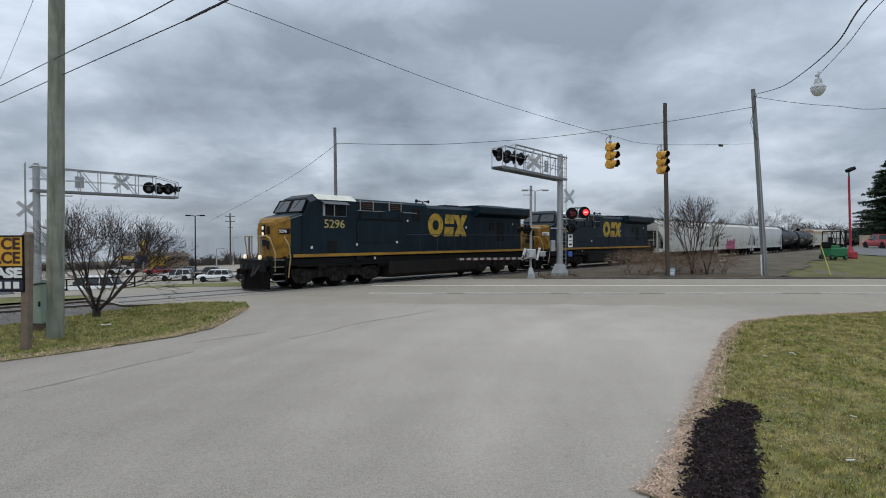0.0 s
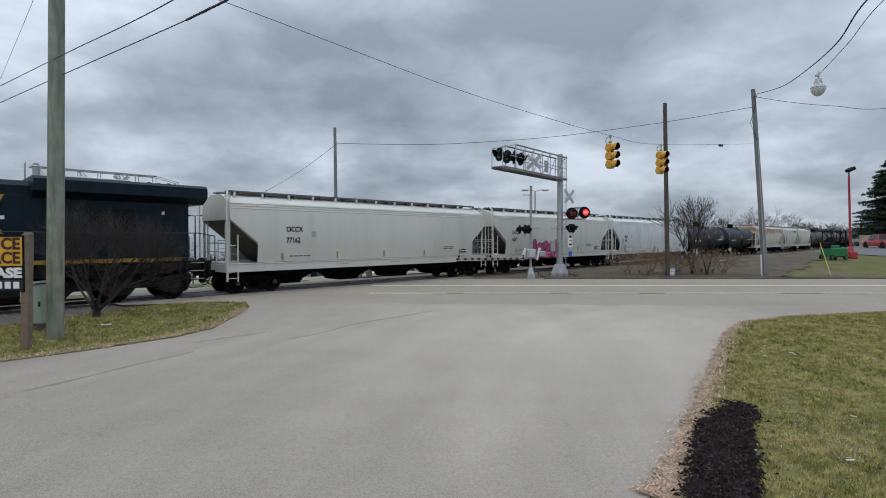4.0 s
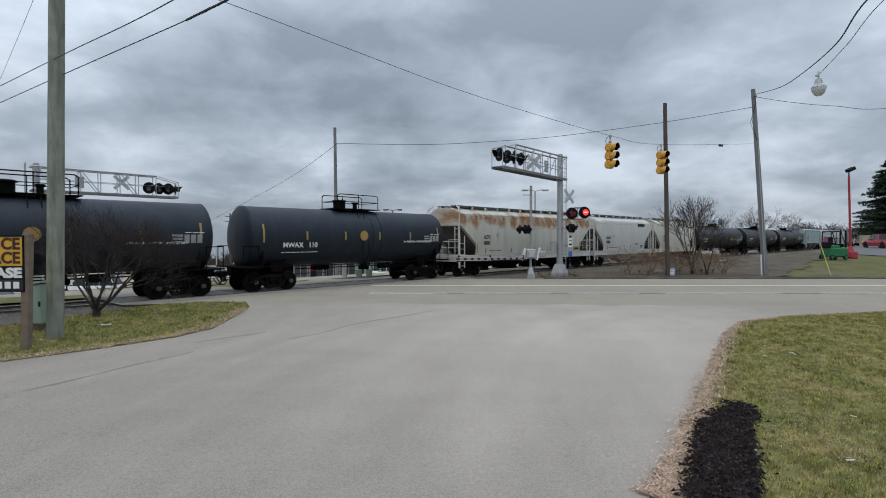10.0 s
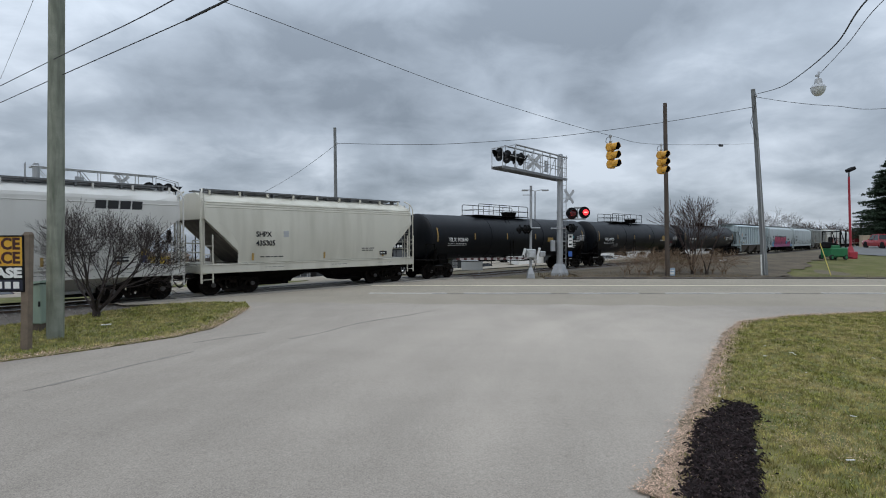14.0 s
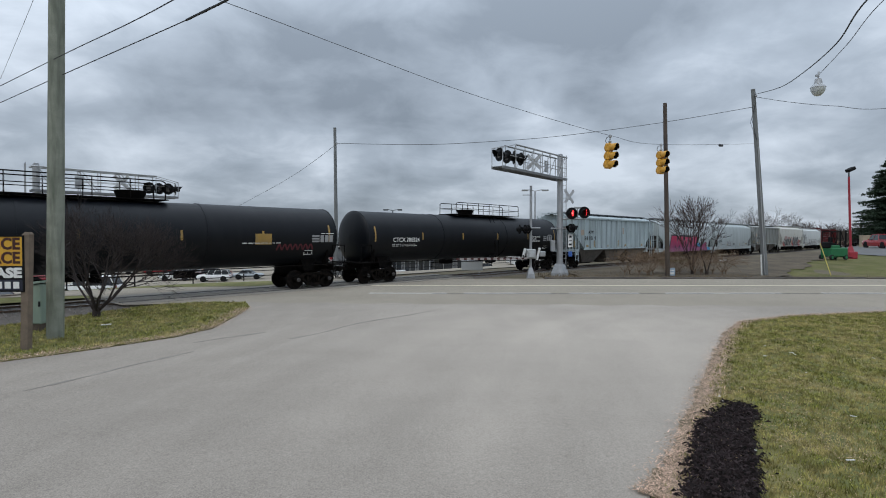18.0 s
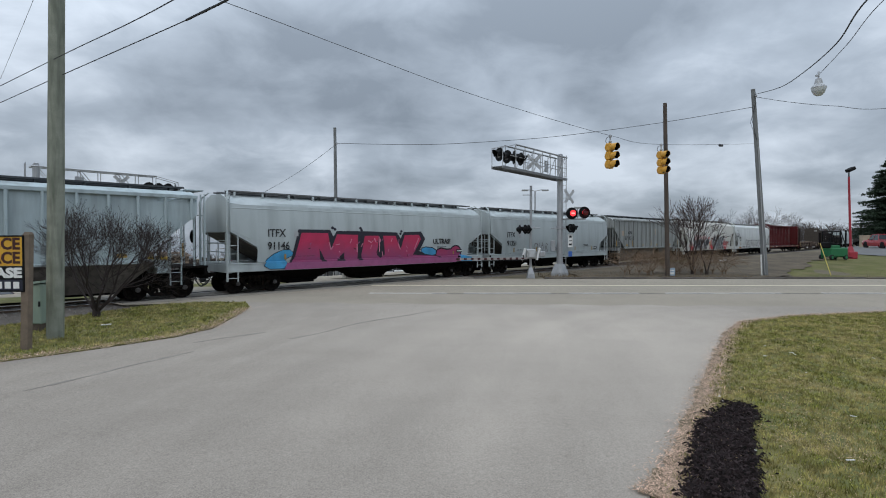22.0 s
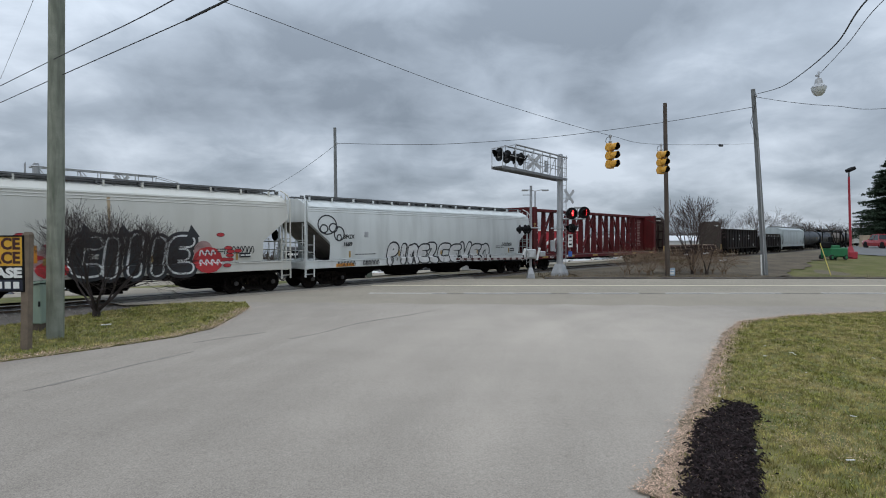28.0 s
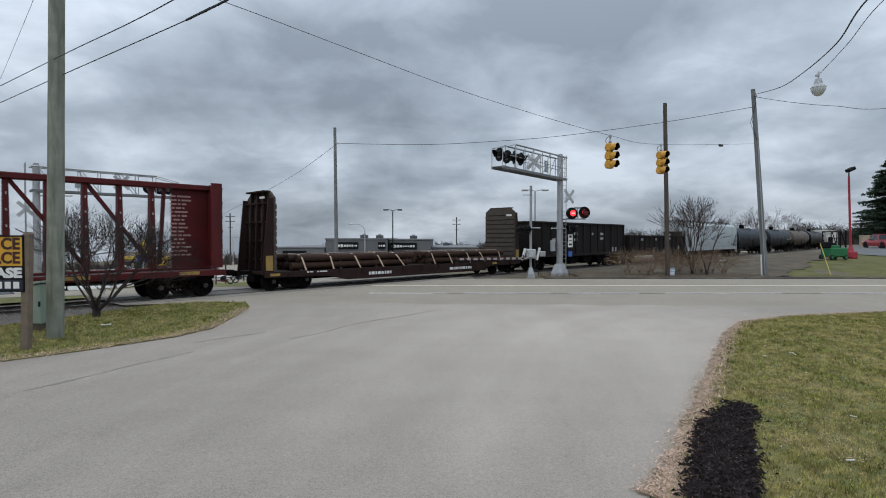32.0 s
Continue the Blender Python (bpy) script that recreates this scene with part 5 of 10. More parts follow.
PALE_A = M("hopper_pale_grey", (0.535, 0.53, 0.485), 0.6, var=0.06, scale=0.5, bump=0.05, dirt=(0.42, 0.41, 0.36), dirt_amt=0.5, streak=True, dscale=1.6)
PALE_B = M("hopper_cool_grey", (0.57, 0.595, 0.585), 0.6, var=0.06, scale=0.5, bump=0.05, dirt=(0.33, 0.345, 0.335), dirt_amt=0.5, streak=True, dscale=1.6)
PALE_C = M("hopper_cream", (0.53, 0.51, 0.435), 0.6, var=0.06, scale=0.5, bump=0.05, dirt=(0.3, 0.28, 0.22), dirt_amt=0.5, streak=True, dscale=1.6)
PALE_D = M("hopper_blue_grey", (0.40, 0.445, 0.45), 0.6, var=0.08, scale=0.6, bump=0.05, dirt=(0.22, 0.245, 0.245), dirt_amt=0.6, streak=True, dscale=1.4)
PALE_E = M("hopper_warm_grey", (0.51, 0.50, 0.47), 0.6, var=0.06, scale=0.5, bump=0.05, dirt=(0.40, 0.385, 0.35), dirt_amt=0.5, streak=True, dscale=1.6)
RIB_BLUE = M("ribbed_blue_grey", (0.40, 0.475, 0.495), 0.65, var=0.14, scale=0.9, dirt=(0.17, 0.19, 0.19), dirt_amt=0.7, streak=True, dscale=2.2)
RIB_GREY = M("ribbed_grey", (0.27, 0.285, 0.275), 0.65, var=0.14, scale=0.9, dirt=(0.13, 0.13, 0.12), dirt_amt=0.7, streak=True, dscale=2.2)
TANK_GREY = M("tank_slate", (0.0095, 0.016, 0.0255), 0.5, spec=0.3, var=0.14, scale=0.7, bump=0.04, dirt=(0.026, 0.033, 0.042), dirt_amt=0.4, streak=True, dscale=2)
TANK_BLACK = M("tank_black", (0.004, 0.0052, 0.0075), 0.42, spec=0.21, var=0.2, scale=0.7, bump=0.04, dirt=(0.012, 0.013, 0.015), dirt_amt=0.35, streak=True, dscale=2)
TANK_BROWN = M("tank_brown", (0.10, 0.075, 0.055), 0.6, var=0.2, scale=0.7, dirt=(0.04, 0.03, 0.025), dirt_amt=0.5)
OXIDE = M("oxide_red", (0.098, 0.011, 0.012), 0.65, spec=0.25, var=0.25, scale=1.2, dirt=(0.035, 0.012, 0.011), dirt_amt=0.7, streak=True, dscale=2.5)
BROWNCAR = M("flatcar_brown", (0.026, 0.011, 0.010), 0.8, spec=0.2, var=0.3, scale=1.2, dirt=(0.03, 0.022, 0.02), dirt_amt=0.7, streak=True, dscale=2.5)
COALCAR = M("gondola_black", (0.013, 0.011, 0.011), 0.8, spec=0.2, var=0.3, scale=1.2, dirt=(0.036, 0.023, 0.017), dirt_amt=0.6, streak=True, dscale=2.5)
PLANK = M("bulkhead_plank", (0.075, 0.062, 0.052), 0.9, spec=0.2, var=0.25, scale=3, dirt=(0.07, 0.06, 0.05), dirt_amt=0.6)
PIPE = M("rusty_pipe", (0.042, 0.021, 0.014), 0.85, spec=0.2, var=0.35, scale=2, dirt=(0.04, 0.03, 0.025), dirt_amt=0.6)
STRAP = M("webbing_strap", (0.55, 0.42, 0.30), 0.8, var=0.1)


def rust_paint():
    """Pale grey paint whose upper side is eaten by rust that runs down in tongues."""
    m = M("hopper_rusted", (0.52, 0.505, 0.44), 0.65, var=0.07, scale=0.5, bump=0.05, dirt=(0.30, 0.28, 0.22), dirt_amt=0.5, streak=True, dscale=1.6)
    nt = m.node_tree
    N, L = nt.nodes.new, nt.links.new
    bs = nt.nodes["Principled BSDF"]
    old = bs.inputs["Base Color"].links[0].from_socket
    tc, sep = N("ShaderNodeTexCoord"), N("ShaderNodeSeparateXYZ")
    L(tc.outputs["Object"], sep.inputs[0])
    mp = N("ShaderNodeMapping")
    mp.inputs["Scale"].default_value = (1.3, 0.2, 0.75)
    L(tc.outputs["Object"], mp.inputs[0])
    ns = N("ShaderNodeTexNoise")
    ns.inputs["Scale"].default_value, ns.inputs["Detail"].default_value, ns.inputs["Roughness"].default_value = 1.0, 8, 0.62
    L(mp.outputs[0], ns.inputs["Vector"])
    hgt = N("ShaderNodeMapRange")
    for i, v in ((1, 2.75), (2, 3.55), (3, -0.30), (4, 0.045)):
        hgt.inputs[i].default_value = v
    L(sep.outputs["Z"], hgt.inputs[0])
    # paler again over the crown of the roof
    crown = N("ShaderNodeMapRange")
    for i, v in ((1, 3.95), (2, 4.35), (3, 0.0), (4, -0.09)):
        crown.inputs[i].default_value = v
    L(sep.outputs["Z"], crown.inputs[0])
    both = N("ShaderNodeMath")
    L(hgt.outputs[0], both.inputs[0])
    L(crown.outputs[0], both.inputs[1])
    add = N("ShaderNodeMath")
    L(ns.outputs["Fac"], add.inputs[0])
    L(both.outputs[0], add.inputs[1])
    rg = N("ShaderNodeMapRange")
    rg.inputs[1].default_value, rg.inputs[2].default_value = 0.44, 0.60
    L(add.outputs[0], rg.inputs[0])
    rust = N("ShaderNodeTexNoise")
    rust.inputs["Scale"].default_value = 3.0
    L(tc.outputs["Object"], rust.inputs["Vector"])
    rc = N("ShaderNodeMix")
    rc.data_type = "RGBA"
    rc.inputs[6].default_value, rc.inputs[7].default_value = (0.40, 0.21, 0.075, 1), (0.17, 0.075, 0.04, 1)
    L(rust.outputs["Fac"], rc.inputs[0])
    mx = N("ShaderNodeMix")
    mx.data_type = "RGBA"
    L(rg.outputs[0], mx.inputs[0])
    L(old, mx.inputs[6])
    L(rc.outputs[2], mx.inputs[7])
    L(mx.outputs[2], bs.inputs["Base Color"])
    return m


RUSTED = rust_paint()


# centre-partition lumber flat, empty
def centrebeam(s0, s1):
    L = s1 - s0
    half = L / 2 - 0.85
    car = new_car("centrebeam_car", "empty oxide red centre-beam lumber car", "flat car", s0, s1)
    part("deck", Build().box((0, 0, 1.02), (2 * half, 2.75, 0.12), 0.02), M("deck_grime", (0.05, 0.026, 0.024), 0.85, var=0.35, scale=2, dirt=(0.09, 0.075, 0.065), dirt_amt=0.6), car)
    for s in (-1, 1):
        part("side_sill", Build().box((0, s * 1.42, 0.98), (2 * half, 0.10, 0.24), 0.02), OXIDE, car)
        b = Build()
        for k in range(6):
            b.box((-half + 1.5 + k * (2 * half - 3) / 5, s * 1.475, 1.0), (0.8, 0.012, 0.13))
        part("reflector", b, REFLECT, car)
    part("centre_sill", Build().box((0, 0, 0.88), (2 * half, 0.6, 0.4), 0.02), UNDER, car)
    # end bulkheads: plate outside, ribs inside
    for s in (-1, 1):
        x = s * (half - 0.12)
        bh = part("bulkhead", Build().box((x, 0, 2.9), (0.10, 2.75, 3.45), 0.01), OXIDE, car, "ribbed steel end bulkhead")
        for w in (-1.32, 1.32):
            part("bulkhead_post", Build().box((x - s * 0.2, w, 2.9), (0.42, 0.08, 3.45), 0.02), OXIDE, bh)
        for k in range(6):
            part("bulkhead_rib", Build().box((x + s * 0.07, 0, 1.5 + k * 0.58), (0.06, 2.6, 0.09), 0.01), OXIDE, bh)
    # solid panel at one end of the centre beam
    part("end_panel", Build().box((half - 0.95, 0, 2.75), (1.5, 0.16, 3.5), 0.01), OXIDE, car)
    part("top_chord", Build().box((0, 0, 4.50), (2 * half - 0.2, 0.5, 0.22), 0.03), OXIDE, car)
    part("bottom_chord", Build().box((0, 0, 1.12), (2 * half - 0.2, 0.4, 0.1), 0.02), OXIDE, car)
    n = 16
    xs = [-half + 2.25 + i * 1.19 for i in range(n)]
    for i, x in enumerate(xs):
        part("column", Build().loft([[(x - 0.115, -0.26, 1.06), (x + 0.115, -0.26, 1.06), (x + 0.115, 0.26, 1.06), (x - 0.115, 0.26, 1.06)], [(x - 0.08, -0.15, 4.4), (x + 0.08, -0.15, 4.4), (x + 0.08, 0.15, 4.4), (x - 0.08, 0.15, 4.4)]]), OXIDE, car)
        b = Build()
        for k in range(5):
            b.box((x, -0.275 + 0.018 * k, 1.7 + k * 0.55), (0.04, 0.03, 0.08))
        part("cable_eye", b, GALV, car)
    spans = [(xs[0], -half + 0.3)] + [(xs[i] + 0.25, xs[i + 2] - 0.1) for i in (0, 2, 4, 6)] + [(xs[i + 2], xs[i] + 0.1) for i in (7, 9, 11, 13)] + [(xs[15] + 0.3, half - 2.0)]
    for lo, hi in spans:
        d = Vector((hi - lo, 0, 3.05))
        m = Matrix.Rotation(math.atan2(d.x, d.z), 4, "Y")
        part("diagonal_brace", Build().box(((lo + hi) / 2, 0, 2.85), (0.13, 0.18, d.length), 0.01, m=m), OXIDE, car)
    for i in range(3):
        p = xs[10 + i]
        part("tie_cable", Build().tube([(p + 0.2, -0.6, 3.0 - 0.3 * i), (p + 1.4, -0.75, 2.2 - 0.2 * i), (p + 2.2, -0.8, 1.9)], 0.018), RUBBER, car)
    text_on(car, "KLRX", -half + 2.2, 0.9, 0.22, INK_W, y=-1.476)
    bars(car, -half + 4.6, 1.02, 1, 1.4, 0.1, INK_W, y=-1.473, h=0.12, seed=3)
    bars(car, half - 1.8, 4.1, 16, 0.8, 0.16, M("ink_pinkish", (0.35, 0.22, 0.2), 0.7), y=-0.085, h=0.07, seed=5)
    bars(car, -half + 0.12, 3.4, 2, 0.1, 0.16, REFLECT, y=-1.39, h=0.1, seed=6)
    for s in (-1, 1):
        for w in (-1, 1):
            ladder(car, s * (half - 0.2), w * 1.47, 0.5, 1.3, OXIDE)
        freight_truck(car, s * (half - 1.6))
    ends(car, L / 2)
    car.scale = (1, 1, 1.06)


# bulkhead flat with a strapped load of rusty pipe
def bulkhead_flat(s0, s1):
    L = s1 - s0
    half = L / 2 - 0.75
    car = new_car("bulkhead_flat_car", "brown bulkhead flat car with planked ends", "flat car", s0, s1)
    part("deck", Build().box((0, 0, 0.86), (2 * half, 2.75, 0.14), 0.02), BROWNCAR, car)
    for s in (-1, 1):
        part("side_sill", Build().prism([(-half, 0.94), (half, 0.94), (half, 0.68), (half - 3.4, 0.62), (half - 4.6, 0.36), (-half + 4.6, 0.36), (-half + 3.4, 0.62), (-half, 0.68)], s * 1.4 - 0.05, s * 1.4 + 0.05), BROWNCAR, car)
        part("reflector", Build().box((-half + 0.5, s * 1.46, 0.8), (0.5, 0.012, 0.12)).box((half - 3, s * 1.46, 0.8), (0.5, 0.012, 0.12)), REFLECT, car)
        for k in range(13):
            part("stake_pocket", Build().box((-half + 1.2 + k * (2 * half - 2.4) / 12, s * 1.48, 0.82), (0.14, 0.09, 0.22), 0.01), BROWNCAR, car)
    part("centre_sill", Build().box((0, 0, 0.62), (2 * half, 0.6, 0.40), 0.02), UNDER, car)
    for s in (-1, 1):
        x = s * (half - 0.55)
        bh = part("bulkhead", Build().loft([[(x - s * 0.05, -1.36, 0.9), (x + s * 0.05, -1.36, 0.9), (x + s * 0.05, 1.36, 0.9), (x - s * 0.05, 1.36, 0.9)],
                                            [(x - s * 0.05, -1.36, 4.45), (x + s * 0.05, -1.36, 4.45), (x + s * 0.05, 1.36, 4.45), (x - s * 0.05, 1.36, 4.45)],
                                            [(x - s * 0.05, -0.95, 4.75), (x + s * 0.05, -0.95, 4.75), (x + s * 0.05, 0.95, 4.75), (x - s * 0.05, 0.95, 4.75)]]), PLANK, car, "tall planked end bulkhead")
        for k in range(11):
            z = 1.05 + k * 0.33
            wd = 1.34 if z < 4.3 else 1.05
            part("plank", Build().box((x - s * 0.085, 0, z), (0.06, 2 * wd, 0.262), 0.01), PLANK, bh)
        for w in (-1.3, -0.65, 0.0, 0.65, 1.3):
            b = Build()
            if abs(w) > 1:
                b.prism([(x + s * 0.06, 0.9), (x + s * 0.62, 0.9), (x + s * 0.5, 2.3), (x + s * 0.3, 4.4), (x + s * 0.06, 4.4)], w - 0.045, w + 0.045)
            else:
                b.prism([(x + s * 0.06, 0.9), (x + s * 0.34, 0.9), (x + s * 0.3, 2.3), (x + s * 0.2, 4.7), (x + s * 0.06, 4.7)], w - 0.05, w + 0.05)
            part("bulkhead_post", b, BROWNCAR, bh)
        for z in (1.5, 2.4, 3.3, 4.2):
            part("bulkhead_rib", Build().box((x + s * 0.14, 0, z), (0.12, 2.5, 0.09), 0.01), BROWNCAR, bh)
        part("bulkhead_cap", Build().box((x + s * 0.15, 0, 4.75), (0.4, 1.9, 0.08), 0.02), BROWNCAR, bh)
        part("bulkhead_label", Build().box((x - s * 0.12, -0.9, 4.2), (0.02, 0.5, 0.12)), INK_W, bh)
        part("bulkhead_label", Build().box((x + s * 0.32, -0.75, 4.45), (0.02, 0.5, 0.1)), INK_W, bh)
        part("reflector", Build().box((x + s * 0.28, -1.355, 1.35), (0.35, 0.012, 0.7)), REFLECT, car)
        freight_truck(car, s * (half - 1.5))
    bars(car, -half + 2.2, 0.86, 1, 1.3, 0.12, INK_W, y=-1.455, h=0.06, seed=4)
    bars(car, -half + 6.0, 0.62, 1, 2.0, 0.12, INK_W, y=-1.455, h=0.16, seed=7)
    bars(car, half - 7.5, 0.62, 1, 2.6, 0.12, INK_W, y=-1.455, h=0.16, seed=8)
    ends(car, L / 2)
    # the load: two lengths of pipe side by side along the deck, two layers each, with bearers and straps
    rnd = random.Random(21)
    for j, (x0, x1) in enumerate(((-half + 1.4, -0.3), (0.3, half - 1.3))):
        load = thing("pipe_bundle", "strapped bundle of rusty steel pipe on timber bearers", "pipe bundle", "pipe load on the flat car")
        TRAIN.append((load, (s0 + s1) / 2))
        for k in range(4):
            x = x0 + 0.6 + k * (x1 - x0 - 1.2) / 3
            part("bearer", Build().box((x, 0, 0.97), (0.12, 2.5, 0.1)), PLANK, load)
            part("bearer", Build().box((x, 0, 1.34), (0.10, 2.4, 0.06)), PLANK, load)
        for lay_, (z, n) in enumerate(((1.16, 7), (1.53, 7))):
            for i in range(n):
                y = -1.12 + i * 0.37
                e0, e1 = x0 + rnd.uniform(0, 0.5), x1 - rnd.uniform(0, 0.5)
                p = part("pipe", Build().lathe([(0, 0.165), (e1 - e0, 0.165), (e1 - e0, 0.13), (e1 - e0 - 0.25, 0.13), (e1 - e0 - 0.25, 0.0)], (e0, y, z), (1, 0, 0), 12), PIPE, load, smooth=True)
        for k in range(5):
            x = x0 + 0.9 + k * (x1 - x0 - 1.8) / 4 + rnd.uniform(-0.15, 0.15)
            d = rnd.uniform(-0.45, -0.1)
            pts = [(x, -1.42, 0.9), (x + d * 1.2, -1.32, 1.55), (x + d * 1.6, -1.1, 1.73), (x + d * 1.6, 1.1, 1.73), (x + d * 0.5, 1.32, 1.55), (x, 1.42, 0.9)]
            b = Build()
            for a, c in zip(pts[:-1], pts[1:]):
                b.add([(a[0] - 0.04, a[1], a[2]), (a[0] + 0.04, a[1], a[2]), (c[0] + 0.04, c[1], c[2]), (c[0] - 0.04, c[1], c[2]), (a[0] - 0.04, a[1], a[2] - 0.012), (a[0] + 0.04, a[1], a[2] - 0.012), (c[0] + 0.04, c[1], c[2] - 0.012), (c[0] - 0.04, c[1], c[2] - 0.012)],
                      [(0, 1, 2, 3), (4, 7, 6, 5), (0, 3, 7, 4), (1, 5, 6, 2)])
            part("strap", b, STRAP, load)


# open-top car with outside posts
def open_car(s0, s1, top, label, name="open_hopper_car", bays=True, patches=True):
    L = s1 - s0
    half = L / 2 - 0.65
    car = new_car(name, label, "open hopper" if bays else "gondola", s0, s1)
    low = 1.15
    b = Build()
    for s in (-1, 1):
        b.box((0, s * 1.50, (low + top) / 2), (2 * half, 0.05, top - low))
        b.box((s * half, 0, (low + top) / 2), (0.05, 3.0, top - low))
    b.box((0, 0, low + 0.1), (2 * half, 3.0, 0.06))
    part("body", b, COALCAR, car)
    n = 13
    for i in range(n):
        x = -half + i * 2 * half / (n - 1)
        for s in (-1, 1):
            part("side_post", Build().box((x, s * 1.57, (low + top) / 2), (0.13, 0.12, top - low), 0.02), COALCAR, car)
    for s in (-1, 1):
        part("top_chord", Build().box((0, s * 1.55, top), (2 * half + 0.1, 0.18, 0.14), 0.02), COALCAR, car)
        part("side_sill", Build().box((0, s * 1.55, low), (2 * half + 0.1, 0.16, 0.20), 0.02), COALCAR, car)
        part("end_chord", Build().box((s * half, 0, top), (0.16, 3.0, 0.14), 0.02), COALCAR, car)
        for w in (-1, 1):
            ladder(car, s * (half + 0.1), w * 1.2, 0.7, top, COALCAR, along=False)
            ladder(car, s * (half - 0.3), w * 1.66, 0.5, 2.2, COALCAR)
        part("end_platform", Build().box((s * (half + 0.15), 0, 1.0), (0.5, 2.8, 0.3), 0.02), UNDER, car)
        freight_truck(car, s * (half - 1.3))
    part("centre_sill", Build().box((0, 0, 0.88), (2 * half, 0.6, 0.4), 0.02), UNDER, car)
    if bays:
        for k in range(4):
            c = (-1.5 + k) * (2 * half - 5.5) / 4
            part("outlet_hopper", Build().prism([(c - 1.0, 1.1), (c + 1.0, 1.1), (c + 0.45, 0.4), (c - 0.45, 0.4)], -1.3, 1.3), UNDER, car)
    if patches:
        b = Build()
        for k, (x, z) in enumerate(((-half + 2.9, 2.4), (-half + 6.2, 2.9), (-half + 6.2, 2.4), (half - 4.2, 2.9), (half - 4.2, 2.5), (half - 6.0, 2.9), (half - 2.1, 1.5), (half - 1.5, 1.5))):
            b.box((x, -1.53, z), (0.55 if k < 6 else 0.25, 0.012, 0.22 if k < 6 else 0.4))
        part("stencil_patch", b, M("ink_grey", (0.3, 0.3, 0.3), 0.7), car)
    ends(car, L / 2)


# ---- the consist, front to rear; numbers are metres along the train ----
def swell(poly, d):
    """Push an outline outwards by d metres."""
    out = []
    n = len(poly)
    area = sum(poly[i][0] * poly[(i + 1) % n][1] - poly[(i + 1) % n][0] * poly[i][1] for i in range(n))
    sg = 1 if area > 0 else -1
    for i in range(n):
        (x0, z0), (x1, z1), (x2, z2) = poly[i - 1], poly[i], poly[(i + 1) % n]
        e0, e1 = Vector((x1 - x0, z1 - z0)).normalized(), Vector((x2 - x1, z2 - z1)).normalized()
        nrm = Vector((e0.y + e1.y, -e0.x - e1.x)) * sg
        if nrm.length < 1e-4:
            nrm = Vector((e0.y, -e0.x)) * sg
        nrm.normalize()
        out.append((x1 + nrm.x * d, z1 + nrm.y * d))
    return out


def rounded(poly, times=2):
    """Cut the corners of an outline until it runs round."""
    for _ in range(times):
        q = []
        for (x0, z0), (x1, z1) in zip(poly, poly[1:] + poly[:1]):
            q += [(x0 * 0.75 + x1 * 0.25, z0 * 0.75 + z1 * 0.25), (x0 * 0.25 + x1 * 0.75, z0 * 0.25 + z1 * 0.75)]
        poly = q
    return poly


def spray(car, poly, fill, edge=None, d=0.07, level=0, soft=0, skin=skin_bowed):
    if soft:
        poly = rounded(poly, soft)
    if edge:
        decal(car, [swell(poly, d)], edge, skin, lift=0.006 + 0.002 * level)
    decal(car, [poly], fill, skin, lift=0.010 + 0.002 * level)


def oval(cx, cz, rx, rz, n=10):
    return [(cx + rx * math.cos(2 * math.pi * i / n), cz + rz * math.sin(2 * math.pi * i / n)) for i in range(n)]


def ribbon(pts, r):
    """A broad rounded line as a row of overlapping plain pieces."""
    P = [Vector(p) for p in pts]
    for _ in range(2):
        q = [P[0]]
        for u, v in zip(P, P[1:]):
            q += [u * 0.75 + v * 0.25, u * 0.25 + v * 0.75]
        P = q + [P[-1]]
    left, right = [], []
    for i, p in enumerate(P):
        t = (P[min(i + 1, len(P) - 1)] - P[max(i - 1, 0)]).normalized()
        n = Vector((-t.y, t.x)) * r
        left.append(p + n)
        right.append(p - n)
    polys = [[tuple(right[i]), tuple(right[i + 1]), tuple(left[i + 1]), tuple(left[i])] for i in range(len(P) - 1)]
    for e, o in ((P[0], P[0] - P[1]), (P[-1], P[-1] - P[-2])):
        a0 = math.atan2(o.y, o.x)
        polys.append([(e.x + r * math.cos(a0 + (k / 8 - 0.5) * math.pi), e.y + r * math.sin(a0 + (k / 8 - 0.5) * math.pi)) for k in range(9)])
    return polys


# bulky sprayed forms as centre lines in a unit box
FORMS = {
    "hook": [[(0.0, 0.25), (0.2, 0.0), (0.62, 0.1), (0.7, 0.5), (0.55, 1.0)]],
    "ring": [[(0.5, 0.0), (0.0, 0.1), (0.0, 0.75), (0.5, 0.85), (1.0, 0.75), (1.0, 0.1), (0.48, 0.0)]],
    "arch": [[(0.05, 0.0), (0.1, 0.8)], [(0.1, 0.55), (0.5, 0.95), (0.9, 0.7), (0.95, 0.0)]],
    "wave": [[(0.9, 0.95), (0.2, 1.0), (0.05, 0.65), (0.9, 0.45), (0.85, 0.05), (0.0, 0.0)]],
    "bend": [[(1.0, 0.9), (0.2, 0.95), (0.0, 0.5), (0.15, 0.05), (1.0, 0.08)]],
    "comb": [[(1.0, 0.95), (0.15, 0.95), (0.05, 0.5), (0.1, 0.05), (1.0, 0.05)], [(0.1, 0.5), (0.75, 0.5)]],
    "bar": [[(0.45, 0.0), (0.55, 1.0)]],
    "flag": [[(0.1, 0.0), (0.15, 1.0), (0.9, 0.95), (0.85, 0.55), (0.2, 0.5)]],
    "fork": [[(0.0, 1.0), (0.3, 0.05), (0.55, 0.1), (1.0, 1.0)]],
    "zed": [[(0.0, 0.95), (0.95, 0.95), (0.05, 0.05), (1.0, 0.0)]],
}


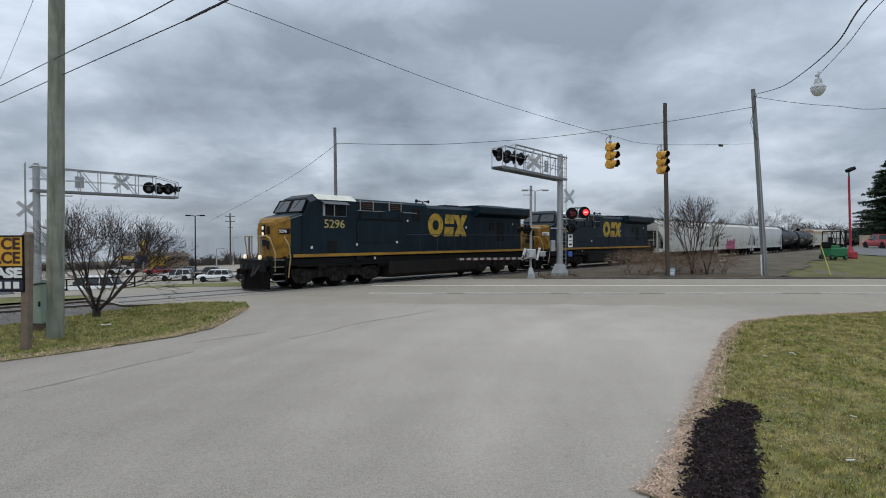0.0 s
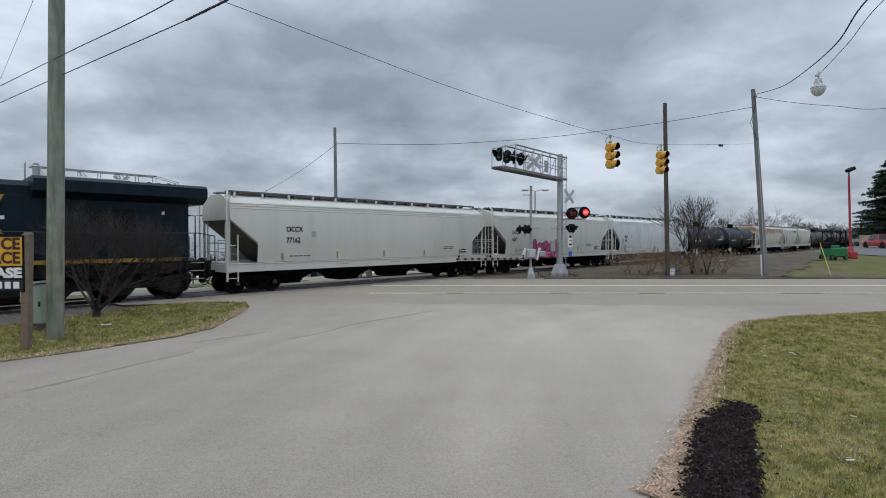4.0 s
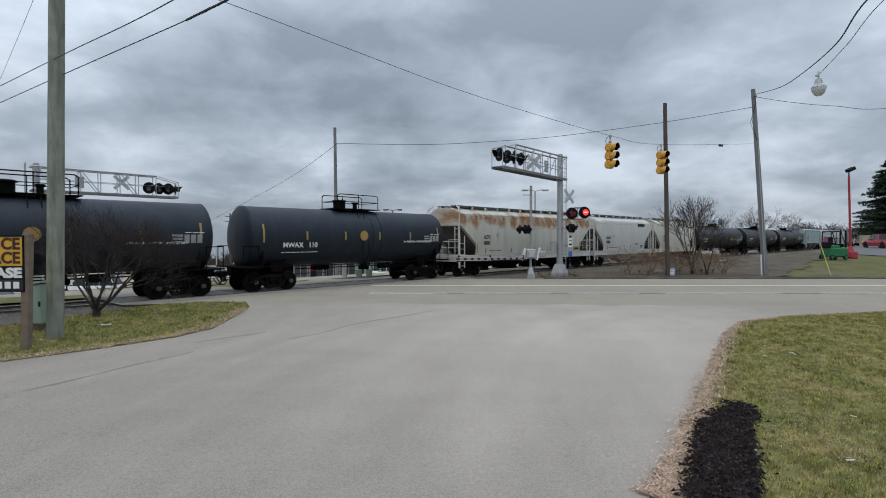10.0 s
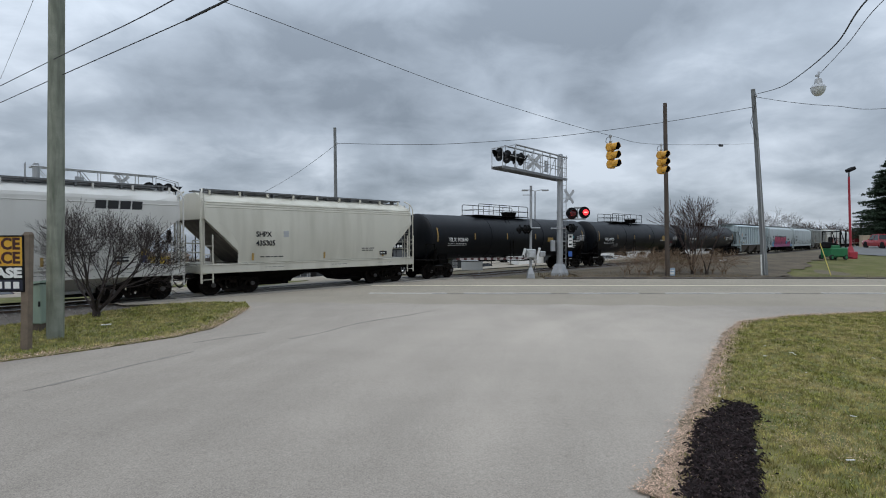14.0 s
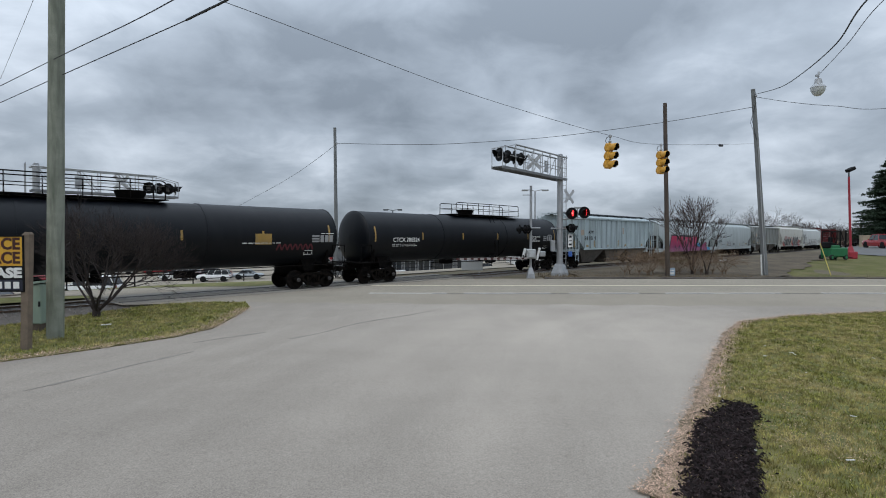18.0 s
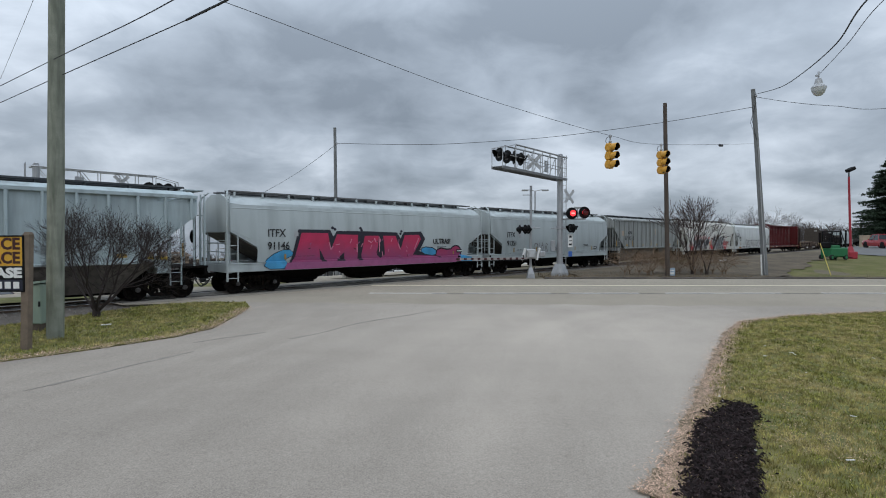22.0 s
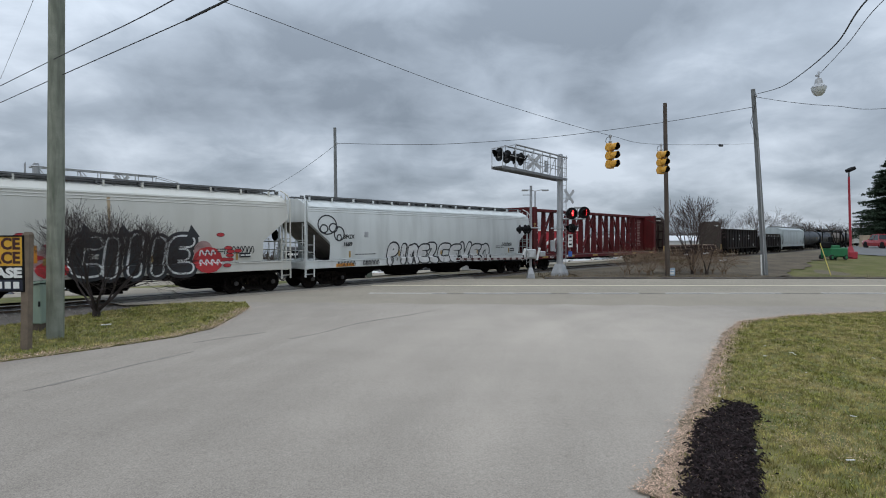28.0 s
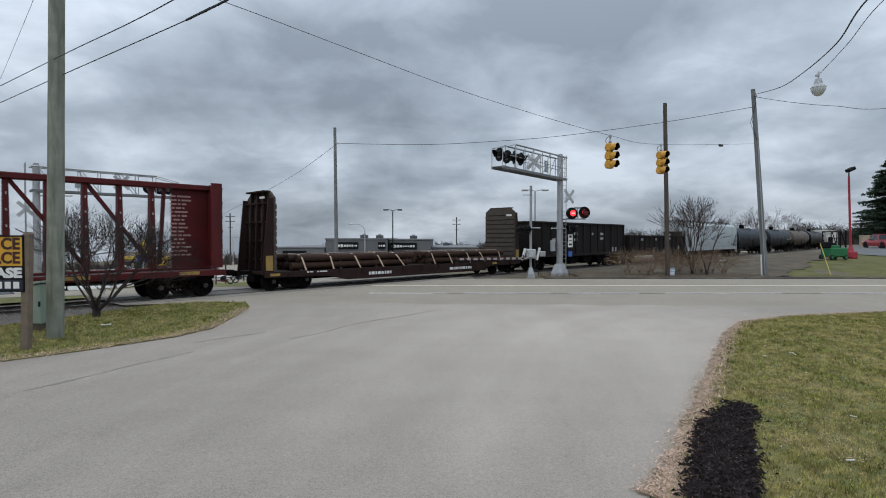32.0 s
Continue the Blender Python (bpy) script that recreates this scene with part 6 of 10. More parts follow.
def bubble_word(car, x, z, w, h, forms, r, fill, edge, d=0.06, rim=None, tilt=0.08, drop=(0, 0), level=0):
    """A sprayed word-like row of thick forms: a rim, an outline and a fill, each over the last."""
    lw = w / len(forms)
    for i, f in enumerate(forms):
        hh = h * (1.0 - 0.08 * (i % 2))
        over = 0.003 * (i % 2) + 0.002 * level
        for ln in FORMS[f]:
            pts = [(x + i * lw + lw * (0.12 + 0.76 * px) + tilt * pz * lw, z + r + (hh - 2 * r) * pz) for px, pz in ln]
            if rim:
                decal(car, ribbon(pts, r + d + rim[1]), rim[0], skin_bowed, lift=0.003 + 0.0004 * (i % 4))
            decal(car, ribbon([(px + drop[0], pz + drop[1]) for px, pz in pts], r + d), edge, skin_bowed, lift=0.006 + over)
            decal(car, ribbon(pts, r), fill, skin_bowed, lift=0.0075 + over)


def fade_paint(name, low, high, z0, z1):
    """Spray paint blown from one colour at the foot to another at the top."""
    m = M(name, high, 0.6, var=0.2, scale=2)
    nt = m.node_tree
    N, L = nt.nodes.new, nt.links.new
    bs = nt.nodes["Principled BSDF"]
    old = bs.inputs["Base Color"].links[0].from_socket
    tc, sep, rg, ns, add, mx = N("ShaderNodeTexCoord"), N("ShaderNodeSeparateXYZ"), N("ShaderNodeMapRange"), N("ShaderNodeTexNoise"), N("ShaderNodeMath"), N("ShaderNodeMix")
    L(tc.outputs["Object"], sep.inputs[0])
    L(tc.outputs["Object"], ns.inputs["Vector"])
    ns.inputs["Scale"].default_value = 1.6
    add.operation = "MULTIPLY_ADD"
    L(ns.outputs["Fac"], add.inputs[0])
    add.inputs[1].default_value = 0.8
    L(sep.outputs["Z"], add.inputs[2])
    rg.inputs[1].default_value, rg.inputs[2].default_value = z0 + 0.4, z1 + 0.4
    L(add.outputs[0], rg.inputs[0])
    mx.data_type = "RGBA"
    L(rg.outputs[0], mx.inputs[0])
    mx.inputs[6].default_value = (*low, 1)
    L(old, mx.inputs[7])
    L(mx.outputs[2], bs.inputs["Base Color"])
    return m


def art_pink(car, half):
    fade = fade_paint("spray_pink_fade", (0.56, 0.13, 0.25), (0.42, 0.07, 0.17), 1.2, 1.9)
    x0, z0 = -3.95, 1.06
    bubble_word(car, x0, z0, 3.85, 1.36, ("hook", "ring", "arch", "ring", "wave"), 0.165, fade, MAROON, 0.085, drop=(0.03, -0.03), tilt=0.12)
    spray(car, [(x0 + 0.2, 1.10), (x0 + 0.3, 1.34), (x0 + 1.6, 1.40), (x0 + 3.4, 1.38), (x0 + 3.75, 1.25), (x0 + 3.5, 1.06)], fade, MAROON, 0.05, level=-1)
    for x, z in ((-4.3, 1.6), (0.12, 1.6), (0.15, 1.35)):
        decal(car, ribbon([(x, z), (x + 0.12, z + 0.05)], 0.022), MAROON, skin_bowed)


def art_blue_tag(car, half):
    ink = M("spray_ultramarine", (0.03, 0.05, 0.2), 0.6)
    for x in (-7.5, -7.38, -7.26):
        decal(car, ribbon([(x, 2.1), (x + 0.04, 2.5)], 0.022), ink, skin_bowed)
    for ln in ([(-7.45, 1.3), (-7.5, 1.9), (-7.3, 2.2), (-7.05, 2.1), (-6.95, 1.5), (-7.2, 1.25)], [(-7.3, 1.45), (-7.25, 1.9), (-7.1, 1.85)], [(-7.0, 1.7), (-6.8, 1.5), (-6.7, 1.05), (-6.95, 0.98)], [(-6.95, 1.35), (-6.75, 1.4), (-6.6, 1.2)]):
        decal(car, ribbon(ln, 0.025), ink, skin_bowed)


def art_logo(car, half):
    # a heavy dark word-shape: four plain slanted blocks over a pale shadow, and a dark stripe under the eave
    b = Build()
    x = 2.75
    for k in range(4):
        b.prism([(x + k * 0.405, 3.44), (x + k * 0.405 + 0.36, 3.44), (x + k * 0.405 + 0.40, 3.95), (x + k * 0.405 + 0.05, 3.95)], -bowed(3.7) - 0.012, -bowed(3.7) + 0.06)
    part("maker_shape", b, INK, car)


def art_rust(car, half):
    """Ochre runs at the end corners and along the foot of the side."""
    ochre = M("ochre_run", (0.50, 0.33, 0.09), 0.75, var=0.35, scale=3)
    for x, z0, z1, w in ((-half + 1.62, 1.5, 2.3, 0.07), (half - 1.62, 1.45, 2.6, 0.11), (half - 1.8, 1.45, 2.0, 0.06), (-half + 3.2, 1.45, 1.75, 0.05), (1.8, 1.45, 1.9, 0.05), (3.6, 1.45, 1.8, 0.06)):
        spray(car, [(x - w, z0), (x + w, z0), (x + w * 0.8, (z0 + z1) / 2), (x + w * 0.3, z1), (x - w * 0.5, z1 - 0.1), (x - w * 0.9, (z0 + z1) / 2)], ochre, soft=1)


def art_big(car, half):
    navy = M("spray_navy", (0.012, 0.010, 0.022), 0.6, var=0.3)
    lilac = M("spray_lilac", (0.29, 0.075, 0.19), 0.6, var=0.25, scale=2)
    fade = fade_paint("spray_crimson_fade", (0.26, 0.05, 0.14), (0.46, 0.022, 0.085), 1.45, 2.35)
    forms = [[(-5.81, 1.14), (-5.32, 1.54), (-4.97, 2.79), (-3.47, 2.78), (-3.3, 1.93), (-2.93, 2.72), (-1.62, 2.7), (-1.59, 1.29), (-2.41, 1.2), (-2.46, 1.81), (-3.16, 1.17), (-3.47, 1.24), (-3.97, 2.02), (-3.84, 1.32), (-4.08, 1.1)],
             [(-1.26, 1.21), (-1.36, 1.66), (-1.17, 2.65), (-0.23, 2.66), (-0.3, 1.63), (-0.05, 1.43), (0.26, 1.62), (0.09, 2.66), (0.99, 2.66), (1.37, 1.86), (1.56, 1.1)],
             [(1.21, 1.39), (1.67, 2.69), (2.79, 2.73), (2.95, 2.48), (2.38, 1.56), (6.49, 1.32), (7.0, 1.06), (1.14, 1.06)]]
    # heavy dark block shadow behind the forms
    spray(car, [(-6.0, 1.06), (-5.5, 1.5), (-5.15, 2.95), (-3.35, 2.95), (-3.15, 2.6), (-2.95, 2.9), (-1.2, 2.9), (1.1, 2.85), (1.35, 2.5), (1.6, 2.88), (2.95, 2.92), (3.3, 2.5), (2.85, 1.75), (4.3, 1.5), (6.5, 1.5), (7.2, 1.04)], navy, level=-1)
    for f in forms:
        spray(car, f, fade, level=0)
    spray(car, [(-5.9, 1.03), (-5.75, 1.36), (6.4, 1.34), (7.05, 1.03)], lilac, level=1)
    spray(car, [(-7.0, 1.1), (-6.6, 1.7), (-5.7, 2.05), (-5.3, 1.75), (-5.9, 1.5), (-5.5, 1.1)], SKYBLUE, navy, 0.03, -1, 1)
    spray(car, [(3.1, 2.0), (4.2, 1.9), (4.3, 1.45), (3.0, 1.65)], SKYBLUE, navy, 0.06, 0, 1)
    spray(car, [(4.25, 1.34), (4.4, 1.92), (5.5, 1.75), (5.8, 2.02), (6.3, 1.98), (6.5, 1.62), (6.4, 1.32)], fade, navy, 0.09, 2, 1)
    spray(car, [(6.4, 1.04), (6.4, 1.5), (7.5, 1.3), (7.5, 1.04)], SKYBLUE, level=2)
    for x, z in ((-3.2, 3.05), (-3.05, 2.98), (-1.45, 3.06), (-1.38, 2.95), (1.42, 2.92), (1.35, 2.78)):
        spray(car, oval(x, z, 0.09, 0.08, 7), navy, level=1)
    # highlights and chips of paler colour inside the forms
    rnd = random.Random(3)
    pale = M("spray_rose", (0.60, 0.20, 0.30), 0.6, var=0.2)
    for k in range(34):
        x, z, a, l = rnd.uniform(-5.2, 3.0), rnd.uniform(1.45, 2.4), rnd.uniform(0, 3.1), rnd.uniform(0.06, 0.22)
        decal(car, ribbon([(x, z), (x + l * math.cos(a), z + l * math.sin(a))], rnd.uniform(0.015, 0.035)), rnd.choice((pale, pale, MAROON, lilac)), skin_bowed, lift=0.016)
    for ln in ([(-3.4, 2.3), (-3.3, 1.98)], [(1.2, 2.2), (1.36, 1.9)], [(2.75, 2.5), (2.45, 1.9)], [(-1.68, 2.2), (-1.64, 1.8)], [(-0.2, 2.6), (-0.15, 1.8)]):
        decal(car, ribbon(ln, 0.03), pale, skin_bowed, lift=0.018)
    text_on(car, "ULTRAS!", 3.95, 2.2, 0.40, y=-1.622, bold=0.015)


def art_red_tag(car, half):
    ink = M("spray_brown", (0.10, 0.05, 0.055), 0.7)
    for ln in ([(-2.75, 1.6), (-3.15, 1.75), (-3.1, 2.1), (-2.7, 2.15), (-2.65, 1.75), (-2.9, 1.75), (-2.9, 1.95)], [(-2.5, 2.15), (-2.45, 1.6), (-2.3, 1.9), (-2.2, 1.6), (-2.05, 2.2)], [(-2.15, 1.95), (-1.75, 2.05), (-1.95, 1.6)], [(-1.6, 1.6), (-1.55, 2.15), (-1.3, 2.05), (-1.55, 1.85), (-1.25, 1.55)], [(-3.3, 1.55), (-1.2, 1.52)]):
        decal(car, ribbon(ln, 0.022), ink, skin_bowed)
    part("paint_stencil", Build().box((-0.1, -1.6, 1.72), (0.7, 0.012, 0.28)), M("stencil_grey", (0.25, 0.26, 0.26), 0.7), car)
    bars(car, -0.4, 1.78, 2, 0.55, y=-1.61, seed=91)


def art_dark(car, half):
    haze = M("spray_red_haze", (0.42, 0.27, 0.255), 0.7, var=0.4, scale=1.5)
    for x, z, rx, rz in ((-6.9, 1.5, 0.7, 0.5), (-5.0, 2.5, 1.2, 0.35), (-2.6, 2.5, 1.0, 0.25), (0.1, 1.6, 0.5, 0.5), (5.4, 1.9, 0.4, 0.45)):
        spray(car, oval(x, z, rx, rz, 14), haze, level=-1)
    for x, z, rx, rz in ((-6.7, 1.3, 0.5, 0.28), (0.2, 1.35, 0.5, 0.3), (5.6, 1.55, 0.62, 0.55)):
        spray(car, oval(x, z, rx, rz, 12), SPRAYR, level=0)
    rim = M("spray_grey_rim", (0.5, 0.5, 0.5), 0.7, var=0.2)
    bubble_word(car, -6.4, 1.14, 5.7, 1.36, ("zed", "comb", "arch", "flag"), 0.19, SPRAYK, rim, 0.05, (SPRAYK, 0.05))
    bubble_word(car, 0.75, 1.02, 4.1, 1.55, ("bend", "bar", "bar", "bar", "comb"), 0.19, SPRAYK, SPRAYW, 0.075, (SPRAYK, 0.13))
    for x in (0.95, 2.2, 4.7):
        spray(car, [(x, 2.45), (x + 0.55, 2.5), (x + 0.2, 3.0), (x + 0.12, 2.75)], SPRAYK, level=-1)
    for z, n in ((1.75, 3), (1.35, 4)):
        for k in range(n):
            decal(car, ribbon([(5.25 + 0.24 * k, z), (5.3 + 0.24 * k, z + 0.26), (5.42 + 0.24 * k, z + 0.05)], 0.03), SPRAYW, skin_bowed, lift=0.016)
    rnd = random.Random(36)
    for k in range(22):
        x, z = rnd.choice((rnd.uniform(5.9, 7.2), rnd.uniform(-1.0, 0.6))), rnd.uniform(1.1, 2.6)
        spray(car, oval(x, z, 0.17, 0.07, 8), SPRAYR, MAROON, 0.02, level=1)
    spray(car, [(-0.45, 1.6), (-0.42, 2.2), (-0.22, 2.2), (-0.2, 1.6)], M("spray_orange", (0.62, 0.25, 0.03), 0.7, var=0.2), level=2)
    x = 6.3
    for k in range(8):
        decal(car, ribbon([(x, 1.8 + 0.06 * (k % 3)), (x + 0.05, 2.15), (x + 0.16, 1.95), (x + 0.1, 1.8)], 0.02), INK, skin_bowed)
        x += 0.17
    for x, l in ((-7.4, 0.8), (-5.2, 0.9), (-2.9, 1.0), (1.9, 1.4)):
        spray(car, [(x, 4.0), (x + 0.12, 4.0), (x + 0.08, 4.0 - l), (x + 0.03, 4.0 - l)], M("rust_run", (0.42, 0.32, 0.2), 0.7, var=0.25), level=0)


def art_white(car, half):
    chalk = M("spray_chalk", (0.56, 0.565, 0.56), 0.75, var=0.2, scale=3)
    bubble_word(car, -4.3, 1.04, 3.9, 1.24, ("flag", "bar", "arch", "comb", "zed"), 0.16, chalk, SPRAYK, 0.085, drop=(0.02, 0.01))
    bubble_word(car, -0.3, 1.0, 4.9, 1.25, ("bend", "comb", "fork", "comb", "arch"), 0.165, chalk, SPRAYK, 0.085, drop=(0.02, 0.01))
    # drips of white over the foot of both words
    rnd = random.Random(50)
    for k in range(24):
        x, z, l = rnd.uniform(-4.2, 4.6), rnd.uniform(1.2, 1.6), rnd.uniform(0.1, 0.3)
        decal(car, ribbon([(x, z), (x + rnd.uniform(-0.05, 0.05), z - l)], 0.025), rnd.choice((chalk, SPRAYK)), skin_bowed, lift=0.015)
    # the figure-like outline drawing becomes plain rings
    for cx, cz, rx, rz in ((-8.2, 3.2, 0.55, 0.48), (-8.4, 3.0, 0.22, 0.2), (-7.85, 3.05, 0.24, 0.22), (-7.5, 2.75, 0.3, 0.36), (-7.5, 2.55, 0.13, 0.16)):
        ring = [(cx + rx * math.cos(a * math.pi / 9), cz + rz * math.sin(a * math.pi / 9)) for a in range(19)]
        decal(car, ribbon(ring, 0.035), SPRAYK, skin_bowed, lift=0.010)
    spray(car, [(-7.7, 1.06), (-7.7, 1.22), (-6.6, 1.22), (-6.6, 1.06)], M("spray_orange", (0.45, 0.2, 0.05), 0.7, var=0.2))
    for x0, z0, n in ((-7.6, 1.08, 6), (-6.0, 1.1, 6), (6.0, 1.98, 6)):
        for k in range(n):
            x = x0 + 0.19 * k
            decal(car, ribbon([(x, z0), (x + 0.03, z0 + 0.28), (x + 0.14, z0 + 0.12), (x + 0.1, z0)], 0.022), INK, skin_bowed, lift=0.014)


def shell_sheet(car, ys, x, z, w, h, mat, name, label=""):
    """A thin painted panel bent to the shell."""
    b = Build()
    rows = [z - h / 2 + h * k / 4 for k in range(5)]
    b.loft([[(x - w / 2, ys(q) + 0.006, q), (x + w / 2, ys(q) + 0.006, q), (x + w / 2, ys(q) - 0.002, q), (x - w / 2, ys(q) - 0.002, q)] for q in rows])
    return part(name, b, mat, car, label)


def data_panel(car, ys, x, z):
    """White ruled table of small print: a frame and its cells."""
    ink = M("ink_grey", (0.3, 0.3, 0.3), 0.7)
    for i, (w, n) in enumerate(((0.42, 3), (0.2, 1), (0.2, 1), (0.2, 1))):
        for k in range(n):
            zz = z - 0.2 + 0.4 * (k + 0.5) / n
            hh = 0.4 / n - 0.05
            q0, q1 = zz - hh / 2, zz + hh / 2
            part("data_cell", Build().loft([[(x - w / 2, ys(q), q), (x + w / 2, ys(q), q), (x + w / 2, ys(q) - 0.003, q), (x - w / 2, ys(q) - 0.003, q)] for q in (q0, (q0 + q1) / 2, q1)]), ink, car)
        x += w / 2 + 0.16
    bars(car, x - 0.85, z + 0.26, 1, 0.7, 0.1, INK_W, y=ys(z + 0.26) - 0.004, h=0.03, seed=5)


def end_placard(car, th, ys, axis):
    part("placard", Build().box((th - 0.35, ys(axis - 1.12) - 0.03, axis - 1.12), (0.26, 0.012, 0.26), m=Matrix.Rotation(radians(45), 4, "Y")), M("placard_pale", (0.55, 0.42, 0.40), 0.6, var=0.1), car, "pale diamond placard")
    part("placard_centre", Build().box((th - 0.35, ys(axis - 1.12) - 0.038, axis - 1.12), (0.15, 0.012, 0.15), m=Matrix.Rotation(radians(45), 4, "Y")), M("placard_red", (0.45, 0.03, 0.03), 0.6, var=0.1), car)
    b = Build()
    for dx, w in ((0.0, 0.03), (0.45, 0.03), (0.2, 0.02)):
        b.box((th - 2.1 + dx, ys(axis - 0.78) - 0.004, axis - 0.78), (w, 0.008, 0.2))
    for dz in (-0.1, 0.1):
        b.box((th - 1.875, ys(axis - 0.78 + dz) - 0.004, axis - 0.78 + dz), (0.45, 0.008, 0.025))
    part("test_stencil", b, INK_W, car)


def tank_patches(car, th, ys, axis):
    shell_sheet(car, ys, th - 5.7, axis - 0.18, 0.75, 0.32, REFLECT, "placard_panel", "yellow rectangular panel")
    shell_sheet(car, ys, th - 2.65, axis + 0.02, 0.95, 0.22, M("teal_paint", (0.03, 0.16, 0.19), 0.6, var=0.2), "teal_panel", "dull teal painted panel")
    data_panel(car, ys, th - 1.55, axis - 0.1)
    for i, ln in enumerate(("LIQUEFIED PETROLEUM GAS", "NON-ODORIZED")):
        z = axis - 0.36 - 0.17 * i
        text_on(car, ln, th - 2.95, z, 0.14, INK_W, y=ys(z) - 0.006, bold=0.002)
    end_placard(car, th, ys, axis)


def tank_tag(car, th, ys, axis):
    shell_sheet(car, ys, th - 4.3, axis - 0.12, 0.8, 0.5, REFLECT, "placard_panel", "yellow rectangular panel with worn print")
    data_panel(car, ys, th - 1.55, axis - 0.1)
    end_placard(car, th, ys, axis)
    skin = lambda z: -ys(z) - 0.008
    maroon = M("spray_dull_maroon", (0.10, 0.012, 0.02), 0.7, var=0.3)
    for k in range(7):
        decal(car, ribbon([(th - 3.6 + 0.28 * k, axis - 0.62), (th - 3.5 + 0.28 * k, axis - 0.3), (th - 3.36 + 0.28 * k, axis - 0.6)], 0.04), maroon, skin)
    grey = M("spray_dim", (0.25, 0.25, 0.25), 0.7)
    for k in range(5):
        x = -th + 3.4 + 0.24 * k
        decal(car, ribbon([(x, axis - 0.95), (x + 0.12, axis - 0.62 + 0.05 * k), (x + 0.22, axis - 0.9)], 0.02), grey, skin)


def tank_gas(car, th, ys, axis):
    data_panel(car, ys, th - 2.1, axis - 0.1)
    end_placard(car, th, ys, axis)


locomotive(-12.2, 10.1, "5296", CREAM, "dark blue road locomotive with a weathered yellow nose and lit headlights")
locomotive(10.1, 32.4, "5304", M("roof_white", (0.72, 0.73, 0.72), 0.6, var=0.08), "dark blue trailing locomotive with a yellow nose and white cab roof", lit=False)
hopper(32.1, 50.45, PALE_A, "pale grey covered hopper car, clean sides", marks=("OCCX", "77162"), mark=(3.2, 2.84, 2.32, 0.34, 0.88), seed=2)
hopper(50.45, 67.9, PALE_A, "pale grey covered hopper car with pink sprayed lettering", marks=("OCCX", "6377"), mark=(2.5, 2.84, 2.32, 0.34, 0.88), art=art_pink, seed=3)
hopper(67.9, 87.3, PALE_B, "cool grey covered hopper car with a blue sprayed tag", marks=("BFGX", "1879"), mark=(2.7, 2.58, 2.2, 0.28, 0.95), art=art_blue_tag, seed=4)
tank_car(87.45, 101.95, TANK_GREY, "dark slate tank car with a yellow dot", marks="MWAX   128", platform=(0.2, 1.35), dot=True, seed=5, lines=("MAGNESIUM HYDROXIDE SLURRY",))
tank_car(101.75, 116.1, TANK_GREY, "dark slate tank car with a yellow dot and worn print", marks="MWAX   110", platform=(0.2, 1.35), dot=True, seed=6, lines=("MAGNESIUM HYDROXIDE SLURRY",))
hopper(116.05, 133.45, RUSTED, "grey covered hopper car with rust running down from the roof", marks=("ACFX", "58251"), mark=(2.75, 2.50, 2.1, 0.32, 0.85), edge=EDGE_CURVED, art=art_rust, seed=7, trim=PALE_A)
hopper(133.55, 146.1, PALE_E, "short pale grey covered hopper car with a dark word-shape", bays=2, marks=("GACX", "53383"), mark=(2.37, 2.46, 2.08, 0.33, 0.95), art=art_logo, strips=4, beads=1, seed=8, slope=2.1, edge=EDGE_CURVED, bay_mat=PALE_E)
hopper(146.0, 158.85, PALE_C, "short cream grey covered hopper car", bays=2, marks=("SHPX", "435305"), mark=(2.8, 2.60, 2.19, 0.33, 0.95), strips=3, seed=9, slope=2.0, edge=EDGE_CURVED)
tank_car(159.1, 179.55, TANK_BLACK, "long glossy black tank car with a roof walkway", marks="TILX 302640", platform=(-1.2, 2.9), big=1.5, seed=10, extras=tank_patches)
tank_car(179.45, 200.3, TANK_BLACK, "long black tank car with white print and a sprayed tag", marks="TILX 304935", platform=(-1.85, 3.25), big=2.15, seed=11, extras=tank_tag)
tank_car(200.25, 221.15, TANK_BLACK, "long black tank car with a dished dome housing", marks="CTCX 780324", platform=(1.7, 3.4), big=-1.7, seed=12, strips=6, mark_x=-7.7, extras=tank_gas, lines=("NON-ODORIZED", "LIQUIFIED", "PETROLEUM GAS"))
ribbed_hopper(221.1, 239.0, RIB_BLUE, "blue-grey ribbed covered hopper car with dirty posts", marks=("ATW", "88089"))
hopper(239.1, 257.05, PALE_D, "pale covered hopper car with big crimson sprayed lettering", bays=3, end_z=2.8, marks=("ITFX", "91146"), mark=(2.25, 2.60, 2.0, 0.5, 0.9), art=art_big, beads=1, strips=2, seed=14, slope=2.5, edge=EDGE_LOW)
hopper(257.05, 274.6, PALE_D, "pale blue-grey covered hopper car with a small tag", bays=3, end_z=2.8, marks=("ITFX", "91351"), mark=(2.3, 2.60, 2.0, 0.5, 0.9), art=art_red_tag, beads=1, seed=15, slope=2.5, edge=EDGE_LOW)
ribbed_hopper(274.65, 292.2, RIB_GREY, "grimy grey ribbed covered hopper car", marks=("ATW", "87950"))
hopper(292.2, 311.95, PALE_A, "pale covered hopper car with black and red graffiti", art=art_dark, seed=17).scale = (1, 1, 1.03)
hopper(311.95, 331.6, PALE_B, "pale grey covered hopper car with white outlined graffiti", marks=("BFGX", "1669"), mark=(2.57, 2.5, 2.12, 0.3, 0.95), art=art_white, seed=18)
centrebeam(331.0, 355.3)
bulkhead_flat(355.55, 376.9)
open_car(376.9, 393.1, 3.75, "black ribbed open-top hopper car")
open_car(393.1, 408.5, 2.75, "low black ribbed gondola car", "gondola_car", bays=False)
hopper(408.5, 428.5, PALE_D, "pale green-grey covered hopper car", seed=22)
tank_car(428.5, 446.5, TANK_GREY, "dark grey tank car at the rear", seed=23, marks=None, platform=(-0.5, 1.6))
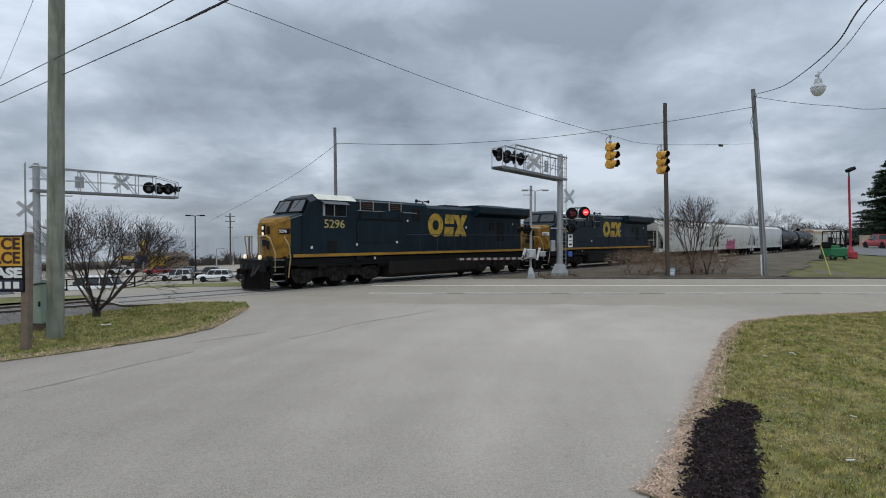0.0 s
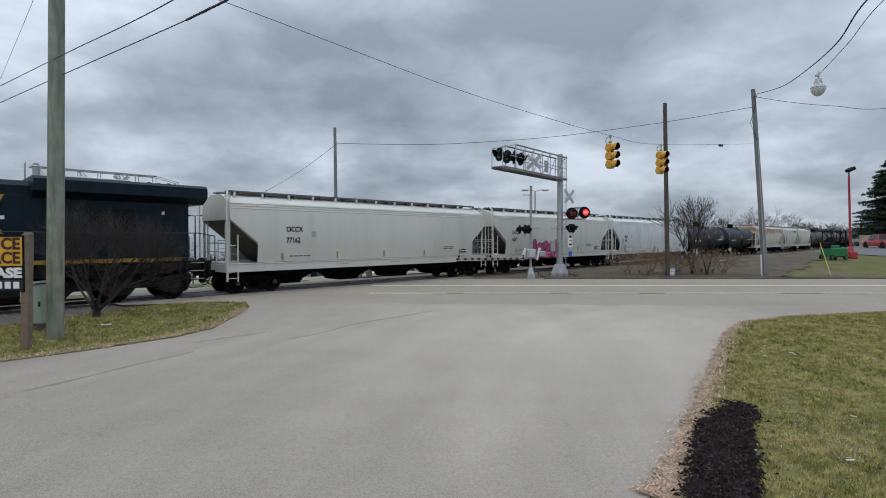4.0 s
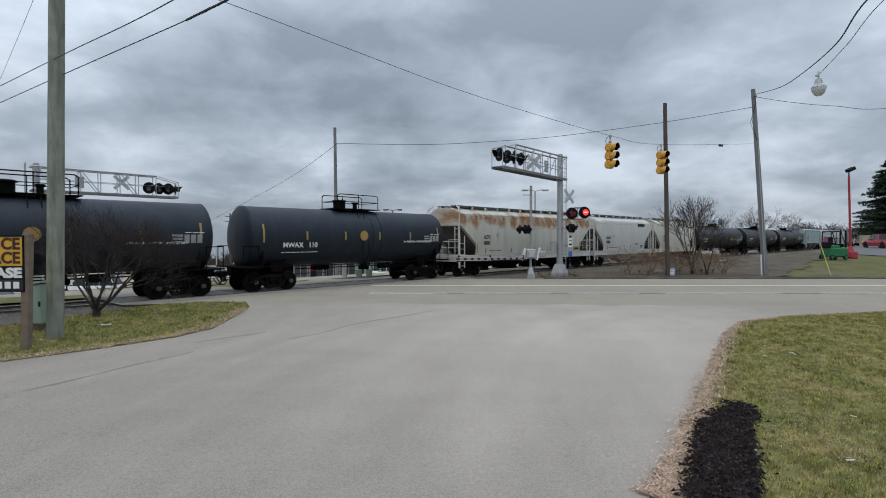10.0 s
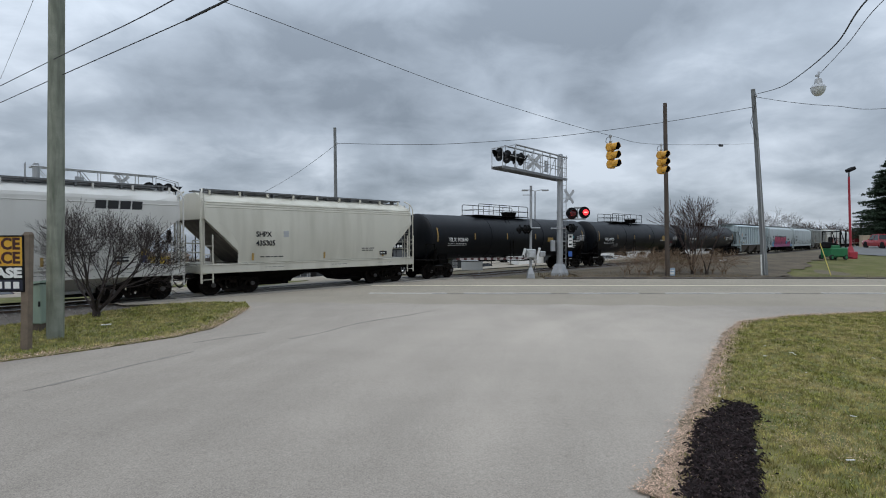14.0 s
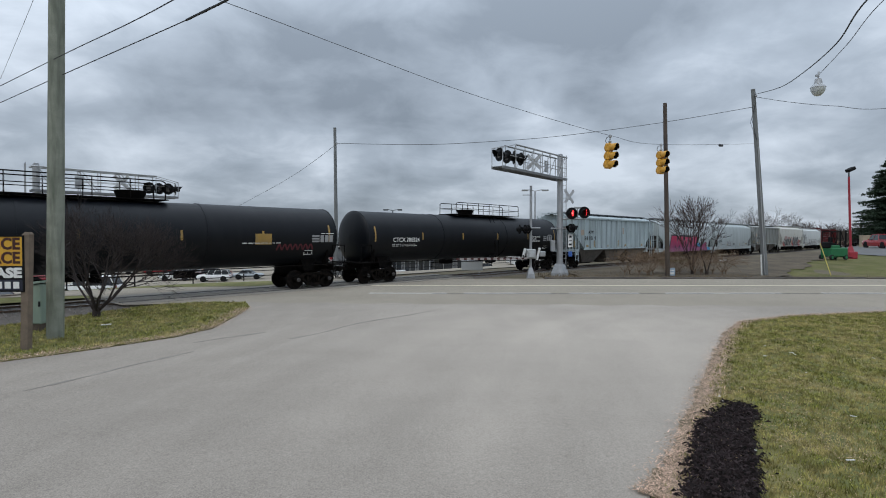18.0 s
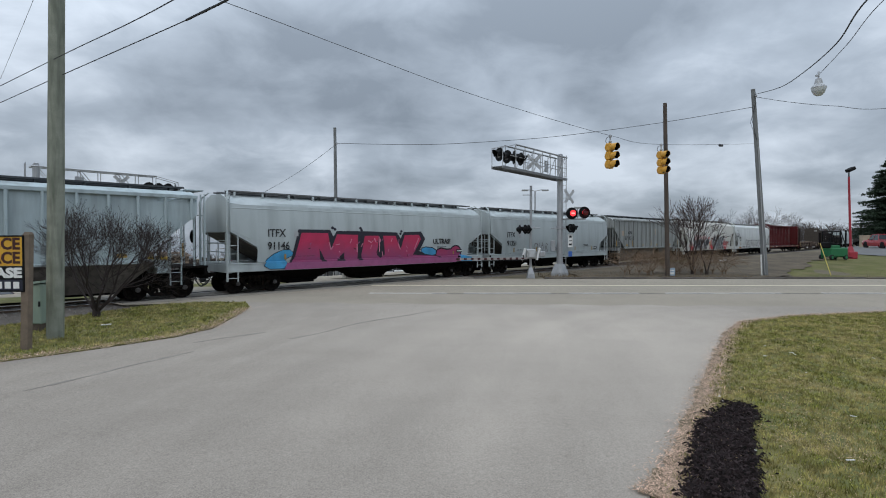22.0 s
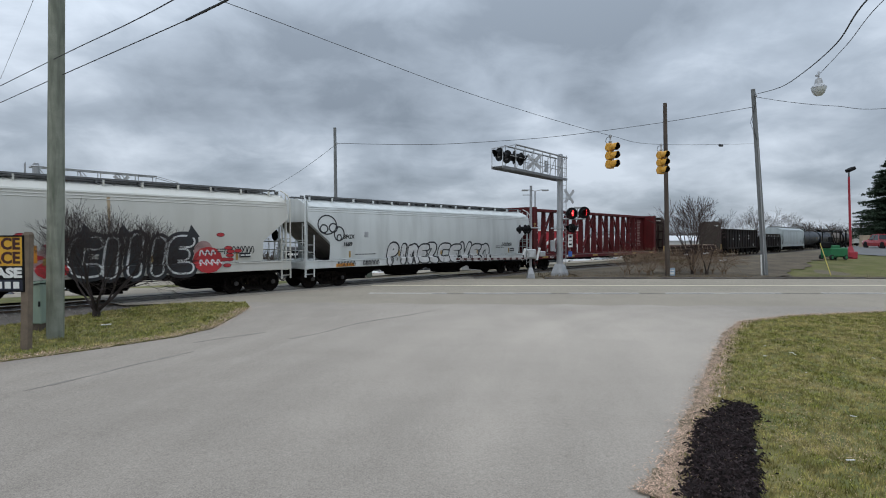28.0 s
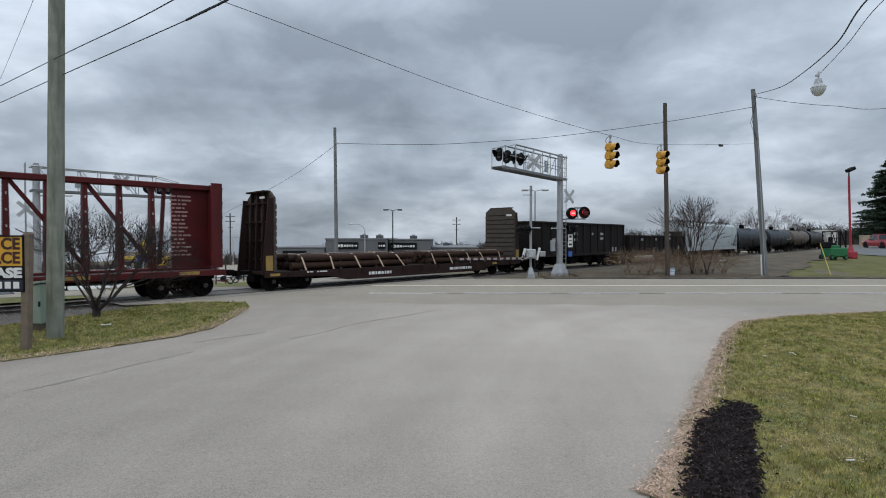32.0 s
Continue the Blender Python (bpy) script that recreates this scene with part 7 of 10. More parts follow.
tank_car(446.5, 464.5, TANK_GREY, "dark grey tank car at the rear", seed=24, marks=None, platform=(-0.5, 1.6))
tank_car(464.5, 481.0, TANK_BROWN, "brownish tank car with soot stains", seed=25, marks=None, platform=(-0.5, 1.6))
tank_car(481.0, 498.0, TANK_BLACK, "plain black tank car near the rear", seed=26, marks=None, platform=(-0.5, 1.6))
hopper(498.0, 516.0, PALE_A, "pale grey covered hopper car", seed=27)
MOVERS = []


def on_land(x, y, dz=0.0):
    return height(x, y) + dz


# ---- poles and wires ----
def utility_pole(x, y, top, r0, r1, mat, label, name="utility_pole", z0=None):
    z = on_land(x, y) - 0.3 if z0 is None else z0
    pole = thing(name, label, "utility pole", "utility poles")
    base, tip = Vector((x, y, z)), Vector(top)
    b = Build()
    rings = []
    n = 20
    for k in range(13):
        p = base.lerp(tip, k / 12)
        r = r0 + (r1 - r0) * k / 12
        rings.append([(p.x + (r + 0.006 * noise.noise((i * 1.7, k * 0.9, x))) * math.cos(2 * math.pi * i / n), p.y + r * math.sin(2 * math.pi * i / n), p.z) for i in range(n)])
    b.loft(rings)
    part("shaft", b, mat, pole, smooth=True)
    return pole


p = utility_pole(-9.73, 13.12, (-9.50, 13.12, 11.5), 0.19, 0.165, POLEWOOD, "weathered greenish wooden utility pole in the grass")
p = utility_pole(14.75, 34.43, (14.29, 34.0, 11.21), 0.15, 0.12, POLEDARK, "dark brown wooden utility pole by the road")
p = utility_pole(21.81, 35.47, (20.54, 35.0, 12.39), 0.19, 0.13, POLEGREY, "leaning grey wooden utility pole by the road")
part("conduit", Build().tube([(21.65, 35.25, 0.0), (20.9, 34.95, 8.6)], 0.03), GALV, p)
part("insulator", Build().lathe([(0, 0.05), (0.08, 0.07), (0.16, 0.04), (0.2, 0)], (20.62, 34.86, 11.9), (0, -1, 0), 10), GALV, p)
for k in range(5):
    part("pole_loop", Build().tube([(20.6 + 0.05 * k, 34.8, 11.5), (20.3 - 0.08 * k, 34.7, 10.4 - 0.3 * k), (20.75, 34.85, 9.0)], 0.012), RUBBER, p) if k < 2 else None
p = utility_pole(-8.1, 40.0, (-8.2, 40.0, 10.9), 0.15, 0.11, POLEGREY, "grey wooden utility pole beyond the track")
part("insulator", Build().box((-8.05, 39.85, 9.7), (0.1, 0.14, 0.2), 0.02), GALV, p)


def wire(label, pts, r, sag=0.0):
    """A cable through given points, smoothed, with a little sag between them."""
    b = Build()
    path = []
    P = [Vector(q) for q in pts]
    for i in range(len(P) - 1):
        p0, p1, p2, p3 = P[max(0, i - 1)], P[i], P[i + 1], P[min(len(P) - 1, i + 2)]
        for k in range(8):
            t = k / 8
            q = 0.5 * ((2 * p1) + (p2 - p0) * t + (2 * p0 - 5 * p1 + 4 * p2 - p3) * t * t + (3 * p1 - p0 - 3 * p2 + p3) * t ** 3)
            q.z -= sag * 4 * t * (1 - t)
            path.append(q)
    path.append(P[-1])
    b.tube(path, r, 6)
    return solid("overhead_wire", b, RUBBER, label, "wire", "overhead wires")


wire("thin dark overhead cable", [(-14.98, 17.0, 7.06), (-8.93, 12.5, 6.88), (-4.59, 9.0, 6.56), (1.0, 4.2, 6.3)], 0.011)
wire("heavy dark overhead cable with a sleeve", [(-15.43, 17.5, 6.68), (-9.29, 13.0, 6.57), (-4.84, 10.0, 6.64), (-3.76, 9.2, 6.65), (1.5, 5.0, 6.7)], 0.011)
sl = wire("thick dark splice sleeve on the cable", [(-4.84, 10.0, 6.64), (-4.3, 9.6, 6.645), (-3.76, 9.2, 6.65), (-2.8, 8.4, 6.66)], 0.024)
wire("thin overhead service wire", [(-13.4, 16.0, 7.34), (-7.73, 10.0, 7.01), (-4, 6.0, 6.8)], 0.004)
wire("long span wire that carries the traffic signals", [(-6.5, 8.0, 7.2), (-4.5, 11.0, 7.41), (-2.75, 14.0, 7.63), (0.29, 17.0, 7.37), (3.37, 19.0, 6.97), (6.66, 21.0, 6.61), (9.72, 23.5, 6.70), (20.83, 35.2, 8.83)], 0.008)
wire("overhead cable between two utility poles", [(-8.1, 40.0, 9.72), (-1.42, 39.0, 9.45), (3.91, 38.0, 9.52), (8.56, 37.0, 9.73), (15.18, 36.0, 10.45), (20.6, 35.0, 11.23)], 0.016)
wire("sloping guy cable from a utility pole", [(-8.15, 40.0, 9.6), (-15.23, 50.0, 7.88), (-31.13, 70.0, 4.78)], 0.016)
wire("heavy drop cable to the leaning pole", [(20.6, 34.9, 12.02), (17.84, 28.0, 10.51), (14.95, 22.0, 9.38), (11.88, 16.0, 8.39), (9.66, 12.0, 7.98), (8.5, 8, 7.9)], 0.02)
wire("thin cable that carries the street lamp", [(14.27, 20.0, 8.76), (11.46, 15.0, 8.02), (10.05, 12.0, 7.98), (9, 8, 8.0)], 0.010)
wire("overhead cable from the leaning pole", [(20.6, 34.9, 11.87), (21.74, 33.0, 11.02), (23.08, 31.0, 10.28), (24.44, 28.0, 9.47), (30, 18, 8.6)], 0.014)
solid("wire_splice", Build().cyl((15.9, 30.3, 7.86), (16.2, 30.6, 7.9), 0.07, n=10), RUBBER, "black splice box on the span wire", "splice box")


# ---- hanging street lamp ----
def street_lamp():
    lamp = thing("street_lamp", "grey hanging street lamp with a ribbed glass bowl", "street lamp", at=pose(14.21, 20.0, 8.72))
    part("hanger", Build().cyl((0, 0, 0.1), (0, 0, -0.14), 0.03).box((-0.06, 0, -0.05), (0.12, 0.06, 0.08), 0.01), GALV, lamp)
    part("housing", Build().lathe([(-0.14, 0.05), (-0.18, 0.11), (-0.36, 0.14), (-0.46, 0.24), (-0.5, 0.26), (-0.5, 0.0)], (0, 0, 0), (0, 0, 1), 20), M("lamp_grey", (0.4, 0.41, 0.42), 0.5, 0.2), lamp, smooth=True)
    part("bowl", Build().lathe([(-0.5, 0.25), (-0.6, 0.24), (-0.72, 0.18), (-0.8, 0.10), (-0.82, 0.0)], (0, 0, 0), (0, 0, 1), 20), M("lamp_bowl", (0.55, 0.57, 0.57), 0.2, var=0.2, scale=20), lamp, "ribbed clear bowl", smooth=True)
    sway = [0.4, -0.5, 0.2, 0.7, -0.3, -0.6, 0.5, 0.3, -0.4, 0.6, -0.2, -0.5, 0.4, 0.1, -0.6, 0.5, 0.0]
    MOVERS.append(lambda: walk(lamp, [(2 * i, pose(14.21, 20.0, 8.72, 0.6 * a, 2.0 * a, 0)) for i, a in enumerate(sway)]))


street_lamp()


# ---- traffic signals on the span wire ----
SIGNAL_Y = M("signal_yellow", (0.58, 0.29, 0.03), 0.45, var=0.12, scale=6, dirt=(0.3, 0.16, 0.03), dirt_amt=0.4)


def traffic_signal(x, y, z, turn, lit, offs):
    """Three sections, each with a lens and a tunnel visor; the fronts face along local x."""
    sig = thing("traffic_signal", "yellow three-section traffic signal hung from a span wire", "traffic signal", "traffic signals", at=pose(x, y, z, 0, 0, turn))
    part("hanger", Build().cyl((0, 0, 0.05), (0, 0, -0.28), 0.03).box((0, 0, -0.02), (0.14, 0.08, 0.1), 0.02).box((0, 0, -0.25), (0.12, 0.12, 0.08), 0.02), GALV, sig)
    part("cable_loop", Build().tube([(0.0, 0.05, 0.0), (-0.2, 0.05, -0.05), (-0.26, 0.05, -0.2), (-0.15, 0.05, -0.32), (0, 0.05, -0.28)], 0.012), RUBBER, sig)
    for i in range(3):
        zc = -0.49 - i * 0.36
        sec = part("section", Build().box((-0.02, 0, zc), (0.22, 0.34, 0.345), 0.035).lathe([(0, 0.15), (0.05, 0.13), (0.09, 0.0)], (-0.13, 0, zc), (-1, 0, 0), 12), SIGNAL_Y, sig)
        vis = []
        n = 14
        b = Build()
        for s, rr in ((0.0, 0.155), (0.28, 0.165)):
            vis.append([(0.09 + s * (1 if math.sin(a) > -0.3 else 0.75), rr * math.cos(a), zc + rr * math.sin(a)) for a in [math.radians(-50 + 280 * k / n) for k in range(n + 1)]])
        outer = vis
        inner = [[(p[0], p[1] * 0.93, zc + (p[2] - zc) * 0.93) for p in ring] for ring in vis]
        b.loft(outer, caps=False, closed=False)
        b.loft(inner, caps=False, closed=False)
        b.loft([outer[1], inner[1]], caps=False, closed=False)
        part("visor", b, SIGNAL_Y, sec, smooth=True)
        part("visor_lining", Build().loft([[(p[0] - 0.002, p[1] * 0.985, zc + (p[2] - zc) * 0.985) for p in ring] for ring in inner], caps=False, closed=False), BLACK, sec)
        part("lens", Build().lathe([(0.0, 0.14), (0.03, 0.10), (0.045, 0.0)], (0.095, 0, zc), (1, 0, 0), 16), glassy("signal_lens", [(0.12, 0.01, 0.01), (0.14, 0.08, 0.01), (0.01, 0.08, 0.04)][i], 0.15), sec, smooth=True)
    sig.scale = (0.94, 0.94, 0.94)
    rows = [(i * 0.5, pose(x, y, z, 0, 0, turn) @ pose(0, 0, 0, 0.5 * a, -1.9 * a * math.cos(radians(turn)), 0)) for i, a in enumerate(offs)]
    MOVERS.append(lambda: walk(sig, rows))


SWING = [0.5, -0.3, 0.6, 2.4, 0.6, -0.4, -0.3, 0.5, 0.8, -0.6, -1.8, -2.4, -0.4, 0.6, 2.3, -0.3, -0.5, 0.7, 0.6, 0.5, -0.4, -0.3, -0.2, 0.6, 0.5, -2.2, -3.2, -2.3, 2.4, 3.3, 1.8, 0.2, -0.5, 0.6, 2.4, -0.4,
         -2.3, -2.2, -0.4, -0.3, -0.4, -0.2, -0.3, -0.5, -0.3, 0.6, 2.3, -0.3, -0.4, 2.3, 2.2, 0.6, 0.2, -0.2, 0.4, 0.6, 0.6, 0.5, 0.6, -0.3, 0.6, 0.5, 0.6, -0.3, -0.4]
traffic_signal(6.66, 21.0, 6.60, -50, None, SWING)
traffic_signal(9.72, 23.5, 6.69, -58, None, [0.7 * v for v in SWING[2:] + SWING[:2]])


# ---- crossing flashers ----
LENS_GREY = M("lens_grey", (0.16, 0.15, 0.15), 0.3, var=0.2)
LENS_DARK = glassy("lens_dark_red", (0.10, 0.006, 0.008), 0.15)
LENS_LIT = M("lens_lit_red", (0.5, 0.02, 0.02), 0.3, emit=(1.0, 0.04, 0.05), emit_s=1.6)
HOT = M("lens_hot", (0.6, 0.1, 0.08), 0.3, emit=(1.0, 0.20, 0.17), emit_s=3.5)
FLASH_T, FLASH_0 = 1.25, 0.50


def flasher(host, at, phase=None, name="flasher"):
    """Round black backing, hooded lens; local -y is the way it shines. phase 0 or 1: it blinks in turn with its neighbour."""
    fl = part(name, Build().lathe([(-0.02, 0.0), (-0.02, 0.30), (0.0, 0.305), (0.012, 0.29), (0.012, 0.0)], (0, 0, 0), (0, -1, 0), 28), BLACK, host, at=at)
    part("lamp_case", Build().lathe([(0, 0.17), (0.12, 0.16), (0.2, 0.08), (0.22, 0)], (0, 0.02, 0), (0, 1, 0), 16), BLACK, fl)
    n = 16
    arc = [math.radians(-35 + 250 * k / n) for k in range(n + 1)]
    ring = [[(r * math.cos(a), -d * (0.55 + 0.45 * max(0.0, math.sin(a))), r * math.sin(a)) for a in arc] for d, r in ((0.0, 0.175), (0.34, 0.18))]
    inner = [[(x * 0.95, y, z * 0.95) for x, y, z in q] for q in ring]
    part("hood", Build().loft(ring, caps=False, closed=False).loft(inner, caps=False, closed=False).loft([ring[1], inner[1]], caps=False, closed=False), BLACK, fl, smooth=True)
    if phase is None:
        part("lens", Build().lathe([(0.012, 0.155), (0.04, 0.11), (0.05, 0.0)], (0, 0, 0), (0, -1, 0), 20), LENS_GREY, fl, smooth=True)
        return fl
    # a two-faced lens that turns over: one face lit, the other dark
    disc = Build().lathe([(0.004, 0.0), (0.004, 0.155), (0.012, 0.155), (0.03, 0.09), (0.036, 0.0)], (0, 0, 0), (0, -1, 0), 20)
    me = disc.mesh("lens")
    back = Build().lathe([(0.004, 0.0), (0.004, 0.155), (0.012, 0.155), (0.03, 0.09), (0.036, 0.0)], (0, 0, 0), (0, 1, 0), 20)
    b = Build()
    b.v, b.f = disc.v + back.v, disc.f + [tuple(i + len(disc.v) for i in f) for f in back.f]
    hot = Build().box((-0.03, -0.034, 0.0), (0.11, 0.012, 0.05), 0.005)
    hot.box((0.055, -0.032, 0.0), (0.05, 0.012, 0.06), 0.005)
    nd = len(disc.f)
    nb = len(b.f)
    hv = len(b.v)
    b.v += hot.v
    b.f += [tuple(i + hv for i in f) for f in hot.f]
    me = bpy.data.meshes.new("lens")
    me.from_pydata(b.v, [], b.f)
    for m in (LENS_LIT, LENS_DARK, HOT):
        me.materials.append(m)
    for i, p in enumerate(me.polygons):
        p.material_index = 0 if i < nd else 1 if i < nb else 2
    lens = part("lens", me, None, fl, at=pose(0, -0.19, 0))

    def blink():
        rows, ang = [], 0.0 if phase == 0 else 180.0
        half = FLASH_T / 2
        rows.append((0, pose(0, -0.19, 0, 0, 0, 180 if phase == 0 else 0)))
        a = 180 if phase == 0 else 0
        t, k = FLASH_0, 0
        while t < 31.9:
            for j, (dt, da) in enumerate(((-0.1, 0), (-0.034, 60), (0.034, 120), (0.1, 180))):
                rows.append((t + dt, pose(0, -0.19, 0, 0, 0, a + da)))
            a += 180
            k += 1
            t = FLASH_0 + k * half
        rows.append((32, pose(0, -0.19, 0, 0, 0, a)))
        walk(lens, rows)

    MOVERS.append(blink)
    return fl


BUCK = M("crossbuck_back", (0.44, 0.45, 0.46), 0.6, var=0.15, scale=3)


def crossbuck(host, at, size=1.2):
    m45 = Matrix.Rotation(radians(45), 4, "Y")
    m_45 = Matrix.Rotation(radians(-45), 4, "Y")
    part("crossbuck_blade", Build().box((0, 0, 0), (size, 0.02, 0.22), m=m45), BUCK, host, at=at)
    part("crossbuck_blade", Build().box((0, -0.025, 0), (size, 0.02, 0.22), m=m_45), BUCK, host, at=at)


def gantry(name, mast_xy, tip_xy, z_arm, z_top, label, lit):
    """A galvanised mast that carries an arm with a walkway, rails and flashing lights over the road."""
    g = thing(name, label, "signal gantry", "crossing gantries")
    mx, my = mast_xy
    d = Vector((tip_xy[0] - mx, tip_xy[1] - my, 0))
    ln = d.length
    ang = math.degrees(math.atan2(d.y, d.x))
    zb = on_land(mx, my)
    base = pose(mx, my, 0, 0, 0, ang)
    part("mast", Build().cyl((0, 0, zb), (0, 0, z_top + 0.15), 0.22, 0.19, 18).box((0, 0, z_top + 0.2), (0.25, 0.25, 0.12), 0.03), GALV, g, at=base, smooth=True)
    part("foot", Build().loft([[(s * a, t * a, z) for s, t in ((-1, -1), (1, -1), (1, 1), (-1, 1))] for a, z in ((0.48, zb - 0.2), (0.44, zb + 0.12), (0.24, zb + 0.75))]), GALV, g, at=base)
    # arm: bottom chords with grating, top chords, posts and diagonals
    deck = Build()
    for y in (-0.36, 0.36):
        deck.box((ln / 2 - 0.15, y, z_arm), (ln + 0.3, 0.09, 0.16), 0.01)
    for k in range(int(ln / 0.32)):
        deck.box((0.2 + k * 0.32, 0, z_arm + 0.05), (0.24, 0.68, 0.03))
    # darker than the galvanised arm: the underside's shade is in the deck colour
    part("walkway", deck, M("walkway_shaded", (0.2, 0.205, 0.21), 0.6, 0.4, var=0.2, scale=4), g, at=base)
    for y in (-0.36, 0.36):
        part("top_chord", Build().cyl((-0.3, y, z_top), (ln * 0.82, y, z_top - 0.05), 0.055, n=10), GALV, g, at=base)
        part("mid_rail", Build().cyl((-0.3, y, (z_top + z_arm) / 2), (ln * 0.9, y, (z_top + z_arm) / 2), 0.022, n=8), GALV, g, at=base)
        n = 6
        for k in range(n + 1):
            x = ln * 0.82 * k / n
            part("post", Build().cyl((x, y, z_arm), (x, y, z_top), 0.028, n=8), GALV, g, at=base)
            if k < n and k % 2 == 0:
                part("diagonal", Build().cyl((x, y, z_top), (x + ln * 0.82 / n, y, z_arm), 0.026, n=8), GALV, g, at=base)
        part("end_rail", Build().tube([(ln * 0.82, y, z_top - 0.05), (ln, y, z_arm + 1.1), (ln, y, z_arm)], 0.022), GALV, g, at=base)
    part("end_rail", Build().tube([(ln, -0.36, z_arm + 1.1), (ln, 0.36, z_arm + 1.1)], 0.022), GALV, g, at=base)
    # ladder up the back of the mast
    lad = Build()
    for y in (-0.2, 0.2):
        lad.cyl((-0.55, y, zb + 0.4), (-0.55, y, z_top + 0.2), 0.025, n=6)
    k = 0
    while zb + 0.5 + k * 0.3 < z_top:
        lad.cyl((-0.55, -0.2, zb + 0.5 + k * 0.3), (-0.55, 0.2, zb + 0.5 + k * 0.3), 0.015, n=6)
        k += 1
    part("ladder", lad, GALV, g, at=base)
    return g, base, ln, ang, zb


def gantry_right():
    g, base, ln, ang, zb = gantry("crossing_gantry", (8.05, 36.2), (3.08, 29.9), 6.55, 8.05, "galvanised cantilever crossing gantry with flashing lights over the road", True)
    w = lambda x, y, z, rz=0: pose(x, y, z, 0, 0, rz)
    # end of the arm: round flashers seen from the side
    for dx, dy, rz in ((3.2, 30.0, -60), (3.75, 30.9, -55), (4.2, 31.2, 95), (4.7, 31.8, 110)):
        flasher(g, w(dx, dy, 7.3, rz) @ Matrix.Scale(1.3, 4))
    crossbuck(g, w(5.75, 33.3, 7.35, -12) @ pose(0, 0, 0), 1.25)
    part("sign_back", Build().box((0, 0, 0), (0.5, 0.03, 0.75)), GALV, g, at=w(6.75, 34.4, 7.2, 52))
    # cross arm with the blinking pair
    part("cross_arm", Build().cyl((8.2, 36.0, 3.85), (9.7, 35.75, 3.85), 0.06, n=10).cyl((9.17, 35.85, 3.85), (9.17, 35.85, 4.55), 0.05, n=10).box((9.17, 35.85, 4.6), (0.5, 0.12, 0.14), 0.02), GALV, g)
    big = Matrix.Scale(1.32, 4)
    flasher(g, w(8.75, 35.7, 4.21, 4) @ big, 0)
    flasher(g, w(9.60, 35.7, 4.27, 4) @ big, 1)
    part("cross_arm", Build().cyl((7.4, 36.0, 3.2), (9.0, 36.0, 3.2), 0.045, n=10), GALV, g)
    for x, rz in ((8.85, 105), (8.65, -60)):
        flasher(g, w(x, 35.7, 3.2, rz))
    crossbuck(g, w(8.8, 36.7, 5.43, 35), 1.25)
    part("plate_sign", Build().box((0, 0, 0), (0.32, 0.02, 0.9), 0.01), WHITE, g, at=w(8.72, 35.95, 2.35, 0))
    part("plate_print", Build().box((0, -0.013, 0.28), (0.16, 0.006, 0.14)).box((0, -0.013, 0.0), (0.2, 0.006, 0.06)).box((0, -0.013, -0.25), (0.2, 0.006, 0.12)), INK, g, at=w(8.72, 35.95, 2.35, 0))
    part("blue_sign", Build().box((0, 0, 0), (0.26, 0.02, 0.36), 0.01), M("sign_blue", (0.04, 0.12, 0.4), 0.5), g, at=w(8.72, 35.95, 1.45, 0))
    part("junction_box", Build().box((7.55, 36.1, 2.0), (0.3, 0.3, 0.75), 0.03), GALV, g)
    for z in (4.3, 1.9, 3.3):
        part("mast_band", Build().lathe([(-0.04, 0.21), (-0.04, 0.24), (0.04, 0.24), (0.04, 0.21)], (8.05, 36.2, z), (0, 0, 1), 18), GALV, g)


def gantry_left():
    g, base, ln, ang, zb = gantry("crossing_gantry", (-25.5, 33.0), (-19.7, 38.9), 5.5, 7.0, "galvanised cantilever crossing gantry beyond the track", False)
    w = lambda x, y, z, rz=0: pose(x, y, z, 0, 0, rz)
    for x, y, rz in ((-20.9, 37.4, 10), (-20.5, 38.0, 60), (-20.0, 38.3, 0), (-19.7, 38.8, 120)):
        flasher(g, w(x, y, 6.1, rz) @ Matrix.Scale(1.35, 4))
    crossbuck(g, w(-22.1, 36.2, 6.35, 20), 1.25)
    crossbuck(g, w(-26.15, 33.0, 4.36, 25), 1.25)
    part("sign_back", Build().box((0, 0, 0), (0.5, 0.03, 0.75)), GALV, g, at=w(-23.9, 34.6, 6.2, 45))
    part("cross_arm", Build().cyl((-26.2, 33.0, 2.2), (-23.4, 33.0, 2.2), 0.06, n=10), GALV, g)
    for x in (-26.0, -23.6):
        flasher(g, w(x, 32.9, 2.15, 10))
    part("cross_arm", Build().cyl((-25.5, 33, 5.2), (-23.4, 33.2, 5.2), 0.05, n=8), GALV, g)


gantry_right()
gantry_left()


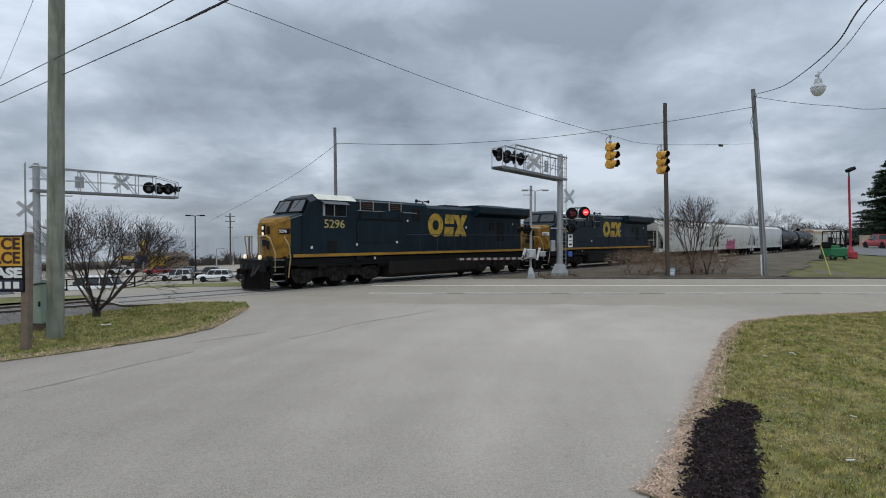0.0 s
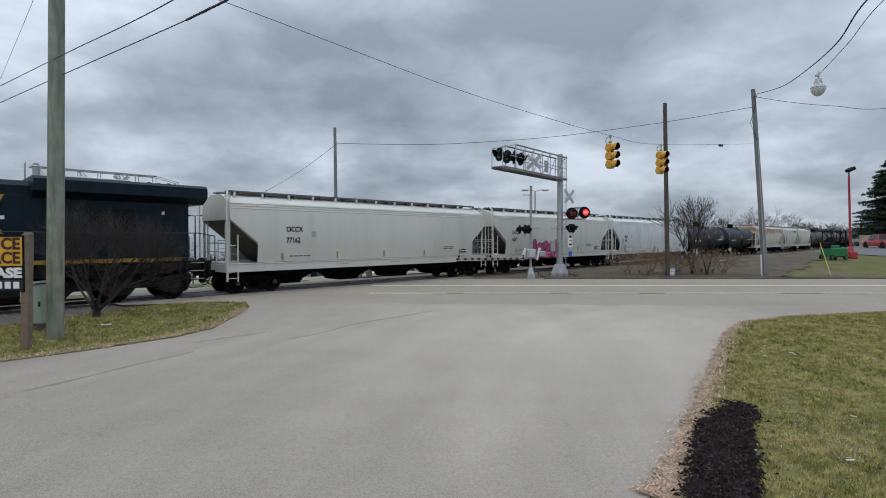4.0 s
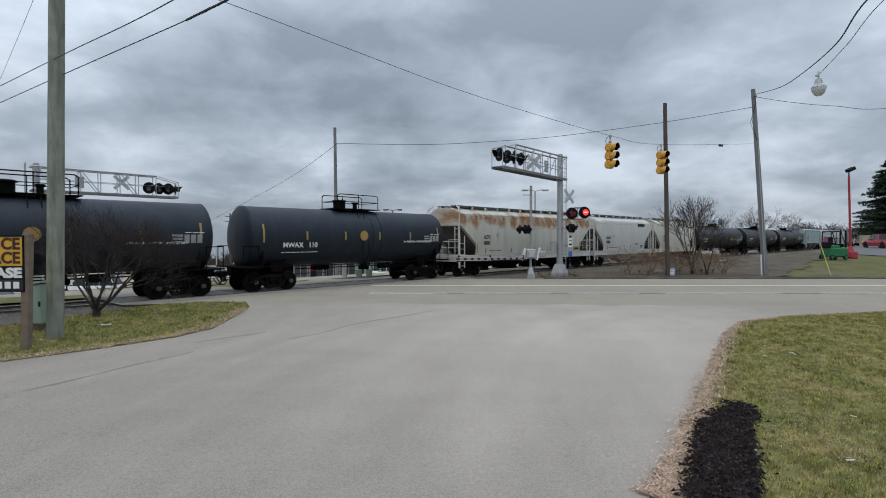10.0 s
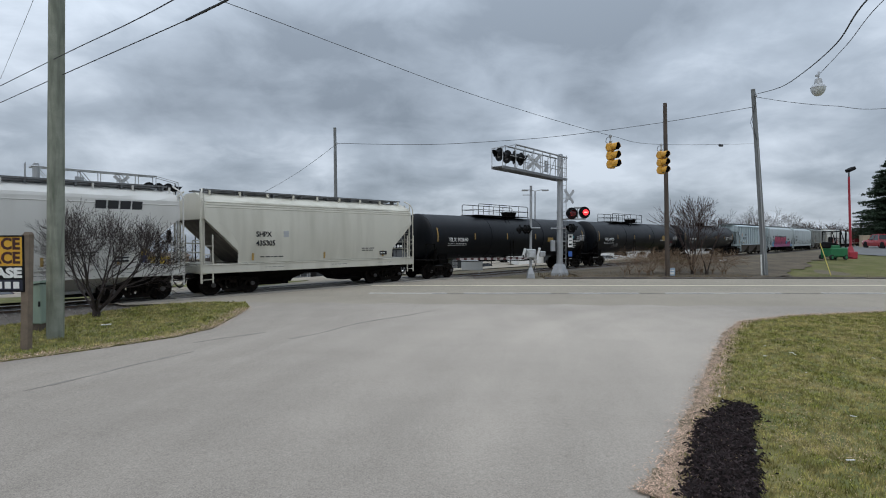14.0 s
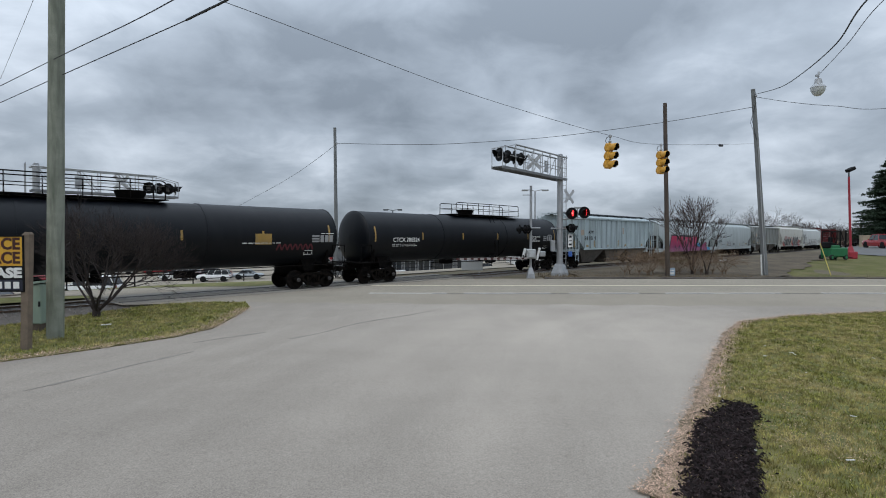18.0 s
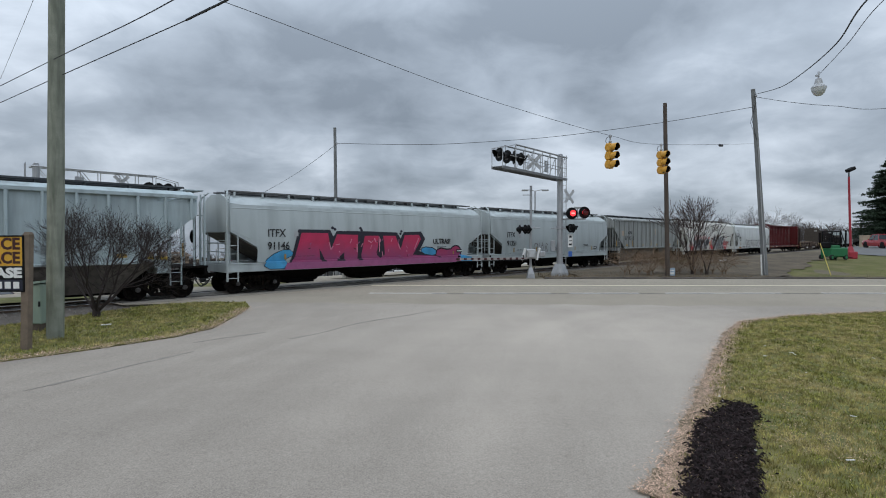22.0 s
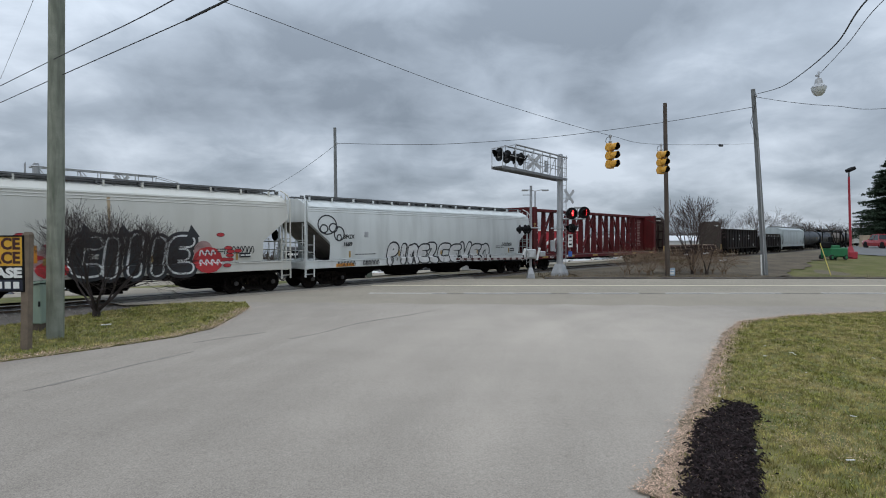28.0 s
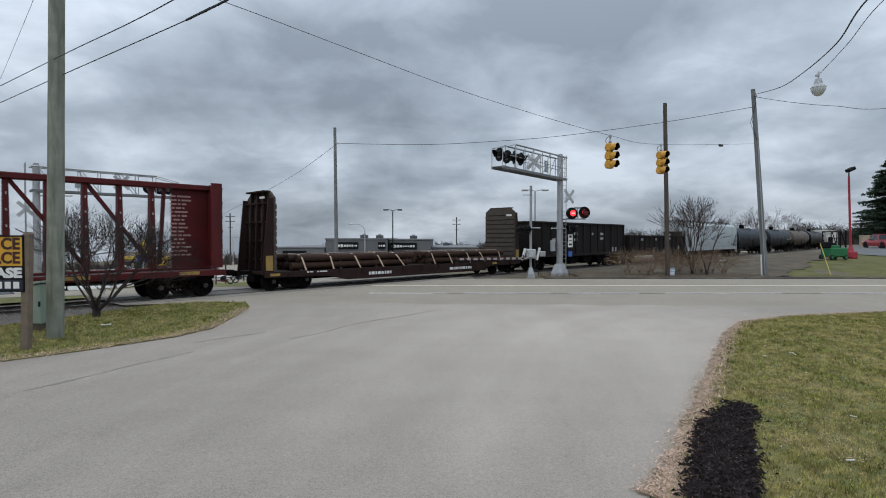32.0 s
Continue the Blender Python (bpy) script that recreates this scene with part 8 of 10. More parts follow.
# ---- gate ----
def crossing_gate():
    g = thing("crossing_gate", "lowered crossing gate with a red and white striped arm", "crossing gate")
    part("mast", Build().cyl((5.75, 34.43, 0), (5.75, 34.4, 5.95), 0.085, 0.085, 14), GALV, g, smooth=True)
    part("foot", Build().loft([[(5.75 + s * a, 34.43 + t * a, z) for s, t in ((-1, -1), (1, -1), (1, 1), (-1, 1))] for a, z in ((0.24, -0.1), (0.22, 0.2), (0.11, 0.6))]), GALV, g)
    part("mechanism", Build().box((5.75, 34.35, 1.5), (0.62, 0.5, 0.62), 0.05).box((5.75, 34.05, 1.45), (0.4, 0.16, 0.4), 0.04), M("mech_grey", (0.45, 0.46, 0.46), 0.5, 0.3), g)
    for x, dz in ((5.25, 0.0), (6.2, 0.05)):
        part("counterweight_arm", Build().box((x, 34.2, 1.45 + dz), (0.12, 0.35, 0.85), 0.04, rz=0, m=Matrix.Rotation(radians(14), 4, "Y")), WHITE, g)
    part("counterweight", Build().box((6.5, 34.4, 1.5), (0.4, 0.3, 0.35), 0.04), GALV, g)
    a, b_ = Vector((5.45, 34.0, 1.22)), Vector((0.79, 30.6, 1.30))
    n = 22
    for k in range(n):
        p, q = a.lerp(b_, (k - (0.15 if k % 2 else 0.0)) / n + (0.3 / n if k % 2 else 0.0)), a.lerp(b_, (k + 1 + (0.0 if k % 2 else 0.15)) / n)
        d = q - p
        ang = math.atan2(d.y, d.x)
        mm = Matrix.Rotation(ang, 4, "Z")
        part("gate_stripe", Build().box((p + q) / 2, (d.length, 0.05, 0.13), 0.005, m=mm), M("stripe_red", (0.055, 0.012, 0.012), 0.7, var=0.2) if k % 2 else M("stripe_white", (0.36, 0.32, 0.31), 0.7, var=0.15, dirt=(0.3, 0.27, 0.25), dirt_amt=0.5), g)
        # black strip just below each stripe of the arm
        part("gate_rib", Build().box((p + q) / 2 + Vector((0, 0, -0.13)), (d.length, 0.03, 0.05), m=mm), BLACK, g)
    for k in (0.06, 0.55, 0.97):
        p = a.lerp(b_, k)
        part("gate_lamp", Build().cyl((p.x, p.y - 0.06, p.z + 0.16), (p.x, p.y + 0.06, p.z + 0.16), 0.06, n=12).box((p.x, p.y, p.z + 0.1), (0.04, 0.04, 0.08)), BLACK, g)
    part("cross_arm", Build().cyl((5.15, 34.35, 3.2), (6.35, 34.35, 3.2), 0.04, n=10).cyl((5.2, 34.4, 5.35), (5.75, 34.4, 5.35), 0.03, n=8), GALV, g)
    for x, rz in ((5.0, 100), (5.35, -70), (5.55, -75)):
        flasher(g, pose(x, 34.2, 3.1, 0, 0, rz))
    part("cable", Build().tube([(5.9, 34.3, 1.2), (6.05, 34.3, 0.8), (5.9, 34.35, 0.3)], 0.02), RUBBER, g)


crossing_gate()


# ---- sign and cabinet on the left corner ----
MAROON_INK = M("sign_maroon", (0.05, 0.010, 0.008), 0.5)


def lease_sign():
    s = thing("lease_sign", "yellow and black office lease sign on a wooden post", "sign")
    y = 11.66
    for x in (-9.25, -11.7):
        part("post", Build().loft([[(x + dx - 0.08, 11.65, z), (x + dx + 0.08, 11.65, z), (x + dx + 0.08, 11.79, z), (x + dx - 0.08, 11.79, z)] for dx, z in ((-0.09, -0.02), (-0.01, 2.6))]).loft([[(x - 0.085, 11.65, 2.6), (x + 0.085, 11.65, 2.6), (x + 0.085, 11.79, 2.6), (x - 0.085, 11.79, 2.6)], [(x - 0.05, 11.68, 2.66), (x + 0.05, 11.68, 2.66), (x + 0.05, 11.76, 2.66), (x - 0.05, 11.76, 2.66)]]), POST, s)
    x0, x1 = -11.72, -9.31
    xm = (x0 + x1) / 2
    part("yellow_panel", Build().box((xm, y, 2.23), (x1 - x0, 0.04, 0.65), 0.006), M("sign_yellow", (0.62, 0.34, 0.03), 0.5, var=0.06), s)
    part("black_panel", Build().box((xm, y, 1.75), (x1 - x0, 0.04, 0.30), 0.006), BLACK, s)
    part("navy_panel", Build().box((xm, y, 1.48), (x1 - x0, 0.04, 0.24), 0.006), M("sign_navy", (0.012, 0.014, 0.03), 0.5), s)
    part("frame", Build().box((xm, y - 0.012, 2.57), (x1 - x0 + 0.04, 0.05, 0.03)).box((xm, y - 0.012, 1.345), (x1 - x0 + 0.04, 0.05, 0.03)).box((x1 + 0.005, y - 0.012, 1.96), (0.03, 0.05, 1.24)), BLACK, s)
    f = y - 0.024
    lettering("lettering", "OFFICE", 0.35, MAROON_INK, s, pose(x1 - 0.07, f, 2.28, 90, 0, 0), "RIGHT", bold=0.012)
    lettering("lettering", "SPACE", 0.35, MAROON_INK, s, pose(x1 - 0.07, f, 1.97, 90, 0, 0), "RIGHT", bold=0.012)
    lettering("lettering", "LEASE", 0.29, WHITE, s, pose(x1 - 0.04, f, 1.655, 90, 0, 0), "RIGHT", bold=0.016, stretch=1.25)
    for k in range(4):
        part("number_bar", Build().box((x1 - 0.16 - k * 0.19, f, 1.48), (0.13, 0.01, 0.15)), WHITE, s)


lease_sign()


def cabinet():
    c = thing("utility_cabinet", "dull green utility cabinet with a pale sloping lid", "utility cabinet")
    m = M("cabinet_green", (0.24, 0.31, 0.255), 0.55, var=0.08, scale=2, dirt=(0.1, 0.12, 0.09), dirt_amt=0.4, streak=True)
    part("body", Build().box((-11.08, 14.4, 0.74), (0.50, 0.6, 1.08), 0.03), m, c)
    part("lid", Build().prism([(-11.36, 1.26), (-10.80, 1.32), (-10.80, 1.38), (-11.36, 1.31)], 14.06, 14.74), m, c, "paler green lid")
    part("plinth", Build().box((-11.08, 14.4, 0.12), (0.46, 0.54, 0.24)), TIMBER, c)
    part("hinge", Build().box((-10.86, 14.09, 0.75), (0.04, 0.03, 0.14)), BLACK, c)


cabinet()
solid("litter", Build().box((-9.65, 15.0, 0.05), (0.25, 0.12, 0.015), 0.004, rz=20), WHITE, "scrap of white litter on the grass", "litter")
for k, (x, y) in enumerate(((25.2, 47.0), (24.2, 45.5), (23.6, 46.2))):
    solid("litter", Build().box((x, y, on_land(x, y) + 0.05), (0.5, 0.3, 0.12), 0.03, rz=30 * k), WHITE, "scrap of white litter by the track", "litter", "litter")


# ---- bare shrubs and trees ----
def grow(b, tips, rnd, p, d, r, length, depth, spread, up, seg=3, n=5, min_r=0.003):
    """One limb with its side shoots; short straight pieces that bend a little."""
    q = p
    for k in range(seg):
        d2 = (d + Vector((rnd.gauss(0, 0.13), rnd.gauss(0, 0.13), rnd.gauss(0, 0.1) + up))).normalized()
        e = q + d2 * (length / seg)
        r1 = max(min_r, r * (1 - 0.28 / seg * (k + 1)))
        b.cyl(q, e, r * (1 - 0.28 / seg * k), r1, n=n if r > 0.015 else 3, caps=False)
        q, d = e, d2
        if depth > 0 and k > 0 or (depth > 0 and seg == 1):
            for j in range(rnd.randint(1, 2 if r > 0.02 else 3)):
                a = rnd.uniform(0, 2 * math.pi)
                side = d.orthogonal().normalized()
                side.rotate(Matrix.Rotation(a, 3, d))
                nd = (d * rnd.uniform(0.5, 0.9) + side * spread * rnd.uniform(0.6, 1.1)).normalized()
                grow(b, tips, rnd, q, nd, max(min_r, r1 * rnd.uniform(0.5, 0.7)), length * rnd.uniform(0.55, 0.8), depth - 1, spread, up, seg, n, min_r)
    if depth > 0:
        grow(b, tips, rnd, q, d, max(min_r, r1 * 0.8), length * 0.7, depth - 1, spread, up, seg, n, min_r)
    else:
        tips.append(q)


def bare_tree(name, x, y, label, seed, stems, height_, r, spread=0.6, depth=3, lean=0.5, min_r=0.004, up=0.02, z=None, category="tree", mat=None, first=0.42, shift=0.0, bare=0.5):
    rnd = random.Random(seed)
    t = thing(name, label, category)
    z = on_land(x, y) - 0.1 if z is None else z
    tr, tw = Build(), Build()
    base = Vector((x, y, z))
    if stems > 1:
        tr.cyl(base, base + Vector((0, 0, 0.45)), r * 2.6, r * 2.2, n=10)
    tips = []
    for s in range(stems):
        a = 2 * math.pi * s / stems + rnd.uniform(-0.4, 0.4)
        ln = lean * rnd.uniform(0.35, 1.15)
        d = Vector((math.cos(a) * ln + shift, math.sin(a) * ln, 1.0)).normalized() if stems > 1 else Vector((0, 0, 1))
        p = base + Vector((math.cos(a) * r * 0.8, math.sin(a) * r * 0.8, 0.3 if stems > 1 else 0))
        e = p + d * height_ * first * bare
        tr.cyl(p, e, r, r * 0.8, n=8)
        grow(tw, tips, rnd, e, d, r * 0.75, height_ * first, depth, spread, up, min_r=min_r)
    part("trunk", tr, mat or BARK, t, smooth=True)
    part("crown", tw, mat or TWIG, t)
    return t


bare_tree("bare_shrub", -11.05, 16.7, "leafless spreading shrub beside the track", 5, 9, 4.9, 0.047, spread=0.8, depth=4, lean=1.0, shift=0.12, up=0.10, min_r=0.0040, category="shrub", first=0.26, bare=0.12, mat=M("shrub_bark", (0.036, 0.026, 0.024), 0.95, var=0.3, scale=8))
bare_tree("bare_tree", 17.2, 36.2, "leafless small tree with several stems by the road", 11, 9, 5.0, 0.045, spread=0.5, depth=3, lean=0.30, min_r=0.008, first=0.36, up=0.05, bare=0.4)
bare_tree("bare_tree", 18.0, 35.8, "leafless thin sapling by the road", 12, 2, 3.6, 0.05, spread=0.6, depth=3, lean=0.3, min_r=0.006)
for k, (x, y) in enumerate(((13.2, 35.3), (12.4, 35.8), (14.0, 35.6), (16.0, 35.9), (18.6, 36.2), (15.2, 35.5), (13.6, 34.9), (17.0, 35.4), (17.6, 35.8), (12.9, 36.3), (16.4, 36.4), (18.9, 35.5), (14.5, 36.3), (15.7, 36.6), (19.4, 36.0), (18.2, 36.8))):
    bare_tree("bramble", x, y, "tangle of dry brown brambles on the verge", 30 + k, 9, 1.75, 0.014, spread=1.0, depth=2, lean=1.1, min_r=0.005, up=-0.07, category="brambles", mat=M("dry_stem", (0.20, 0.135, 0.085), 0.9, var=0.3, scale=8))
for k, (x, y, h_) in enumerate(((88, 150, 9), (92, 152, 11), (97, 148, 9), (82, 155, 8), (104, 150, 7), (75, 160, 8), (112, 165, 7))):
    bare_tree("bare_tree", x, y, "leafless grey tree behind the track", 50 + k, 5, h_ * 0.9, 0.10, spread=0.6, depth=3, lean=0.32, min_r=0.016, z=-0.5, mat=M("far_bark", (0.075, 0.064, 0.058), 0.95, var=0.25, scale=1))


def weeds():
    rnd = random.Random(77)
    b = Build()
    for k in range(9000):
        x = rnd.uniform(6.5, 34)
        y = rnd.uniform(33.1, 38.5) if rnd.random() < 0.6 else rnd.uniform(33.0, 34.2)
        d = Vector((x, y, 0)) - MID
        if d.dot(OFF) > -3.2:
            continue
        z = on_land(x, y) - 0.1
        h_ = rnd.uniform(0.08, 0.42) * (0.8 if x < 20 else 0.5)
        a = rnd.uniform(0, 6.3)
        lx, ly = math.cos(a) * 0.02, math.sin(a) * 0.02
        tx, ty = rnd.uniform(-0.2, 0.2), rnd.uniform(-0.2, 0.2)
        b.add([(x - lx, y - ly, z), (x + lx, y + ly, z), (x + tx, y + ty, z + h_)], [(0, 1, 2)])
    solid("dry_weeds", b, M("dry_weed", (0.19, 0.145, 0.09), 0.9, var=0.4, scale=3), "dry brown weeds on the verge", "weeds", kind="stuff")


weeds()


# ---- conifer ----
def conifer(x, y, h_, seed, label):
    rnd = random.Random(seed)
    t = thing("conifer", label, "conifer")
    z = on_land(x, y)
    part("trunk", Build().cyl((x, y, z - 0.2), (x, y, z + h_), 0.28, 0.04, 10), BARK, t)
    b = Build()
    k = 0
    zz = 1.9
    while zz < h_:
        reach = (h_ - zz) / h_
        reach = 7.2 * (reach ** 0.7) * rnd.uniform(0.75, 1.1) + 0.25
        for j in range(14):
            a = rnd.uniform(0, 2 * math.pi)
            rr = reach * rnd.uniform(0.55, 1.1)
            n = int(rr / 0.28) + 2
            for i in range(n):
                f = (i + 0.7) / n
                cx, cy = x + math.cos(a) * rr * f, y + math.sin(a) * rr * f
                cz = z + zz - 0.15 * rr * f * f + 0.25 * max(0, f - 0.75) * rr
                for m in range(22):
                    s = rnd.uniform(0.25, 0.6) * (1.1 - 0.4 * f)
                    u1 = Vector((rnd.gauss(0, 1), rnd.gauss(0, 1), rnd.gauss(0, 0.45))).normalized() * s
                    u2 = Vector((rnd.gauss(0, 1), rnd.gauss(0, 1), rnd.gauss(0, 0.6))).normalized() * s * 0.35
                    c = Vector((cx + rnd.uniform(-0.15, 0.15), cy + rnd.uniform(-0.15, 0.15), cz + rnd.uniform(-0.16, 0.12)))
                    b.add([c - u1 * 0.3, c + u2, c + u1], [(0, 1, 2)])
        zz += rnd.uniform(0.3, 0.5)
    part("needles", b, NEEDLE, t, "dark green needle clumps")


conifer(75.6, 88.0, 15.6, 3, "tall dark green conifer beside the yard")
# ---- vehicles ----
TYRE = M("tyre", (0.018, 0.018, 0.018), 0.85, var=0.2)
RIM = M("rim", (0.35, 0.35, 0.36), 0.4, 0.6)
CARGLASS = glassy("car_glass", (0.02, 0.023, 0.026), 0.06)
TAIL = M("tail_lamp", (0.3, 0.02, 0.02), 0.3)
HEADL = M("head_lamp", (0.7, 0.7, 0.72), 0.2)
PAINTS = {
    "white": M("car_white", (0.70, 0.70, 0.70), 0.3, var=0.04, bump=0.0, coat=0.5),
    "silver": M("car_silver", (0.30, 0.33, 0.35), 0.3, 0.3, var=0.05, bump=0.0, coat=0.5),
    "dark": M("car_dark", (0.035, 0.035, 0.04), 0.3, var=0.1, bump=0.0, coat=0.5),
    "red": M("car_red", (0.33, 0.015, 0.022), 0.3, var=0.08, bump=0.0, coat=0.5),
    "maroon": M("car_maroon", (0.07, 0.02, 0.022), 0.3, var=0.08, bump=0.0, coat=0.5)}


def vehicle(name, label, category, paint, at, kind="suv", group="parked vehicles"):
    """A road vehicle; it faces local -x."""
    v = thing(name, label, category, group, at=at)
    pm = PAINTS[paint]
    L, W = {"suv": (4.7, 1.86), "sedan": (4.6, 1.8), "pickup": (5.7, 1.95), "van": (5.4, 1.98)}[kind]
    h = L / 2
    hood = {"suv": 1.02, "sedan": 0.88, "pickup": 1.10, "van": 1.15}[kind]
    roof = {"suv": 1.72, "sedan": 1.45, "pickup": 1.88, "van": 2.05}[kind]
    rings = []
    prof = [(-h, 0.45, hood - 0.25), (-h + 0.12, 0.32, hood - 0.08), (-h + 0.6, 0.28, hood), (h - 0.5, 0.28, hood + 0.03), (h - 0.08, 0.34, hood), (h, 0.5, hood - 0.15)]
    for x, z0, z1 in prof:
        w = W / 2 * (0.93 if abs(x) > h - 0.2 else 1.0)
        rings.append([(x, -w + 0.05, z0), (x, -w, z0 + 0.12), (x, -w, z1 - 0.18), (x, -w + 0.12, z1), (x, w - 0.12, z1), (x, w, z1 - 0.18), (x, w, z0 + 0.12), (x, w - 0.05, z0)])
    part("body", Build().loft(rings), pm, v, smooth=True, angle=0.7)
    c0, c1, c2, c3 = {"suv": (-h + 1.2, -h + 1.9, h - 0.45, h - 0.1), "sedan": (-h + 1.2, -h + 2.0, h - 1.5, h - 0.8), "pickup": (-h + 1.5, -h + 2.1, -h + 3.6, -h + 3.8), "van": (-h + 0.8, -h + 1.4, h - 0.2, h - 0.05)}[kind]
    g = part("glasshouse", Build().loft([[(x, -w, z) for x in (0,)] for w, z in ()]) if False else Build().loft(
        [[(c0, -W / 2 + 0.08, hood - 0.02), (c3, -W / 2 + 0.08, hood - 0.02), (c3, W / 2 - 0.08, hood - 0.02), (c0, W / 2 - 0.08, hood - 0.02)],
         [(c1, -W / 2 + 0.2, roof - 0.06), (c2, -W / 2 + 0.2, roof - 0.06), (c2, W / 2 - 0.2, roof - 0.06), (c1, W / 2 - 0.2, roof - 0.06)]]), CARGLASS, v, "dark tinted windows")
    part("roof", Build().box(((c1 + c2) / 2, 0, roof - 0.03), (c2 - c1 + 0.1, W - 0.36, 0.08), 0.03), pm, v)
    n = 3 if kind != "pickup" else 2
    for s in (-1, 1):
        for k in range(n + 1):
            f = k / n
            xa, xb = c0 + (c3 - c0) * f, c1 + (c2 - c1) * f
            part("pillar", Build().loft([[(xa - 0.03, s * (W / 2 - 0.07), hood - 0.02), (xa + 0.03, s * (W / 2 - 0.07), hood - 0.02), (xa + 0.03, s * (W / 2 - 0.12), hood - 0.02), (xa - 0.03, s * (W / 2 - 0.12), hood - 0.02)],
                                         [(xb - 0.03, s * (W / 2 - 0.185), roof - 0.03), (xb + 0.03, s * (W / 2 - 0.185), roof - 0.03), (xb + 0.03, s * (W / 2 - 0.24), roof - 0.03), (xb - 0.03, s * (W / 2 - 0.24), roof - 0.03)]]), pm, v)
        part("head_lamp", Build().box((-h + 0.06, s * (W / 2 - 0.3), hood - 0.26), (0.12, 0.4, 0.16), 0.03), HEADL, v)
        part("tail_lamp", Build().box((h - 0.05, s * (W / 2 - 0.2), hood - 0.15), (0.12, 0.28, 0.3), 0.03), TAIL, v)
        part("mirror", Build().box((c0 + 0.35, s * (W / 2 + 0.08), hood + 0.1), (0.12, 0.2, 0.15), 0.03), pm, v)
        r = 0.40 if kind in ("pickup", "van") else 0.35
        for x in (-h + 0.95, h - 0.95):
            w = part("wheel", Build().cyl((x, s * (W / 2 - 0.12), r), (x, s * (W / 2 - 0.02), r), r * 0.6, n=14), RIM, v)
            part("tyre", Build().lathe([(-0.12, r * 0.6), (-0.12, r * 0.94), (-0.08, r), (0.1, r), (0.13, r * 0.94), (0.13, r * 0.6)], (x, s * (W / 2 - 0.13), r), (0, s, 0), 18), TYRE, w)
            part("wheel_arch", Build().lathe([(-0.1, 0), (-0.1, r + 0.09), (0.012, r + 0.09), (0.012, 0)], (x, s * (W / 2 - 0.008), r + 0.02), (0, s, 0), 16), BLACK, v)
    part("bumper", Build().box((-h + 0.04, 0, 0.5), (0.16, W - 0.1, 0.22), 0.05), BLACK if kind != "pickup" else GALV, v)
    part("bumper", Build().box((h - 0.02, 0, 0.52), (0.16, W - 0.1, 0.2), 0.05), BLACK if kind != "pickup" else GALV, v)
    if kind == "pickup":
        part("bed_rail", Build().box((h - 1.0, -W / 2 + 0.08, hood + 0.05), (1.9, 0.12, 0.08), 0.02), pm, v)
        part("bed_rail", Build().box((h - 1.0, W / 2 - 0.08, hood + 0.05), (1.9, 0.12, 0.08), 0.02), pm, v)
        part("number_plate", Build().box((h + 0.05, 0, 0.62), (0.02, 0.32, 0.16)), WHITE, v)
    return v


def parked(name, label, category, paint, x, y, turn, kind):
    return vehicle(name, label, category, paint, pose(x, y, on_land(x, y) + 0.02, 0, 0, turn), kind)


parked("suv", "white SUV parked in the lot", "SUV", "white", -40.6, 80, 8, "suv")
parked("pickup_truck", "dark maroon pickup parked in the lot", "pickup truck", "maroon", -36.6, 83, 10, "pickup")
parked("car", "white crossover car parked in the lot", "car", "white", -34.2, 78.5, 12, "suv")
parked("car", "silver car parked in the lot", "car", "silver", -30.8, 83, -170, "sedan")
parked("car", "dark car parked in the lot", "car", "dark", -44.8, 92, 5, "sedan")
parked("car", "red car parked by the restaurant", "car", "red", -51, 94, 15, "sedan")
parked("car", "white car parked by the restaurant", "car", "white", -57.5, 94, 10, "sedan")
parked("suv", "white SUV standing on the road beyond the track", "SUV", "white", -29.0, 43.0, 8, "suv")
parked("car", "dark maroon car standing on the road beyond the track", "car", "maroon", -38.0, 44.0, 4, "sedan")
parked("suv", "white SUV standing in the lot beyond the track", "SUV", "white", -0.4, 92, 6, "suv")
parked("car", "dark car standing in the lot beyond the track", "car", "dark", 7.6, 95, 6, "sedan")
parked("car", "silver car standing beyond the track", "car", "silver", 33.5, 108, 20, "sedan")
parked("van", "white box van standing beyond the track", "van", "white", 26.5, 104, 5, "van")
parked("pickup_truck", "white pickup standing by the shops", "pickup truck", "white", -8.5, 80, 4, "pickup")
parked("pickup_truck", "bright red pickup truck parked in the yard, tail towards the road", "pickup truck", "red", 58.5, 70, -102, "pickup")


def passing_car():
    v = vehicle("car", "red car driving on the street beyond the track", "car", "red", pose(0, 0, 0), "sedan", "moving vehicles")
    rows = [(0, -103.4), (14, -40.4), (19.6, -15.2), (20.2, -13.8), (22.6, -4.9), (23.6, 1.9), (24.8, 6.4), (29.0, 18.4), (32, 21.4)]

    def go():
        out = []
        for t, u in rows:
            q = track(u, 7.0)
            out.append((t, pose(q.x, q.y, on_land(q.x, q.y) + 0.03, 0, 0, TURN + 180)))
        walk(v, out)

    MOVERS.append(go)


passing_car()


